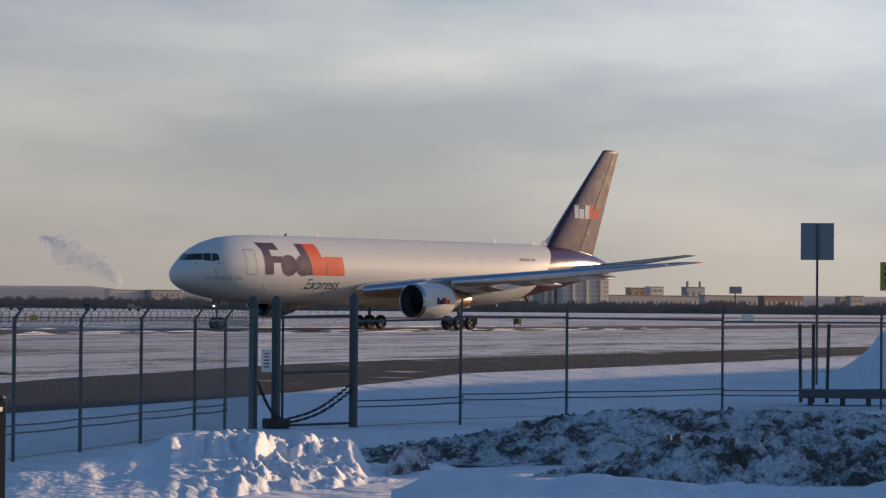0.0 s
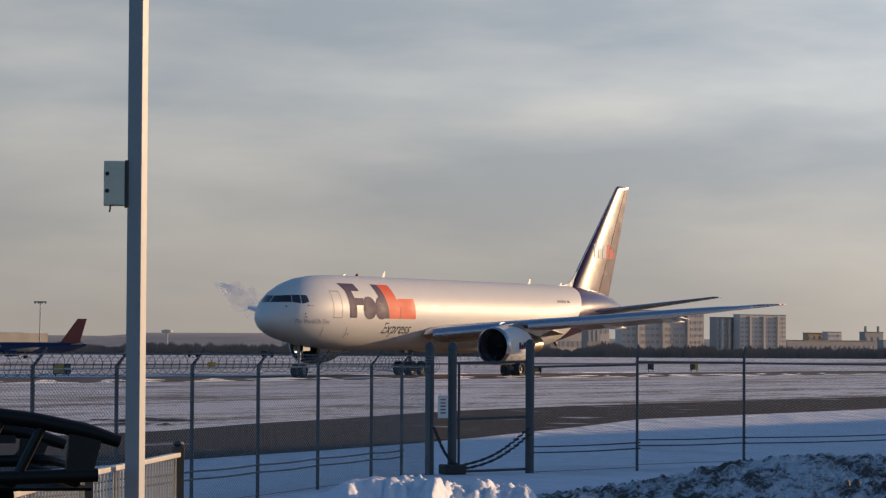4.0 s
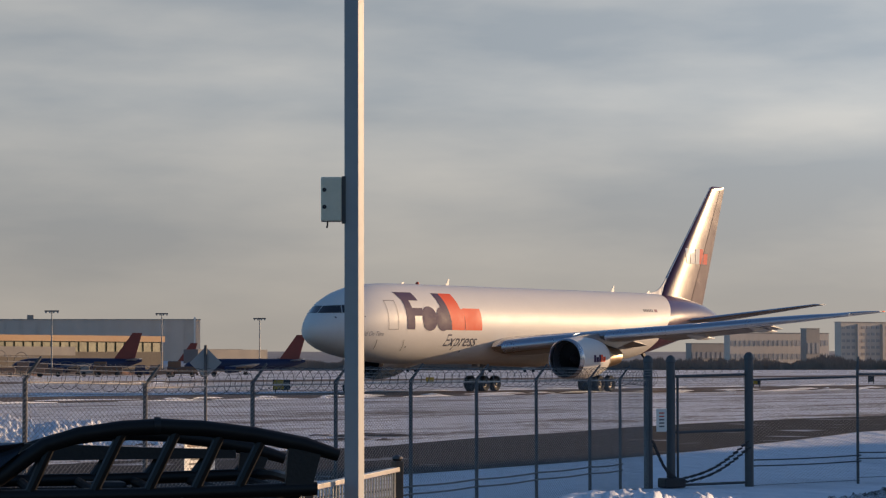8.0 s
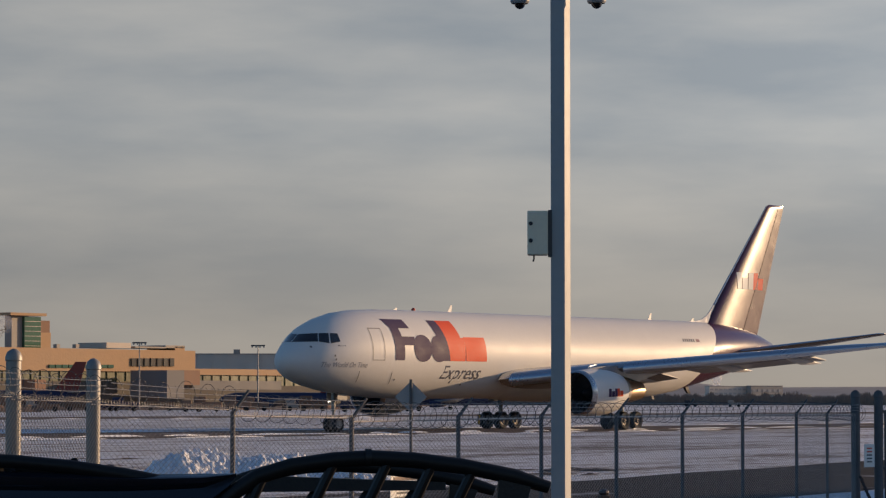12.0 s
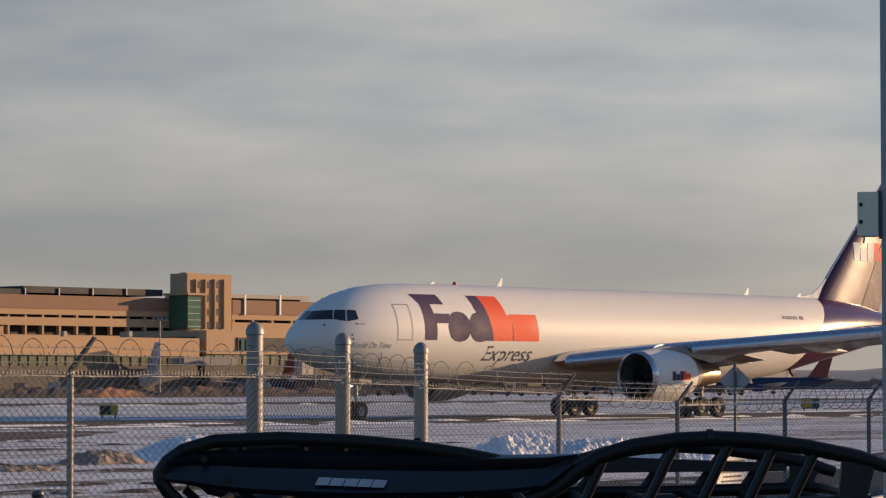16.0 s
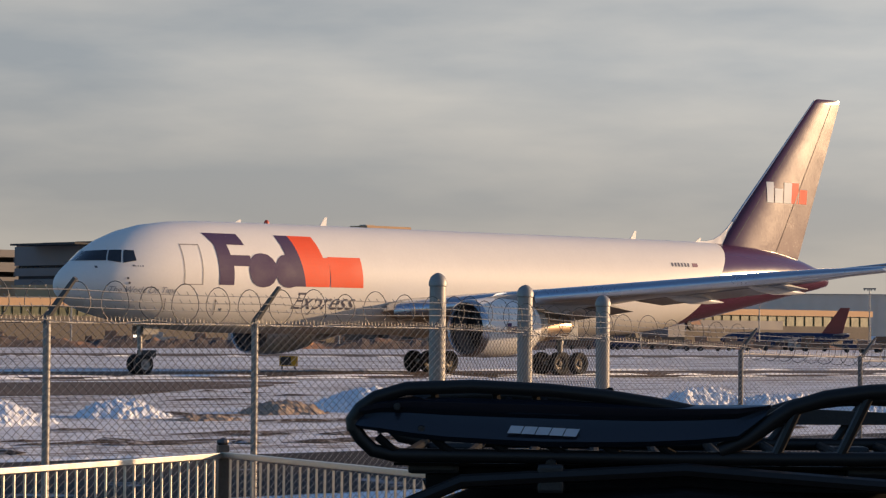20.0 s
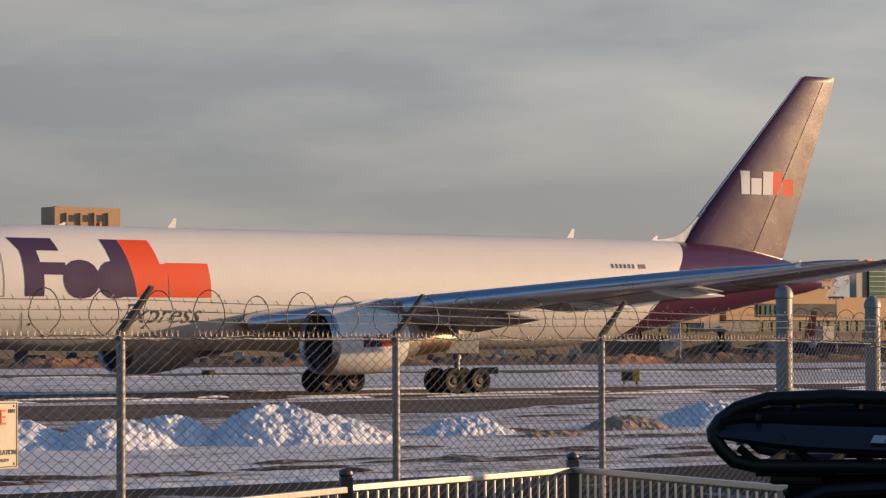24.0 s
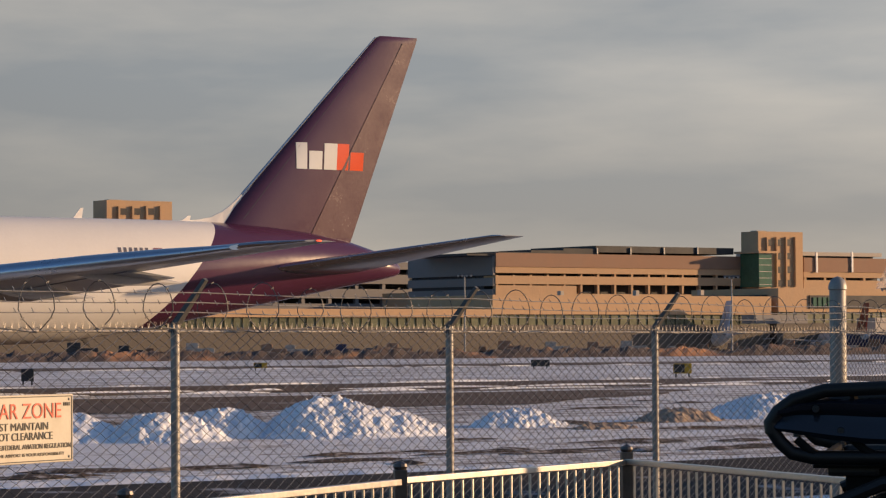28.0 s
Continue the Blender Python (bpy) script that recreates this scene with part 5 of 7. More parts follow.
# ---- parked car with a roof basket ----
def build_car():
    Y0, ZG = 6.62, 0.05
    car = empty("parked_car", pose(-0.08, Y0 + 0.9, ZG), "dark hatchback car with black roof bars, parked in the lot", "car")
    # body: sections across, from tail to nose (nose at -x); side profile of lower body and of the cabin
    bm = bmesh.new()
    rings = []
    for x, bot, belt, hw in ((-2.25, 0.45, 0.62, 0.55), (-2.15, 0.28, 0.74, 0.75), (-1.8, 0.22, 0.84, 0.86), (-1.1, 0.2, 0.93, 0.9), (0.0, 0.2, 0.97, 0.91), (1.2, 0.2, 0.99, 0.9), (1.85, 0.24, 1.0, 0.86), (2.12, 0.32, 0.95, 0.78), (2.2, 0.5, 0.8, 0.7)):
        rings.append([(x, -hw * 0.92, bot), (x, -hw, bot + 0.25), (x, -hw * 0.97, belt - 0.04), (x, -hw * 0.88, belt), (x, hw * 0.88, belt), (x, hw * 0.97, belt - 0.04), (x, hw, bot + 0.25), (x, hw * 0.92, bot)])
    loft(bm, rings)
    part("body", bm, CARPAINT, car, "", True)
    bm = bmesh.new()
    rings = []
    for x, z, hw in ((-1.15, 0.94, 0.78), (-0.55, 1.28, 0.70), (-0.25, 1.385, 0.66), (0.2, 1.425, 0.65), (0.7, 1.39, 0.64), (1.2, 1.26, 0.62), (1.75, 0.99, 0.68)):
        rings.append([(x, -0.84, 0.93), (x, -hw - (z - 0.93) * 0.02, max(0.94, z - 0.10)), (x, -hw + 0.06, z - 0.02), (x, 0, z + 0.015), (x, hw - 0.06, z - 0.02), (x, hw + (z - 0.93) * 0.02, max(0.94, z - 0.10)), (x, 0.84, 0.93)])
    loft(bm, rings)
    part("cabin", bm, CARPAINT, car, "", True)
    for s in (-1, 1):
        for xs in (((-0.85, 0.99), (-0.42, 1.24), (0.30, 1.29), (0.30, 0.99)), ((0.36, 0.99), (0.36, 1.29), (0.7, 1.26), (1.1, 1.12), (1.2, 1.0))):
            bm = bmesh.new()
            front = [bm.verts.new((x, s * (0.855 - (z - 0.93) * 0.40), z)) for x, z in xs]
            bm.faces.new(front)
            part("side_window", bm, GLASS_DARK, car)
        for x in (-1.35, 1.35):
            w = new("wheel")
            w.parent, w.matrix_basis = car, pose(x, s * 0.80, 0.31)
            bm = bmesh.new()
            lathe(bm, ((-0.1, 0.2), (-0.11, 0.28), (-0.07, 0.31), (0.07, 0.31), (0.11, 0.28), (0.1, 0.2)), 24, "y")
            part("tyre", bm, TYRE, w, "", True)
            bm = bmesh.new()
            lathe(bm, ((-0.09, 0.01), (-0.08, 0.1), (-0.1, 0.2), (0.1, 0.2), (0.08, 0.1), (0.09, 0.01)), 14, "y")
            part("rim", bm, GALV, w, "", True)
        # roof rail along the side
        bm = bmesh.new()
        tube(bm, [(-0.45, s * 0.60, 1.36), (-0.3, s * 0.60, 1.425), (0.2, s * 0.60, 1.455), (0.7, s * 0.60, 1.42), (0.95, s * 0.6, 1.34)], 0.016, 8)
        part("roof_rail", bm, SATIN, car, "", True)
    for x in (-0.1, 0.75):
        bm = bmesh.new()
        tube(bm, [(x, -0.60, 1.462), (x, 0.60, 1.462)], 0.014, 8)
        part("cross_bar", bm, SATIN, car, "", True)
        for s in (-1, 1):
            bm = bmesh.new()
            box(bm, (x - 0.03, s * 0.585 - 0.025, 1.40), (x + 0.03, s * 0.585 + 0.025, 1.465), 0.008)
            part("bar_foot", bm, PLASTIC, car)
    return car


car = build_car()


def build_basket():
    """Roof basket: lower deck tubes, ribs, a wedge-shaped front shell and raised side hoops."""
    y0, y1 = 7.0, 7.98
    b = empty("roof_basket", pose(0.2, 7.49, 1.50), "black steel roof basket with plastic front shell, on a car roof", "roof basket")
    ox, oy, oz = 0.2, 7.49, 1.50
    loc = lambda x, y, z: (x - ox, y - oy, z - oz)
    T = 0.0165
    for i, y in enumerate((y0, y1)):
        near = i == 0
        sag = 0.0 if near else -0.036
        # rear hoop
        bm = bmesh.new()
        tube(bm, [loc(x, y, z + sag) for x, z in ((0.20, 1.545), (0.262, 1.572), (0.315, 1.612), (0.362, 1.644), (0.44, 1.668), (0.54, 1.682), (0.622, 1.686), (0.72, 1.681), (0.836, 1.666), (0.95, 1.643), (1.03, 1.618))], [T * 1.15] * 10 + [T * 0.9], 10)
        part("rear_hoop", bm, SATIN, b, "", True)
        bm = bmesh.new()
        tube(bm, [loc(0.608, y, 1.687 + sag), loc(0.622, y, 1.687 + sag)], T * 1.3, 10)
        part("hoop_joint", bm, PLASTIC, b, "", True)
        # front hoop
        bm = bmesh.new()
        tube(bm, [loc(x, y, z + sag) for x, z in ((-0.630, 1.585), (-0.634, 1.608), (-0.615, 1.635), (-0.58, 1.66), (-0.51, 1.681), (-0.36, 1.687), (-0.19, 1.680), (-0.06, 1.668), (0.06, 1.650), (0.16, 1.63))], T, 10)
        part("front_hoop", bm, SATIN, b, "", True)
        # deck side tube with its upturned nose
        bm = bmesh.new()
        tube(bm, [loc(x, y, z) for x, z in ((-0.633, 1.612), (-0.630, 1.592), (-0.612, 1.565), (-0.585, 1.540), (-0.54, 1.530), (0.1, 1.528), (0.6, 1.532), (0.98, 1.542))], T, 10)
        part("side_tube", bm, SATIN, b, "", True)
        for xa, za, xb, zb in ((0.376, 1.645, 0.326, 1.535), (0.537, 1.675, 0.470, 1.535), (0.662, 1.68, 0.592, 1.535), (0.762, 1.672, 0.698, 1.535), (0.856, 1.66, 0.795, 1.535)):
            bm = bmesh.new()
            far = 1.0 if near else 1.13
            tube(bm, [loc(xa * far, y, za + sag), loc(xb * far, y, zb)], T * 0.72, 8)
            part("hoop_strut", bm, SATIN, b, "", True)
        bm = bmesh.new()
        loft(bm, [[loc(x, y + w, z) for x, z in ((0.915, 1.645 + sag), (0.99, 1.628 + sag), (0.965, 1.535), (0.905, 1.535))] for w in (-0.012, 0.012)])
        part("end_plate", bm, PLASTIC, b)
        for x in (-0.45, -0.31, -0.22, -0.05):
            bm = bmesh.new()
            tube(bm, [loc(x, y, 1.683 + sag), loc(x + 0.01, y + (0.03 if near else -0.03), 1.63)], T * 0.6, 6)
            part("shell_stay", bm, DECKBAR, b, "", True)
    # shell: a long moulded wedge, hollowed along its side, its lower half leaning out
    bm = bmesh.new()
    rings = []
    for x, lo, hi in ((-0.636, 1.600, 1.612), (-0.615, 1.590, 1.640), (-0.57, 1.583, 1.655), (-0.50, 1.571, 1.662), (-0.42, 1.562, 1.661), (-0.3, 1.556, 1.659), (-0.2, 1.552, 1.658), (-0.05, 1.553, 1.653), (0.05, 1.556, 1.650), (0.15, 1.562, 1.650), (0.24, 1.572, 1.651), (0.30, 1.622, 1.652), (0.315, 1.648, 1.652)):
        h = hi - lo
        prof = ((-0.004, hi), (-0.022, hi - 0.10 * h), (-0.020, hi - 0.25 * h), (-0.006, hi - 0.40 * h), (-0.012, hi - 0.58 * h), (-0.026, hi - 0.80 * h), (-0.030, hi - 0.88 * h), (-0.022, lo), (0.03, lo + 0.004), (0.05, hi - 0.01))
        rings.append([loc(x, y0 + dy * min(1.0, h / 0.06), z) for dy, z in prof])
    loft(bm, rings)
    part("side_shell", bm, SHELL, b, "glossy moulded black plastic shell", True)
    bm = bmesh.new()
    rings = []
    for y, k in ((y1 - 0.03, 0.0), (y1 + 0.018, 0.0)):
        rings.append([loc(x, y, z) for x, z in ((-0.632, 1.592), (-0.60, 1.625), (0.30, 1.628), (0.9, 1.605), (0.9, 1.585), (0.25, 1.58), (-0.58, 1.568))])
    loft(bm, rings)
    part("side_shell", bm, PLASTIC, b, "moulded black plastic shell")
    bm = bmesh.new()
    loft(bm, [[loc(x, y, z) for x, z in ((-0.645 + bow, 1.60), (-0.615 + bow, 1.648), (-0.57 + bow, 1.65), (-0.58 + bow, 1.59))] for y, bow in ((y0, 0.02), (y0 + 0.2, 0.012), (7.49, 0.005), (y1 - 0.2, 0.012), (y1, 0.02))])
    part("front_shell", bm, SHELL, b)
    # maker's name as one plain slanted bar, cut in pieces
    name_grey = material("name_grey", (0.45, 0.52, 0.62), 0.5)
    for k in range(5):
        bm = bmesh.new()
        x = -0.280 + k * 0.0315
        loft(bm, [[loc(x + dx, y0 - 0.031 - w, z - 0.0014 * k) for dx, z in ((0.0, 1.583), (0.0295, 1.582), (0.0385, 1.599), (0.009, 1.600))] for w in (0.0, 0.003)])
        part("name_bar", bm, name_grey, b)
    for x, z, dy in ((-0.53, 1.640, 0.021), (-0.475, 1.590, 0.022)):
        bm = bmesh.new()
        lathe(bm, ((-0.005, 0.001), (-0.005, 0.007), (0.0, 0.009)), 10, "y")
        part("bolt_cap", bm, PLASTIC, b).matrix_basis = pose(*loc(x, y0 - dy, z))
    # slats across the deck and ribs under the shell
    for k in range(11):
        x = -0.52 + k * 0.145
        bm = bmesh.new()
        tube(bm, [loc(x, y0, 1.526), loc(x, y1, 1.526)], T * 0.75, 8)
        part("deck_bar", bm, DECKBAR, b, "", True)
    for y in (7.10, 7.86):
        bm = bmesh.new()
        box(bm, loc(-0.47, y - 0.03, 1.45), loc(0.80, y + 0.03, 1.504), 0.008)
        part("mount_rail", bm, DECKBAR, b)
    bm = bmesh.new()
    box(bm, loc(-0.54, y0 + 0.02, 1.505), loc(0.97, y1 - 0.02, 1.512), 0.002)
    part("deck_mesh", bm, DECKBAR, b, "fine black mesh floor")
    for k in range(6):
        x = -0.545 + k * 0.125
        bm = bmesh.new()
        tube(bm, [loc(x - 0.03, y0 - 0.004, 1.572), loc(x, y0 - 0.006, 1.545), loc(x + 0.03, y0, 1.53)], T * 0.6, 8)
        part("rib", bm, DECKBAR, b, "", True)
    for x in (-0.25, 0.75):
        for y in (7.1, 7.88):
            bm = bmesh.new()
            box(bm, loc(x - 0.26, y - 0.05, 1.485), loc(x - 0.14, y + 0.05, 1.53), 0.01)
            part("clamp", bm, PLASTIC, b)
    bm = bmesh.new()
    tube(bm, [loc(0.955, y0 + 0.01, 1.542), loc(0.99, 7.15, 1.545), loc(0.99, 7.83, 1.545), loc(0.955, y1 - 0.01, 1.542)], T * 0.8, 8)
    part("rear_tube", bm, SATIN, b, "", True)


build_basket()


# ---- distance ----
class Stage:
    """A far thing, set out by azimuth and elevation; foot: azimuth of the facade's normal (none: it faces the viewer)."""

    def __init__(self, name, az, d, label, category, group="", foot=None):
        x, y = at(az, d)
        self.az, self.d, self.foot = az, d, az if foot is None else foot
        self.near = d * math.cos(radians(az - self.foot))
        self.e = empty(name, pose(x, y, 0, 0, 0, self.foot), label, category, group)

    def X(self, az):
        return self.near * (math.tan(radians(self.az - self.foot)) - math.tan(radians(az - self.foot)))

    def Z(self, el, az=None):
        d = self.near / math.cos(radians((self.az if az is None else az) - self.foot))
        return 1.8 + d * math.tan(radians(el))

    def block(self, name, az0, az1, el0, el1, mat, y0=0.0, depth=20.0, bevel=0.0, parent=None, label=""):
        bm = bmesh.new()
        x0, x1 = sorted((self.X(az0), self.X(az1)))
        mid = (az0 + az1) / 2
        z0 = 0.0 if el0 is None else self.Z(el0, mid)
        box(bm, (x0, y0, z0), (x1, y0 + depth, self.Z(el1, mid)), bevel)
        return part(name, bm, mat, parent or self.e, label)


FOOT = 46.8


def build_terminal():
    s = Stage("parking_garage", 6.9, 650, "tan precast multi-storey car park with dark roof trusses", "building", foot=FOOT)
    s.block("wall", 9.2, 4.45, None, 0.93, TAN, 0, 30)
    s.block("parapet", 9.2, 4.45, 1.10, 1.25, TAN, 0, 30)
    s.block("parapet", 9.2, 4.45, 1.30, 1.41, TAN, 0, 30)
    s.block("screen", 9.2, 4.45, 1.41, 1.66, TANDARK, -0.2, 30)
    # near-black sheet behind the openings paints the shade inside the decks
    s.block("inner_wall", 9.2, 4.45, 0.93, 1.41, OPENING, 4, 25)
    for k in range(16):
        a = 9.18 - k * 0.313
        s.block("column", a, a - 0.035, 0.93, 1.30, TAN, 0.1, 1.0)
    s.block("solid_panel", 9.2, 7.70, 0.93, 1.10, TAN, -0.05, 1)
    for k in range(4):
        a = 9.7 - k * 0.6
        s.block("roof_truss", a, a - 0.6, 1.665, 1.70 + 0.028 * k, OPENING, 0.6, 22)
    s.block("roof_truss", 7.3, 4.75, 1.68, 1.80, OPENING, 0.6, 22)
    # open decks round the shaded end, with the shade put into their grey
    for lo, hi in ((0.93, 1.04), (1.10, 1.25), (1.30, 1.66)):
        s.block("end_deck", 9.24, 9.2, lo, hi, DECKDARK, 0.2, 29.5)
    for k in range(4):
        a = 7.3 - k * 0.62
        s.block("roof_mast", a, a - 0.02, 1.66, 1.79, GALV, 0.2, 0.3)
    # wing to its side, its shade painted as a darker colour
    w = Stage("garage_wing", 13.2, 690, "concrete wing of a car park with open decks, coloured dark for its shade", "building", foot=FOOT)
    for lo, hi in ((None, 0.55), (0.62, 0.80), (0.9, 1.08), (1.18, 1.36), (1.46, 1.6)):
        w.block("deck", 18.0, 9.3, lo, hi, DECKDARK, 0, 40)
    # shade between the wing's decks, painted as a near-black wall
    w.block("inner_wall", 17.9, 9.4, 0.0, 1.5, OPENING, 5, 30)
    for k in range(18):
        a = 17.8 - k * 0.5
        w.block("column", a, a - 0.06, 0.4, 1.5, DECKDARK, 0.2, 1)
    w.block("penthouse", 11.4, 10.69, 0.0, 0.96, TAN, -14, 12)
    # stair towers
    for az0, az1, top, d, nm in ((4.63, 3.51, 2.06, 674, "stair_tower"), (16.85, 15.2, 2.71, 640, "stair_tower")):
        t = Stage(nm, (az0 + az1) / 2, d, "tall tan stair tower with a grid of recessed windows", "building", "stair towers", FOOT)
        wdt = az0 - az1
        t.block("wall", az0 - wdt * 0.27, az1, None, top, TAN, 0, 5.5)
        t.block("roof_hatch", az0 - wdt * 0.35, az0 - wdt * 0.5, top - 0.02, top + 0.03, HAZEDARK, 2, 2)
        for c in range(3):
            for r in range(4):
                a = az0 - wdt * (0.40 + 0.155 * c)
                e0 = top - 0.16 - 0.27 * r * (1.0 if r == 0 else 0.93) - 0.1
                t.block("window", a, a - wdt * 0.085, e0, e0 + 0.12, OPENING, -0.15, 0.5)
            a = az0 - wdt * (0.385 + 0.155 * c)
            t.block("pier", a, a - wdt * 0.02, top - 1.02, top - 0.10, TAN, -0.6, 0.7)
        a = az0 - wdt * (0.385 + 0.155 * 3)
        t.block("pier", a, a - wdt * 0.02, top - 1.02, top - 0.10, TAN, -0.6, 0.7)
        t.block("stair_glass", az0 - wdt * 0.15, az0 - wdt * 0.36, top - 1.02, top - 0.40, GREENGLASS, -2.5, 6)
        t.block("canopy", az0 - wdt * 0.10, az0 - wdt * 0.42, top - 0.40, top - 0.36, TAN, -3.5, 8)
        for k in range(5):
            e0 = top - 0.98 + 0.12 * k
            t.block("mullion", az0 - wdt * 0.15, az0 - wdt * 0.36, e0, e0 + 0.008, GALV, -2.6, 0.2)
    s = Stage("garage_annex", 2.6, 692, "tan precast car park annex with slatted screen", "building", foot=FOOT)
    s.block("wall", 3.5, 1.98, None, 1.15, TAN, 0, 25)
    s.block("parapet", 3.5, 1.98, 1.20, 1.30, TAN, 0, 25)
    # near-black wall again paints the shade behind the slot
    s.block("inner_wall", 3.5, 1.98, 1.0, 1.3, OPENING, 3, 20)
    s.block("screen", 3.5, 1.98, 1.30, 1.56, TANDARK, -0.2, 25)
    s.block("roof_truss", 3.5, 1.95, 1.60, 1.67, HAZEDARK, 2, 20)
    s.block("truss_web", 3.5, 2.0, 1.56, 1.60, OPENING, 4, 16)
    for k in range(5):
        s.block("column", 3.48 - k * 0.36, 3.44 - k * 0.36, 1.0, 1.22, TAN, 0.1, 1)
    for a in (3.3, 2.65):
        s.block("roof_mast", a, a - 0.03, 1.3, 1.67, SIGNWHITE, -0.6, 0.3)
    t = Stage("glass_tower", 1.3, 645, "dark green glazed stair tower with flat roof", "building", foot=FOOT)
    t.block("wall", 1.55, 1.25, None, 1.56, HAZEDARK, 0.4, 2)
    t.block("stair_glass", 1.36, 1.06, None, 1.54, GREENGLASS, -0.3, 2.4)
    t.block("roof_slab", 1.66, 1.0, 1.56, 1.61, TAN, -1, 4)
    t.block("screen", 1.06, 0.88, 1.25, 1.47, TANDARK, 0, 2)
    t.block("wall", 1.06, 0.86, None, 1.25, TAN, 0, 2)
    for k in range(6):
        t.block("mullion", 1.36, 1.06, 1.0 + 0.09 * k, 1.008 + 0.09 * k, GALV, -0.4, 0.2)
    # long low terminal in front
    s = Stage("terminal", 2.0, 610, "long low tan airport terminal with a green-glazed concourse", "building", foot=FOOT)
    for a0, a1, top in ((20.0, 9.26, 0.71), (9.26, 4.1, 0.90), (3.97, -1.8, 0.97), (-1.8, -5.04, 0.57)):
        lim, low = (0.55, 0.36) if a0 > -1 else (0.46, 0.27)
        s.block("wall", a0, a1, lim, top, TAN, 0, 25)
        s.block("plinth", a0, a1, None, low, PLINTH, 0.5, 20)
        s.block("glazing", a0 - 0.02, a1 + 0.02, low, lim, OLIVEGLASS, 0.6, 18)
        n = int((a0 - a1) / 0.17)
        for k in range(n + 1):
            a = a0 - 0.01 - k * (a0 - a1 - 0.04) / n
            s.block("mullion", a, a - 0.008, low, lim, OLIVEFRAME, 0.4, 0.3)
    # gap filled near black, its shade put into the colour
    s.block("recess", 4.1, 3.97, None, 0.9, OPENING, 3, 10)
    s.block("dark_band", 3.41, 1.95, 0.63, 0.87, OPENING, -0.3, 1)
    for k in range(4):
        s.block("window", 3.36 - k * 0.09, 3.30 - k * 0.09, 0.66, 0.84, GREENGLASS, -0.5, 0.4)
    for k in range(7):
        a = -0.61 - k * 0.118
        s.block("window", a, a - 0.075, 0.63, 0.78, OPENING, -0.3, 0.6)
    for k in range(10):
        s.block("window", 0.9 - k * 0.12, 0.9 - k * 0.12 - 0.10, 0.60, 0.66, GREENGLASS, -0.3, 0.6)
    for a0, a1, e0, e1, m in ((-0.36, -0.81, 0.97, 1.07, HAZEGREY), (-0.89, -1.45, 0.97, 1.0, HAZEDARK), (-1.45, -1.8, 0.97, 1.02, HAZEDARK), (-1.62, -1.8, 0.56, 1.0, TAN)):
        s.block("roof_unit", a0, a1, e0, e1, m, 3, 8)
    for a in (0.2, 0.55, 5.2, 6.4, 7.8):
        s.block("roof_vent", a, a - 0.06, 0.9 if a > 4 else 0.97, 1.0 if a > 4 else 1.04, HAZEDARK, 3, 1)
    s.block("boarding_bridge", -0.34, -0.66, 0.05, 0.55, DECKDARK, -14, 10)
    s.block("boarding_bridge", -0.66, -0.95, 0.28, 0.55, TANDARK, -14, 10)
    s.block("boarding_bridge", -0.95, -2.6, 0.2, 0.36, DECKDARK, -12, 4)
    s.block("boarding_bridge", -4.6, -5.9, 0.05, 0.30, DECKDARK, -16, 4)
    s.block("boarding_bridge", 5.05, 4.1, 0.36, 0.52, DECKDARK, -10, 4)
    s.block("service_shed", 3.0, 2.8, 0.1, 0.45, HAZEDARK, -12, 5)
    s.block("service_shed", 1.95, 1.75, 0.05, 0.38, TANDARK, -12, 5)
    h = Stage("grey_hangar", -3.7, 900, "large plain grey metal hangar with a white flue", "building")
    h.block("wall", -1.3, -5.69, None, 0.86, HAZEGREY, 0, 60)
    h.block("roof_edge", -1.3, -5.70, 0.855, 0.87, HAZEDARK, -0.4, 61)
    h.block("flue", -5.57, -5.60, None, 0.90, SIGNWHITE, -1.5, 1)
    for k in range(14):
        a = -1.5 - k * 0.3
        h.block("wall_rib", a, a - 0.012, None, 0.855, HAZEGREY, -0.25, 0.3)
    h.block("roof_vent", -2.5, -2.62, 0.87, 0.95, HAZEDARK, 5, 3)
    l = Stage("low_shed", -6.2, 950, "low tan brick shed beyond parked jets", "building")
    l.block("wall", -5.75, -6.45, None, 0.29, TAN, 0, 20)
    l.block("roof", -5.73, -6.47, 0.29, 0.31, HAZEDARK, -0.5, 21)


build_terminal()


def build_masts():
    for az, top, d in ((-2.96, 1.03, 560), (-0.77, 1.08, 560), (-4.98, 0.98, 640), (-6.79, 0.89, 640), (9.78, 1.33, 500), (4.83, 1.26, 500), (1.95, 1.0, 520)):
        s = Stage("floodlight_mast", az, d, "tall thin apron floodlight mast", "light mast", "apron masts")
        bm = bmesh.new()
        tube(bm, [(0, 0, 0), (0, 0, s.Z(top))], [0.15, 0.09], 8)
        part("mast_pole", bm, GALV, s.e, "", True)
        bm = bmesh.new()
        box(bm, (-1.3, -0.15, s.Z(top) - 0.25), (1.3, 0.15, s.Z(top)), 0.03)
        head = part("lamp_bar", bm, GALVDARK, s.e)
        for k in range(4):
            bm = bmesh.new()
            box(bm, (-1.2 + k * 0.7, -0.35, s.Z(top) - 0.5), (-0.9 + k * 0.7, 0.1, s.Z(top) - 0.2), 0.03)
            part("lamp", bm, GALV, head)


build_masts()


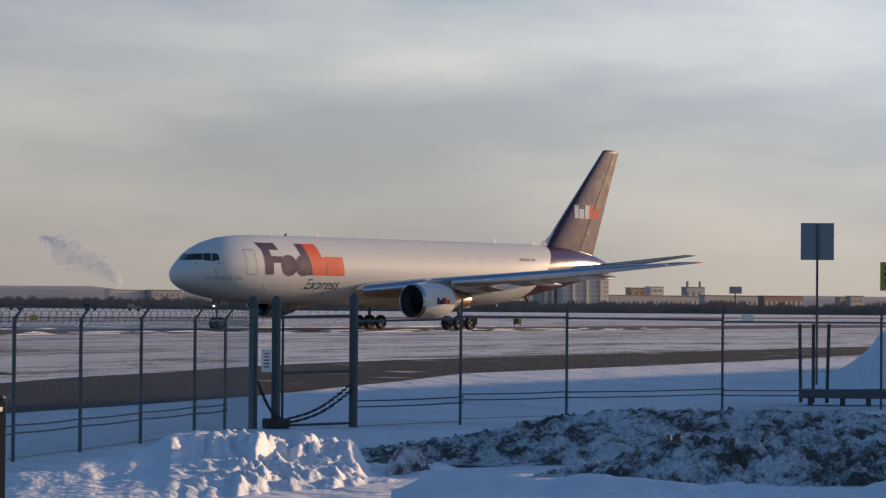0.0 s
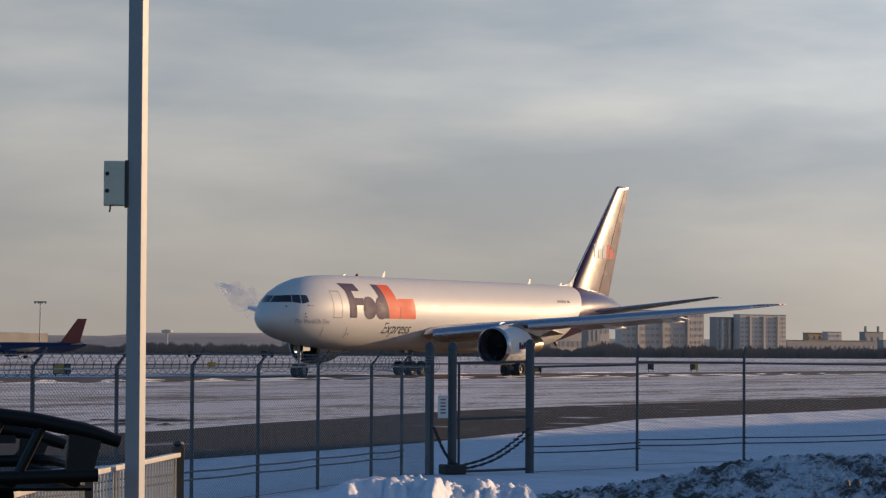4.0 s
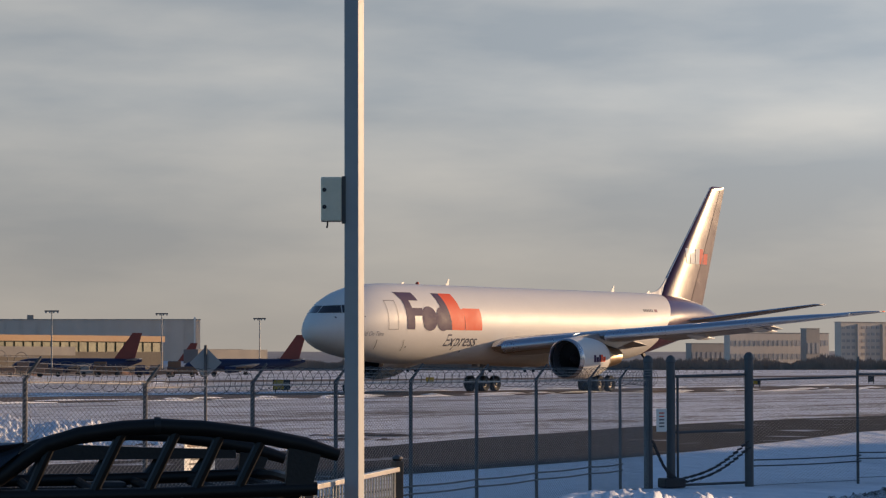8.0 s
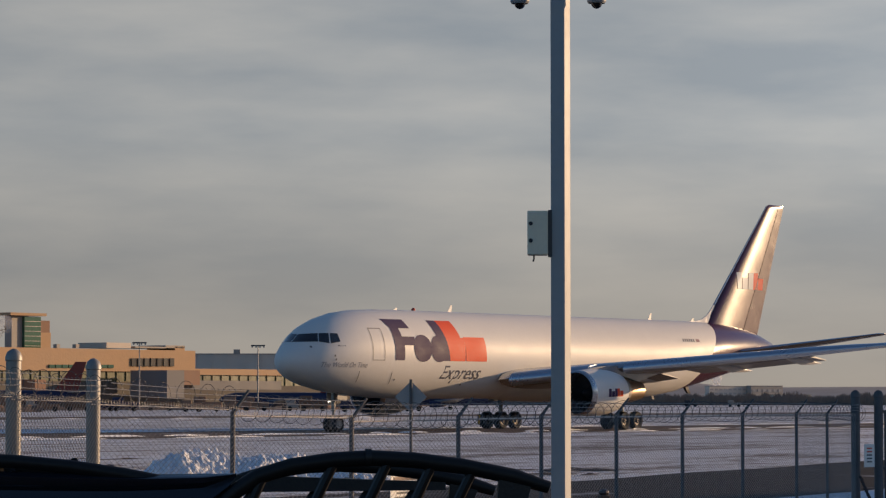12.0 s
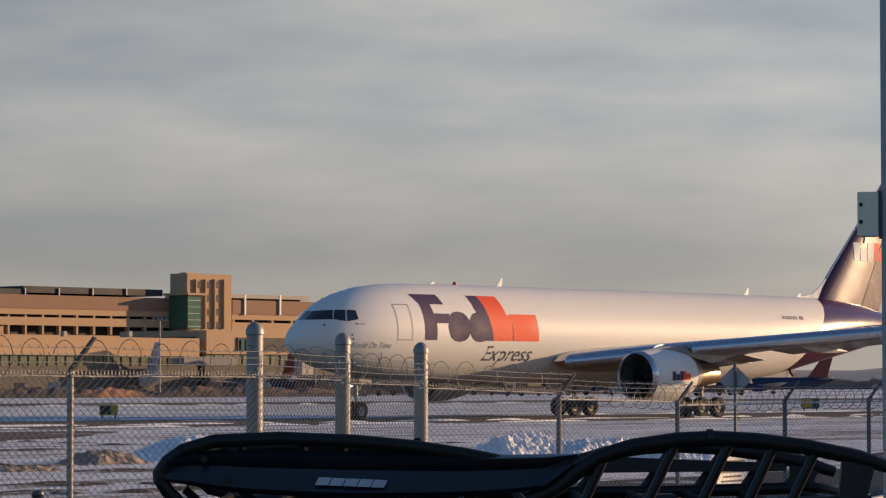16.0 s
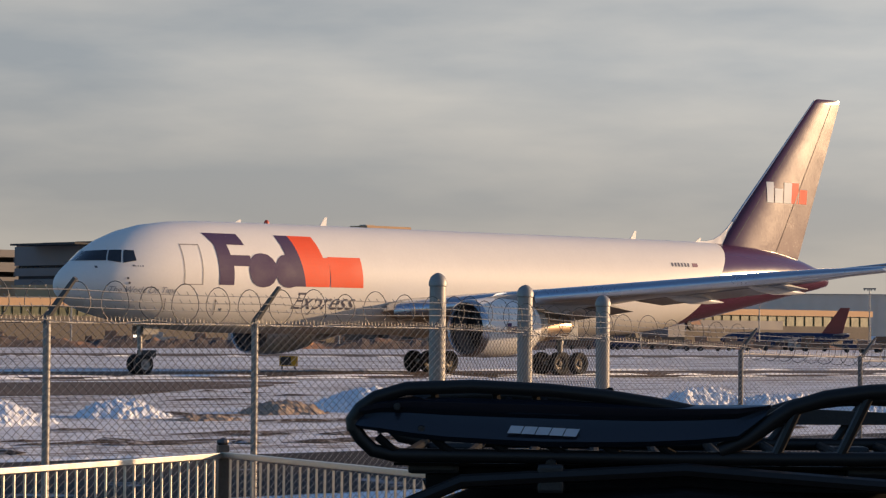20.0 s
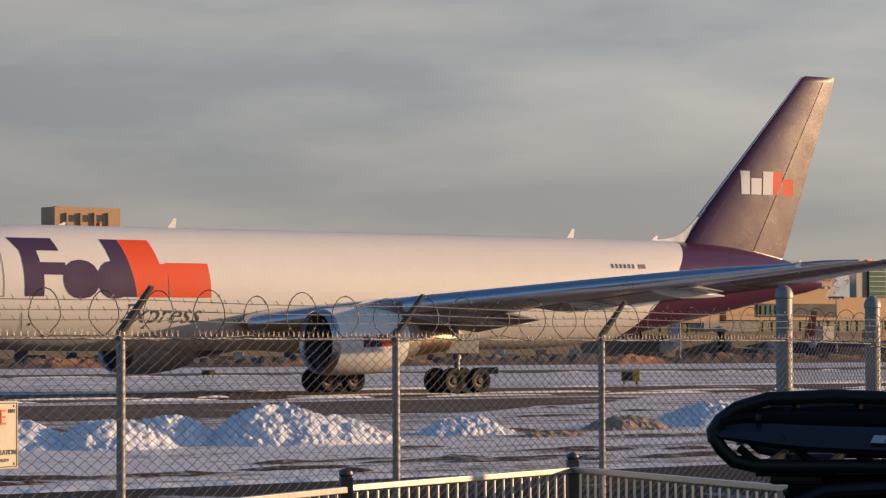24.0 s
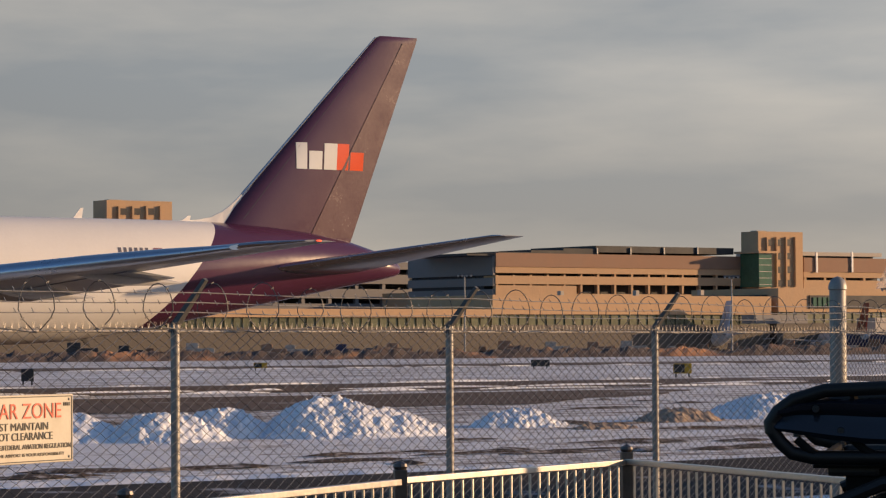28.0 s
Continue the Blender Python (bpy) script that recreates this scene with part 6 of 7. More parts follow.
def build_small_jet(az_tail, d, body, tail, label, top_el, turn=0):
    """A parked narrow-body jet, nose to the left, turned by turn degrees towards the terminal."""
    x, y = at(az_tail, d)
    e = empty("parked_jet", pose(x, y, 0, 0, 0, az_tail + 180 - 4 - turn), label, "aircraft", "parked jets")
    k = (1.8 + d * math.tan(radians(top_el))) / 12.5
    R = 1.9 * k
    bm = bmesh.new()
    rings = []
    for xx, r, zc in ((36, 0.15, 2.9), (35.2, 0.8, 3.0), (33.5, 1.5, 3.1), (31, 1.88, 3.2), (12, 1.9, 3.2), (6, 1.7, 3.35), (2, 1.1, 3.8), (-1.5, 0.35, 4.4)):
        rings.append([(xx * k, r * k * math.cos(t * math.tau / 20), (zc + r * math.sin(t * math.tau / 20)) * k) for t in range(20)])
    loft(bm, rings)
    part("fuselage", bm, body, e, "", True)
    bm = bmesh.new()
    loft(bm, [[(xx * k, w * k, z * k) for xx, w in ((a, -t), (b, -t), (b, t), (a, t))] for a, b, z, t in ((6.8, 0.6, 4.6, 0.25), (1.2, -1.6, 12.4, 0.12))])
    part("fin", bm, tail, e)
    for s in (-1, 1):
        bm = bmesh.new()
        loft(bm, [[(xx * k, s * yy * k, z * k) for xx, z in ((a, zz), (b, zz), (b, zz + t), (a, zz + t))] for yy, a, b, zz, t in ((1.6, 22, 15, 2.2, 0.7), (17, 13, 11.2, 3.4, 0.2))])
        part("wing", bm, WINGGREY, e)
        bm = bmesh.new()
        lathe(bm, ((23.0 * k, 0.95 * k), (22 * k, 1.05 * k), (19.5 * k, 0.8 * k)), 16, "x", 0, True)
        part("engine", bm, body, e, "", True).matrix_basis = pose(0, s * 4.9 * k, 1.7 * k)
        bm = bmesh.new()
        loft(bm, [[(xx * k, s * yy * k, z * k) for xx, z in ((a, zz), (b, zz), (b, zz + t), (a, zz + t))] for yy, a, b, zz, t in ((0.6, 3.4, 0.2, 4.3, 0.3), (6.6, 0.2, -1.2, 4.9, 0.1))])
        part("tailplane", bm, WINGGREY, e)
        bm = bmesh.new()
        lathe(bm, ((-0.2 * k, 0.5 * k), (0.2 * k, 0.5 * k)), 14, "y", 0, True)
        part("wheel", bm, TYRE, e).matrix_basis = pose(17 * k, s * 2.6 * k, 0.5 * k)
    bm = bmesh.new()
    lathe(bm, ((-0.2 * k, 0.4 * k), (0.2 * k, 0.4 * k)), 14, "y", 0, True)
    part("wheel", bm, TYRE, e).matrix_basis = pose(32 * k, 0, 0.4 * k)
    bm = bmesh.new()
    tube(bm, [(32 * k, 0, 0.3 * k), (32 * k, 0, 1.6 * k)], 0.12 * k, 6)
    tube(bm, [(17 * k, -2.6 * k, 0.5 * k), (17 * k, -2.6 * k, 2.2 * k)], 0.15 * k, 6)
    tube(bm, [(17 * k, 2.6 * k, 0.5 * k), (17 * k, 2.6 * k, 2.2 * k)], 0.15 * k, 6)
    part("strut", bm, GALV, e)


PALEBLUE = material("pale_blue_paint", (0.32, 0.42, 0.55), 0.4, 0, 0.1, 0.2)
PALEJET = material("pale_jet_paint", (0.6, 0.61, 0.63), 0.4, 0, 0.06, 0.2)
for az, d, body, tail, el, lab in ((-4.52, 585, JETBLUE, JETRED, 0.62, "blue airliner with a red fin, parked by a terminal"), (-7.55, 600, JETBLUE, JETRED, 0.58, "blue airliner with a red fin, parked on an apron"), (0.32, 580, JETBLUE, JETRED, 0.72, "blue airliner with a red fin, parked at a gate"), (2.36, 580, PALEJET, JETRED, 0.74, "pale airliner with a red fin, parked at a gate"), (4.88, 575, PALEJET, PALEBLUE, 0.80, "white airliner with a pale blue fin, parked at a gate"), (-5.57, 760, PALEJET, JETRED, 0.43, "pale airliner with a dark red fin, parked far off")):
    build_small_jet(az, d, body, tail, lab, el, 62 if "gate" in lab and "pale" in lab else 0)


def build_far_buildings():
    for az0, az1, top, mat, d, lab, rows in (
        (-15.51, -17.33, 0.59, HAZEGREY, 1500, "wide pale grey warehouse block", 2), (-16.92, -17.16, 0.67, HAZEDARK, 1490, "dark lift shaft block beside a warehouse", 1),
        (-17.55, -19.08, 0.78, HAZEGREY, 1450, "wide grey office block with vertical piers", 6), (-19.30, -19.72, 0.66, HAZEDARK, 1430, "dark glazed end of an office block", 6), (-19.74, -20.59, 0.71, HAZEGREY, 1440, "broad banded office block", 8),
        (-20.6, -22.27, 0.24, HAZEDARK, 1600, "long low dark warehouse", 1), (-21.0, -21.3, 0.38, TAN, 1700, "small sunlit tan tower block", 3), (-21.36, -21.61, 0.40, HAZEGREY, 1700, "small grey tower block far off", 4), (-22.04, -22.37, 0.40, HAZEDARK, 1650, "brick boiler house with two chimneys", 2),
        (-22.37, -23.46, 0.25, HAZEDARK, 1600, "long low dark warehouse", 1), (-23.46, -24.18, 0.25, TANDARK, 1600, "long low brown warehouse", 1), (-24.85, -25.0, 0.24, HAZEDARK, 2000, "small dark block on the horizon", 2), (-25.05, -25.3, 0.26, HAZEDARK, 2000, "small dark block on the horizon", 2),
        (-11.33, -12.10, 0.26, HAZEGREY, 1700, "pale grey hospital block on a low rise", 3), (-12.10, -12.68, 0.265, HAZEDARK, 1710, "long dark wing of a hospital block", 2), (-12.55, -13.2, 0.10, HAZEGREY, 1300, "low pale depot with many doors", 1), (-14.8, -15.5, 0.40, HAZEDARK, 1520, "low dark warehouse far off", 1)):
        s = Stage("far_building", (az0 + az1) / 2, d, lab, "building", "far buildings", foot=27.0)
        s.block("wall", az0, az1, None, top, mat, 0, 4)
        s.block("roof_edge", az0 + 0.005, az1 - 0.005, top, top + 0.008, HAZEDARK, -0.3, 4.6)
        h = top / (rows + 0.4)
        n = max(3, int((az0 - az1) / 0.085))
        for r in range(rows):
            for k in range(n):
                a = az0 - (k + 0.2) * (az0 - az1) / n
                s.block("window", a, a - 0.6 * (az0 - az1) / n, h * (r + 0.45), h * (r + 0.85), HAZEWINDOW, -0.2, 0.5)
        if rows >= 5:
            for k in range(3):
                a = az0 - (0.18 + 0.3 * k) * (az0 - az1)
                s.block("pier", a, a - 0.035, None, top - 0.03, HAZEGREY, -1.2, 1.4)
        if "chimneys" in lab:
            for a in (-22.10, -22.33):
                s.block("chimney", a, a - 0.02, top, 0.51, HAZEDARK, 2, 1)
    s = Stage("billboard", -22.93, 1200, "dark roadside billboard on one post", "billboard")
    s.block("panel", -22.82, -23.05, 0.29, 0.42, HAZEDARK, 0, 1.5)
    s.block("pole", -22.92, -22.94, None, 0.29, GALVDARK, 0.3, 0.8)
    s = Stage("water_tower", -9.12, 2600, "small grey water tower on the ridge", "water tower")
    bm = bmesh.new()
    lathe(bm, ((0, 1.0), (s.Z(0.31), 1.0), (s.Z(0.33), 4.5), (s.Z(0.37), 4.6), (s.Z(0.385), 0.1)), 16, "z")
    part("tank", bm, HAZEGREY, s.e, "", True)


build_far_buildings()


def woods(name, az0, az1, d, base, amp, seed, label, mat, fine=0.006, thin=(0.10, 0.40)):
    """A far belt of bare trees: thickets of thin leaning stems and twigs of uneven height, with gaps."""
    rnd = random.Random(seed)
    verts, faces = [], []
    a = az0
    while a > az1:
        thick = 0.5 + 0.5 * noise.noise(Vector((a * 1.3, seed, 0))) + 0.35 * noise.noise(Vector((a * 7.0, seed, 3)))
        for row in range(3):
            dd = d + row * 30 + rnd.uniform(-8, 8)
            x, y = at(a + rnd.uniform(-0.01, 0.01), dd)
            top = dd * math.tan(radians(base + amp * max(0.0, thick) * (0.3 + 0.7 * rnd.random())))
            w, lean = rnd.uniform(*thin), rnd.uniform(-0.18, 0.18) * top
            k = len(verts)
            verts += [(x - w, y, -0.5), (x + w, y, -0.5), (x, y + w, -0.5), (x + lean * 0.4 - w * 1.3, y, top * 0.6), (x + lean * 0.4 + w * 1.3, y, top * 0.6), (x + lean * 0.4, y + w * 1.3, top * 0.6), (x + lean, y, top + 1.8)]
            faces += [(k, k + 1, k + 4, k + 3), (k + 1, k + 2, k + 5, k + 4), (k + 2, k, k + 3, k + 5), (k + 3, k + 4, k + 6), (k + 4, k + 5, k + 6), (k + 5, k + 3, k + 6)]
        a -= fine
    me = bpy.data.meshes.new(name)
    me.from_pydata(verts, [], faces)
    me.materials.append(mat)
    return tagged(new(name, me), label, "woods", kind="stuff")


woods("far_woods", -5.5, -16.0, 1900, 0.03, 0.10, 3, "belt of bare winter trees on the horizon", HAZEWOOD)
woods("near_woods", -6.6, -31.0, 1150, 0.02, 0.24, 6, "dark belt of scrub and bare trees before the warehouses", NEARWOOD, 0.004, (0.08, 0.30))
woods("far_woods", -16.0, -30.0, 1950, 0.03, 0.12, 4, "belt of bare winter trees behind warehouses", HAZEWOOD)
woods("far_woods", 26.0, 9.0, 1500, 0.03, 0.10, 5, "belt of bare winter trees on the horizon", HAZEWOOD)


def build_hill():
    """A long wooded ridge behind everything."""
    bm = bmesh.new()
    rows = []
    for k, (dd, f) in enumerate(((3300, 0.0), (3450, 0.75), (3600, 1.0), (3900, 0.0))):
        row = []
        for i in range(121):
            a = 40 - i * 0.75
            x, y = at(a, dd)
            h = (0.31 + 0.05 * noise.noise(Vector((a * 0.35, 1, 0))) + 0.015 * noise.noise(Vector((a * 3, 5, 0)))) * (1.15 if -11.5 < a < -8 else 0.9)
            row.append(bm.verts.new((x, y, f * 3600 * math.tan(radians(max(h, 0.05))))))
        rows.append(row)
    for r0, r1 in zip(rows, rows[1:]):
        for i in range(120):
            bm.faces.new((r0[i], r0[i + 1], r1[i + 1], r1[i]))
    # the ridge's pale brown has the haze painted in
    tagged(part("backdrop", bm, material("wooded_ridge", (0.33, 0.30, 0.28), 0.95, 0, 0.2, 0.004), None, "", True), "low wooded ridge on the horizon", "hill", kind="structure")


build_hill()


# ---- steam ----
def steam_material(name="steam", size=0.10, most=0.36):
    m = bpy.data.materials.new(name)
    m.use_nodes = True
    nt = m.node_tree
    N, L = nt.nodes.new, nt.links.new
    bs = nt.nodes["Principled BSDF"]
    bs.inputs["Base Color"].default_value, bs.inputs["Roughness"].default_value = (0.95, 0.94, 0.94, 1), 1.0
    tl, half = N("ShaderNodeBsdfTranslucent"), N("ShaderNodeMixShader")
    tl.inputs[0].default_value = (0.95, 0.94, 0.94, 1)
    L(bs.outputs[0], half.inputs[1]), L(tl.outputs[0], half.inputs[2])
    tr, mx, nz, rg = N("ShaderNodeBsdfTransparent"), N("ShaderNodeMixShader"), N("ShaderNodeTexNoise"), N("ShaderNodeMapRange")
    tc = N("ShaderNodeTexCoord")
    nz.inputs["Scale"].default_value, nz.inputs["Detail"].default_value = size, 3.0
    rg.inputs[1].default_value, rg.inputs[2].default_value, rg.inputs[3].default_value, rg.inputs[4].default_value = 0.30, 0.75, 0.0, most
    L(tc.outputs["Object"], nz.inputs["Vector"]), L(nz.outputs[0], rg.inputs[0]), L(rg.outputs[0], mx.inputs[0])
    L(tr.outputs[0], mx.inputs[1]), L(half.outputs[0], mx.inputs[2])
    L(mx.outputs[0], nt.nodes["Material Output"].inputs[0])
    return m


STEAM = steam_material()
THINSTEAM = steam_material("thin_steam", 0.55, 0.15)


def plume(path, d, n, seed, r0, r1, label, mat=STEAM):
    """Steam as lumpy, half clear wisps wound about a path of (azimuth, elevation)."""
    x, y = at(path[0][0], d)
    e = empty("steam_plume", pose(x, y, 1.8 + d * math.tan(radians(path[0][1]))), label, "steam", "steam plumes")
    for w in range(3):
        bm = bmesh.new()
        rings = []
        for i in range(n):
            f = i / (n - 1)
            k = f * (len(path) - 1)
            j = min(int(k), len(path) - 2)
            az, el = (path[j][c] + (path[j + 1][c] - path[j][c]) * (k - j) for c in (0, 1))
            r = (r0 + (r1 - r0) * f) * (0.75 + 0.9 * noise.noise(Vector((f * 7, w * 5.1, seed)))) * min(1.0, 6 * (1 - f) + 0.05)
            px, py = at(az, d)
            o = Vector((px - x + r1 * 0.3 * noise.noise(Vector((f * 4, w * 3.3, seed + 9))), py - y + (w - 1) * r1 * 0.5, d * (math.tan(radians(el)) - math.tan(radians(path[0][1])))))
            ring = []
            for t in range(18):
                a = t * math.tau / 18
                q = Vector((math.cos(a), math.sin(a) * 0.7, math.sin(a)))
                ring.append(o + q * r * (1 + 0.45 * noise.noise(q * 1.6 + Vector((0, 0, f * 14 + w * 7)))))
            rings.append(ring)
        loft(bm, rings)
        part("wisp", bm, mat, e, "", True)


plume(((-11.46, 0.25), (-11.43, 0.42), (-11.33, 0.58), (-11.08, 0.74), (-10.7, 0.87), (-10.34, 1.05), (-10.06, 1.24)), 1700, 60, 11, 2.6, 7.0, "white steam plume leaning from a boiler chimney")
plume(((2.12, 0.98), (2.0, 1.15), (1.84, 1.33), (1.62, 1.48)), 625, 40, 12, 0.8, 2.2, "small white steam plume over a terminal roof", THINSTEAM)


# ---- small things on the airfield ----
def guidance_sign(az, d, w, h, mats, label):
    x, y = at(az, d)
    e = empty("taxiway_sign", facing(x, y, 0.0), label, "sign", "taxiway signs")
    bm = bmesh.new()
    box(bm, (-w / 2, 0, 0.18), (w / 2, 0.2, 0.18 + h), 0.02)
    cab = part("cabinet", bm, mats[0], e)
    bm = bmesh.new()
    box(bm, (-w / 2 + 0.05, -0.01, 0.23), (w * 0.12, 0.0, 0.13 + h))
    part("face", bm, mats[1], cab)
    for s in (-0.35, 0.35):
        bm = bmesh.new()
        box(bm, (s * w - 0.04, 0.06, -0.05), (s * w + 0.04, 0.14, 0.2), 0.005)
        part("leg", bm, DARKMETAL, e)


for az, d, w, h, mats, lab in ((5.78, 168, 1.0, 0.55, (YELLOW, SIGNBLACK), "yellow and black taxiway guidance sign in snow"), (17.9, 150, 0.6, 0.6, (SIGNBLACK, DARKMETAL), "small black taxiway marker box in snow"), (-9.95, 300, 0.8, 0.5, (YELLOW, YELLOW), "yellow taxiway guidance sign in snow"), (-16.0, 260, 0.7, 0.5, (SIGNBLACK, YELLOW), "black and yellow taxiway marker in snow"), (-23.16, 420, 1.6, 0.9, (SIGNWHITE, SIGNWHITE), "white runway marker cabinet in snow"), (-18.9, 300, 0.8, 0.6, (YELLOW, SIGNBLACK), "yellow and black taxiway sign in snow"), (-18.1, 300, 0.6, 0.6, (SIGNBLACK, DARKMETAL), "small black marker box in snow"), (-7.2, 210, 1.2, 0.7, (SIGNBLACK, YELLOW), "black taxiway sign in snow"), (13.6, 230, 1.0, 0.4, (YELLOW, SIGNBLACK), "low yellow and black taxiway sign"), (8.4, 230, 1.4, 0.5, (SIGNBLACK, SIGNBLACK), "low dark marker box in snow")):
    guidance_sign(az, d, w, h, mats, lab)


def ground_vehicle(az, d, k, mat, label):
    x, y = at(az, d)
    e = empty("service_vehicle", facing(x, y, 0.0), label, "vehicle", "service vehicles")
    bm = bmesh.new()
    box(bm, (-2.2 * k, 0, 0.5), (2.2 * k, 1.9, 1.5 * k), 0.12)
    part("body", bm, mat, e)
    bm = bmesh.new()
    box(bm, (-2.1 * k, 0.1, 1.5 * k - 0.05), (-0.2 * k, 1.8, 2.3 * k), 0.15)
    part("cab", bm, mat, e)
    for s in (-1.4, 1.4):
        bm = bmesh.new()
        lathe(bm, ((-0.05, 0.42), (0.3, 0.42)), 14, "y", 0, True)
        part("wheel", bm, TYRE, e).matrix_basis = pose(s * k, 0, 0.42)


rnd = random.Random(77)
CART = material("rusty_brown_paint", (0.16, 0.085, 0.05), 0.7, 0, 0.2, 1)
KINDS = ((TANDARK, "brown baggage cart on the apron"), (HAZEDARK, "dark grey apron tug with cab"), (OPENING, "black service truck on the apron"), (CART, "rust-brown loader on the apron"), (JETBLUE, "dark blue service truck on the apron"), (CART, "rust-brown baggage cart on the apron"), (TANDARK, "brown fuel truck on the apron"), (PALEJET, "white service van on the apron"))
for i in range(52):
    az = 18.5 - i * 0.48 + rnd.uniform(-0.2, 0.2)
    mat, lab = KINDS[rnd.randrange(8) if i % 4 == 0 else rnd.randrange(7)]
    ground_vehicle(az, rnd.uniform(480, 550), rnd.uniform(0.6, 1.15), mat, lab)


def earth_bank(az0, az1, d, h, seed, label):
    """A long low bank of bare earth, rubble and dead grass."""
    bm = bmesh.new()
    rows = []
    n = int((az0 - az1) / 0.05)
    for i in range(n + 1):
        a = az0 + (az1 - az0) * i / n
        dd = d * math.cos(radians(5 - FOOT)) / math.cos(radians(a - FOOT))
        row = []
        for k, f in ((-4, 0.0), (-2.4, 0.45), (-1.2, 0.8), (0, 1.0), (3, 0.9), (6, 0.0)):
            x, y = at(a, dd + k + 0.8 * noise.noise(Vector((a * 3, k, seed))))
            row.append((x, y, h * f * (0.75 + 0.6 * noise.noise(Vector((a * 1.1, seed, 0))) + 0.35 * noise.noise(Vector((a * 6, k, seed)))) - 0.05))
        rows.append(row)
    loft(bm, rows, False, False)
    return tagged(part("earth_bank", bm, EARTH), label, "earth bank", kind="stuff")


EARTH = material("bare_earth", (0.075, 0.055, 0.048), 0.9, 0, 0.3, 0.35, 1.0, 2.0, second=(0.34, 0.17, 0.09), amount=0.59, sharp=0.06, stretch=(0.22, 0.22, 0.9))
earth_bank(24.0, 1.0, 455, 1.7, 3, "long low bank of bare brown earth behind the runway")
earth_bank(1.0, -5.0, 520, 0.9, 4, "low strip of bare earth and rubble on the apron edge")
rnd = random.Random(78)
for i in range(4):
    ground_vehicle(-8.6 - i * 1.1 + rnd.uniform(-0.2, 0.2), rnd.uniform(800, 900), rnd.uniform(0.6, 0.9), (HAZEDARK, CART, OPENING)[i % 3], ("dark service truck parked on snow", "rust-brown airfield truck on snow", "black van parked on snow")[i % 3])


# ---- snow heaps ----
def heap(name, x, y, rx, ry, h, turn, mat, label, lump=0.12, size=0.45, n=64, seed=0, crest=0.0, spiky=False, res=None, skew=0.0, flute=0.0):
    """A ploughed heap: a mound with lumps; crest lengthens its ridge."""
    g = rise(x, y) - 0.06
    verts, faces = [], []
    m = res or n
    for j in range(m + 1):
        for i in range(n + 1):
            u, v = i / n * 2 - 1, j / m * 2 - 1
            us = (u - skew) / (1 - skew if u > skew else 1 + skew)
            du = max(0.0, abs(us) - crest) / (1 - crest)
            vf = v + flute * (noise.noise(Vector((u * rx * 3.2, 3, seed))) + 0.5 * noise.noise(Vector((u * rx * 7.0, 8, seed)))) if v < 0 else v
            d = math.sqrt(du * du + vf * vf)
            p = Vector((u * rx / size, v * ry / size, seed * 7.3))
            wob = 0.25 * noise.noise(Vector((u * 2.3, v * 2.3, seed * 3.1)))
            f = max(0.0, 1 - max(0.0, d + wob * 0.6) ** 1.25)
            f = f * f * (3 - 2 * f) * 0.5 + f * 0.5
            l = noise.fractal(p, 0.9, 2.1, 4)
            if spiky:
                c0, c1 = noise.voronoi(p * 1.3)[0][:2]
                d0, d1 = noise.voronoi(p * 3.1)[0][:2]
                chunk = min(0.5, c1 - c0) * 1.0 + min(0.5, d1 - d0) * 0.55 - 0.3
            else:
                chunk = 0.0
            z = h * f + (lump * 0.6 * l + lump * 0.95 * chunk) * min(1.0, f * 5)
            jx, jy = 0.3 * size * noise.noise(p * 1.7 + Vector((9, 0, 0))), 0.3 * size * noise.noise(p * 1.7 + Vector((0, 9, 0)))
            verts.append((u * rx + jx * f, v * ry + jy * f, max(z, -0.02)))
    for j in range(m):
        for i in range(n):
            a = j * (n + 1) + i
            faces.append((a, a + 1, a + n + 2, a + n + 1))
    me = bpy.data.meshes.new(name)
    me.from_pydata(verts, [], faces)
    me.materials.append(mat)
    me.shade_smooth()
    ob = new(name, me)
    ob.matrix_basis = pose(x, y, g, 0, 0, turn)
    return tagged(ob, label, "snow mound", "snow mounds")


BROWN = material("sandy_snow", (0.36, 0.27, 0.20), 0.85, 0, 0.2, 0.8, 0.8, 5)
W1, W2, W3 = "lumpy white ploughed snow heap behind the fence", "peaked white snow heap with a blue shaded flank", "low ragged ridge of ploughed snow"
for az, d, rx, ry, h, seed, mat, lab, n in ((15.45, 63, 1.7, 1.15, 0.62, 1, SNOW, W1, 90), (14.35, 65, 1.5, 1.0, 0.64, 11, SNOW, W1, 90), (12.35, 65.5, 2.0, 1.7, 0.86, 2, SNOW, W2, 110), (11.35, 66, 1.8, 1.1, 0.60, 12, SNOW, W1, 90), (8.9, 71, 1.5, 1.0, 0.46, 3, SNOW, "small rounded white snow heap", 80), (7.3, 70, 1.2, 0.7, 0.16, 13, BROWN, "small sandy heap of snow and grit", 50), (5.95, 75, 1.5, 1.0, 0.36, 4, BROWN, "sandy brown heap of snow and grit", 70), (4.2, 78, 2.2, 1.5, 0.64, 5, SNOW, "white snow heap beside a sandy one", 100), (3.3, 79, 1.7, 1.0, 0.55, 15, SNOW, W1, 80), (-1.9, 78, 2.0, 1.2, 0.72, 6, SNOW, "jagged white ploughed snow heap", 90), (-3.3, 79, 2.4, 1.2, 0.58, 7, SNOW, W3, 100), (0.4, 77, 1.5, 1.2, 0.4, 8, SNOW, "low white snow heap", 60), (-4.9, 80, 1.6, 1.1, 0.45, 9, SNOW, W3, 70)):
    x, y = at(az, d)
    heap("snow_mound", x, y, rx, ry, h, 46.8, mat, lab, 0.24 if -5 < az < -1 else 0.12, 0.25, n, seed, 0.35 if -5 < az < -1 else 0.12, True, max(50, int(n * ry / rx)))
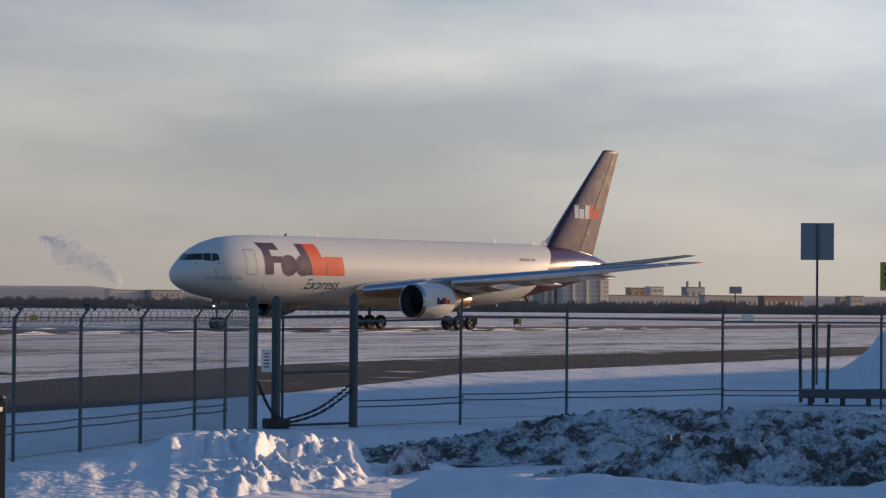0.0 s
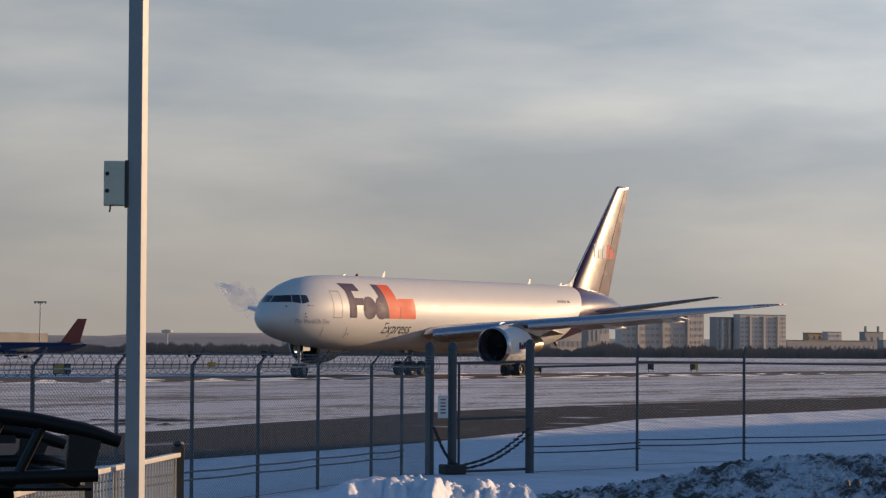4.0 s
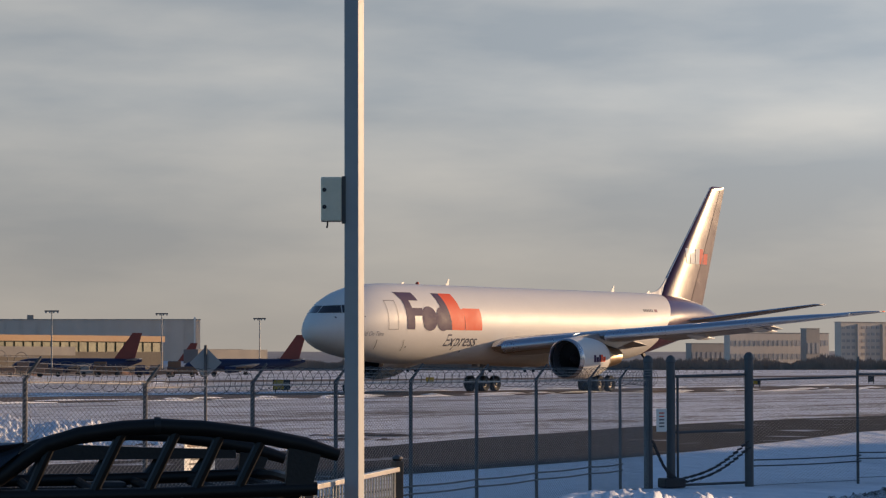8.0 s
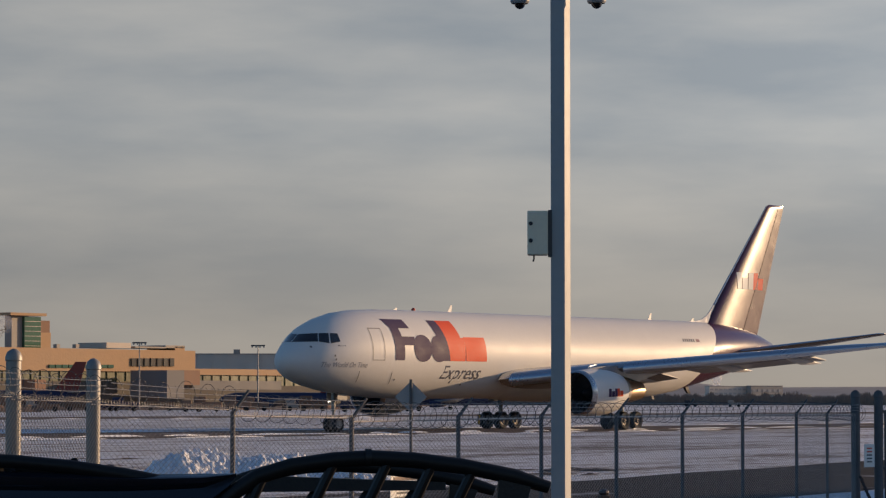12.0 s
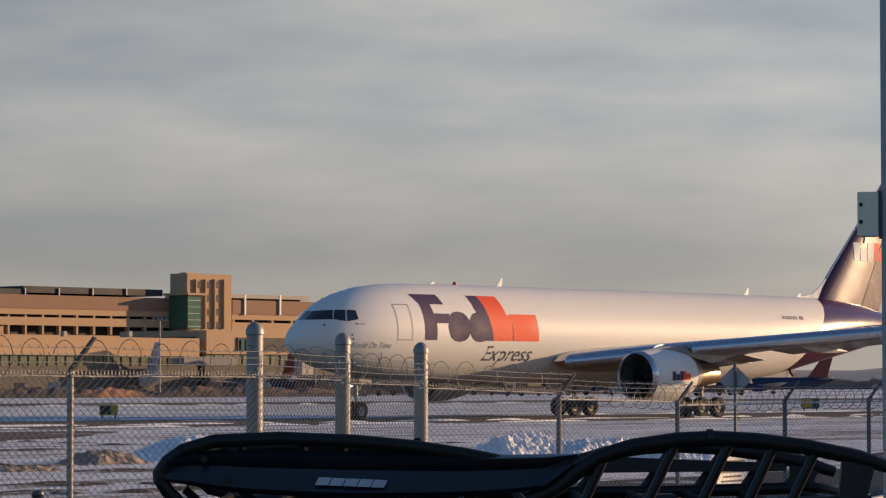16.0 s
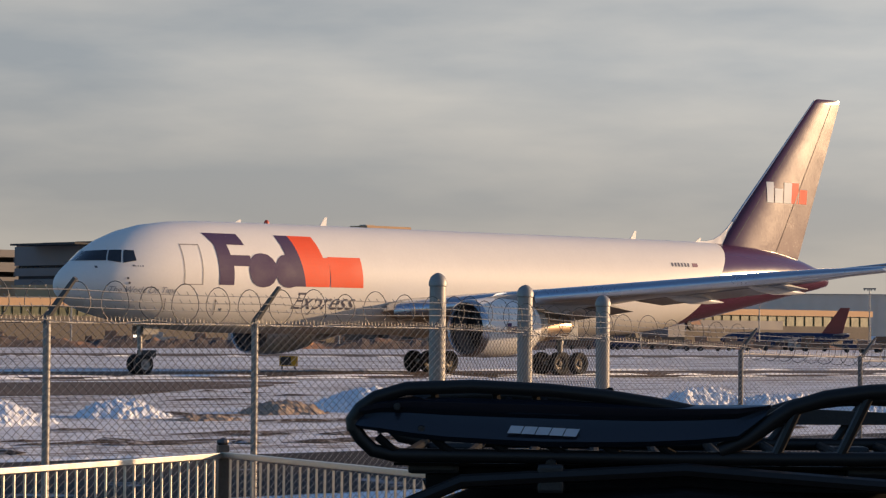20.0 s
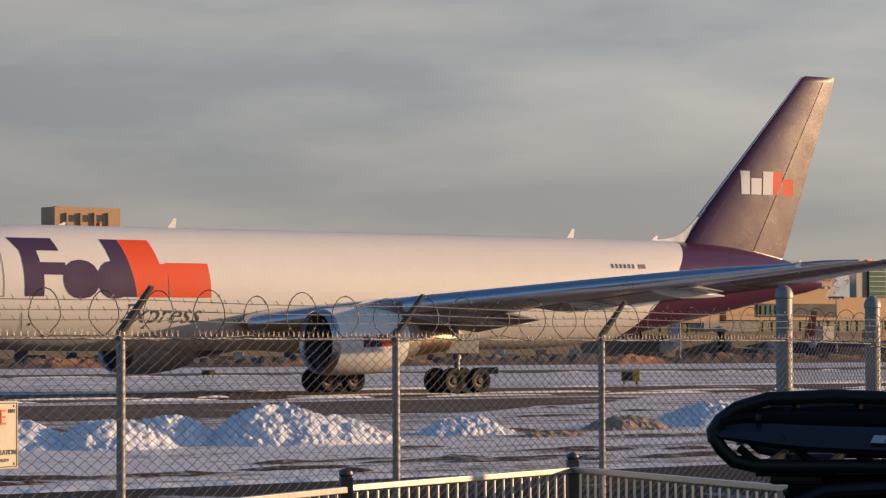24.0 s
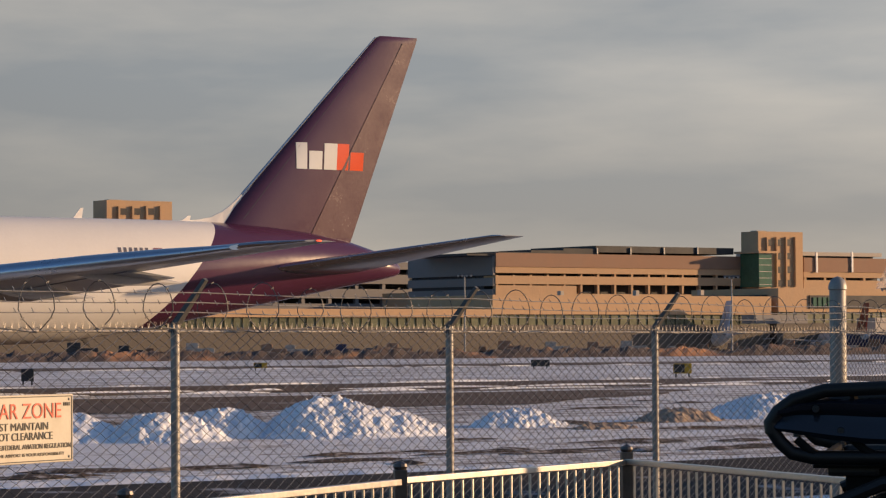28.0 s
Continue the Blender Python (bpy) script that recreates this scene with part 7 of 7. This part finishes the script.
# banks in front of the gate
def cut_bank(name, crest, near, far, reach, label, seed, mat, ribs=0.0):
    """A ploughed bank with a cut, fluted front in two steps, drawing away to the right; crest: (azimuth, height at 36.8 m)."""
    verts, faces = [], []
    n, m = 260, 90
    az0, az1 = crest[0][0], crest[-1][0]
    step = lambda q: 0.0 if q <= 0 else 1.0 if q >= 1 else q * q * (3 - 2 * q)
    for i in range(n + 1):
        a = az0 + (az1 - az0) * i / n
        for (a0, z0), (a1, z1) in zip(crest, crest[1:]):
            if a1 <= a <= a0:
                top = z0 + (z1 - z0) * step((a - a0) / (a1 - a0))
        d = near + (far - near) * step(i / n)
        top = 1.8 + (top - 1.8) * d / 36.8
        for j in range(m + 1):
            k = j / m * 1.35
            w = a + 0.22 * k + 0.10 * noise.noise(Vector((a * 2, k * 5, seed)))
            side = min(1.0, max(0.06, (i / n - 0.36) * 5))
            fl = side * (0.11 * abs(noise.noise(Vector((w * 2.3, k * 0.9, seed)))) + 0.035 * noise.noise(Vector((w * 6.0, k * 2.5, seed + 3))))
            lobe = (-a - 12.75) / 1.62 + 0.25 * noise.noise(Vector((a * 0.8, k * 2, seed + 1)))
            lobe -= math.floor(lobe)
            lobe = lobe / 0.85 if lobe < 0.85 else (1 - lobe) / 0.15
            q = k + fl * (1.2 if k < 0.98 else 0.2) + (1.7 * ribs * side * lobe * step((k - 0.15) / 0.35) if k < 0.95 else 0.0)
            dd = d - reach * (1 - min(k, 1.0)) + max(0.0, k - 1.0) * reach * 1.2
            x, y = at(a, dd)
            g = rise(x, y) - 0.05
            up = 0.34 * step((q - 0.02) / 0.34) + 0.18 * step((q - 0.30) / 0.5) + 0.48 * step((q - 0.80) / 0.20) if k <= 1 else 1 - step((k - 1.02) / 0.33)
            p = Vector((x * 3.2, y * 3.2, seed))
            c0, c1 = noise.voronoi(p)[0][:2]
            u = -radians(a) * 35 * 1.25 + 0.9 * k + 0.9 * noise.noise(Vector((a * 1.1, k * 2.2, seed + 5)))
            saw = u - math.floor(u)
            saw = (saw / 0.78) ** 1.3 if saw < 0.78 else (1 - saw) / 0.22
            bell = step((k - 0.02) / 0.2) * step((1.04 - k) / 0.18)
            ridge = ribs * saw * bell * side * (0.6 + 0.8 * abs(noise.noise(Vector((math.floor(u) * 3.7, 1, seed)))))
            lump = ridge + (min(0.5, c1 - c0) * 0.13 + 0.08 * noise.fractal(p * 1.7, 0.9, 2.1, 3)) * (0.08 + 0.92 * side) * min(1.0, up * 3) * min(1.0, max(0.0, top - g) * 4)
            verts.append((x, y, g + max(0.0, top - g) * up + lump))
    for i in range(n):
        for j in range(m):
            a = i * (m + 1) + j
            faces.append((a, a + 1, a + m + 2, a + m + 1))
    me = bpy.data.meshes.new(name)
    me.from_pydata(verts, [], faces)
    me.materials.append(mat)
    me.shade_smooth()
    x, y = at((az0 + az1) / 2, (near + far) / 2)
    ob = new(name, me)
    me.transform(Matrix.Translation((-x, -y, 0)))
    ob.matrix_basis = pose(x, y, 0)
    return tagged(ob, label, "snow mound", "snow mounds")


cut_bank("snow_bank", ((-8.6, -0.36), (-10.0, -0.16), (-11.2, -0.02), (-12.0, 0.13), (-12.6, 0.29), (-13.4, 0.30), (-14.26, 0.22), (-14.7, 0.17), (-15.1, 0.19), (-15.8, 0.17), (-16.2, -0.10), (-17.4, -0.08), (-18.4, -0.16)), 34.6, 39.5, 4.4, "high bank of clean ploughed snow with a fluted cut face", 21, SNOW, 0.11)
cut_bank("snow_bank", ((-16.6, -0.35), (-17.6, -0.12), (-18.6, -0.16), (-19.4, -0.22), (-20.3, -0.14), (-21.2, -0.2), (-22.5, -0.26), (-25.0, -0.3), (-26.5, -0.1), (-28.0, 0.0), (-30.0, 0.05)), 31.2, 31.6, 2.4, "low jagged bank of clean ploughed snow", 22, SNOW, 0.08)
x, y = at(-23.2, 41.6)
heap("dirty_snow_bank", x, y, 5.6, 2.0, 0.66, -23, DIRTY, "long bank of dirty grey snow full of grit", 0.11, 0.22, 300, 23, 0.25, True, 170)
x, y = at(-24.2, 33.9)
heap("dirty_snow_bank", x, y, 2.7, 1.6, 0.50, -22, DIRTY, "low dirty spur of a snow bank", 0.15, 0.20, 200, 28, 0.4, True, 110)
x, y = at(-20.6, 36.6)
heap("dirty_snow_bank", x, y, 1.0, 0.7, 0.16, -20, DIRTY, "small dirty ridge of frozen snow", 0.10, 0.2, 70, 29, 0.3, True, 50)
x, y = at(-16.9, 37.8)
heap("snow_lump", x, y, 0.36, 0.32, 0.42, 0, DIRTY, "round lump of dirty frozen snow", 0.05, 0.2, 28, 24, 0.3, True)
x, y = at(-27.2, 81.0)
heap("snow_bank", x, y, 4.8, 4.0, 2.1, -27, SNOW, "tall smooth snow mound behind the fence", 0.06, 1.2, 70, 26, 0.2)
x, y = at(17.5, 63.0)
heap("snow_mound", x, y, 1.8, 1.4, 0.6, 17, SNOW, "low white snow heap", 0.1, 0.4, 50, 27, 0.3, True)


# ---- motion ----
# seconds, place of the nose wheels, heading
JET_ROWS = [
    (0, 52.718, 222.610, 213.301),
    (0.5, 51.786, 220.844, 216.346),
    (1, 50.775, 219.001, 218.931),
    (1.5, 49.649, 217.061, 221.085),
    (2, 48.389, 215.024, 222.691),
    (2.5, 46.977, 212.897, 223.909),
    (3, 45.477, 210.745, 224.836),
    (3.5, 43.910, 208.575, 225.485),
    (5.5, 37.436, 201.618, 226.509),
    (6, 35.757, 199.848, 226.759),
    (6.5, 34.091, 198.099, 226.892),
    (7, 32.348, 196.281, 226.964),
    (7.5, 30.594, 194.437, 226.928),
    (8, 28.791, 192.508, 226.860),
    (8.5, 26.945, 190.470, 226.830),
    (9, 25.041, 188.331, 226.821),
    (9.5, 23.118, 186.160, 226.780),
    (10, 21.151, 183.980, 226.774),
    (10.5, 19.190, 181.856, 226.778),
    (11, 17.342, 179.873, 226.784),
    (11.5, 15.390, 177.823, 226.803),
    (12, 13.405, 175.750, 226.784),
    (12.5, 11.318, 173.594, 226.791),
    (14.5, 3.012, 164.937, 226.825),
    (15, 0.876, 162.714, 226.835),
    (15.5, -1.202, 160.542, 226.821),
    (16, -3.343, 158.311, 226.849),
    (16.5, -5.482, 156.063, 226.844),
    (17, -7.659, 153.754, 226.872),
    (17.5, -9.866, 151.368, 226.846),
    (18, -12.085, 148.946, 226.800),
    (18.5, -14.260, 146.574, 226.816),
    (19, -16.471, 144.188, 226.817),
    (19.5, -18.629, 141.874, 226.833),
    (20, -20.920, 139.447, 226.850),
    (20.5, -23.227, 137.028, 226.851),
    (21, -25.548, 134.582, 226.857),
    (21.5, -27.949, 132.035, 226.846),
    (23.5, -37.483, 121.299, 226.776),
    (24, -39.891, 118.701, 226.787),
    (24.5, -42.307, 116.179, 226.801),
    (25, -44.795, 113.623, 226.762),
    (25.5, -47.213, 111.162, 226.816),
    (26, -49.719, 108.584, 226.820),
    (26.5, -52.227, 105.968, 226.830),
    (27, -54.780, 103.261, 226.827),
    (27.5, -57.346, 100.512, 226.823),
    (28, -59.863, 97.805, 226.827),
]


def motions():
    walk(jet, [(t, pose(x, y, 0, 0, 0, h)) for t, x, y, h in JET_ROWS])
    ts = [r[0] for r in JET_ROWS]
    gone = [0.0]
    for r0, r1 in zip(JET_ROWS, JET_ROWS[1:]):
        gone.append(gone[-1] + math.hypot(r1[1] - r0[1], r1[2] - r0[2]))
    for ob, radius, m in jet_wheels:
        rows, n = [], int(SECONDS / 0.1)
        for i in range(n + 1):
            t = i * 0.1
            turn = float(np.interp(t, ts, gone)) / radius
            rows.append((t, m @ Matrix.Rotation(turn, 4, "Y")))
        walk(ob, rows)


motions()
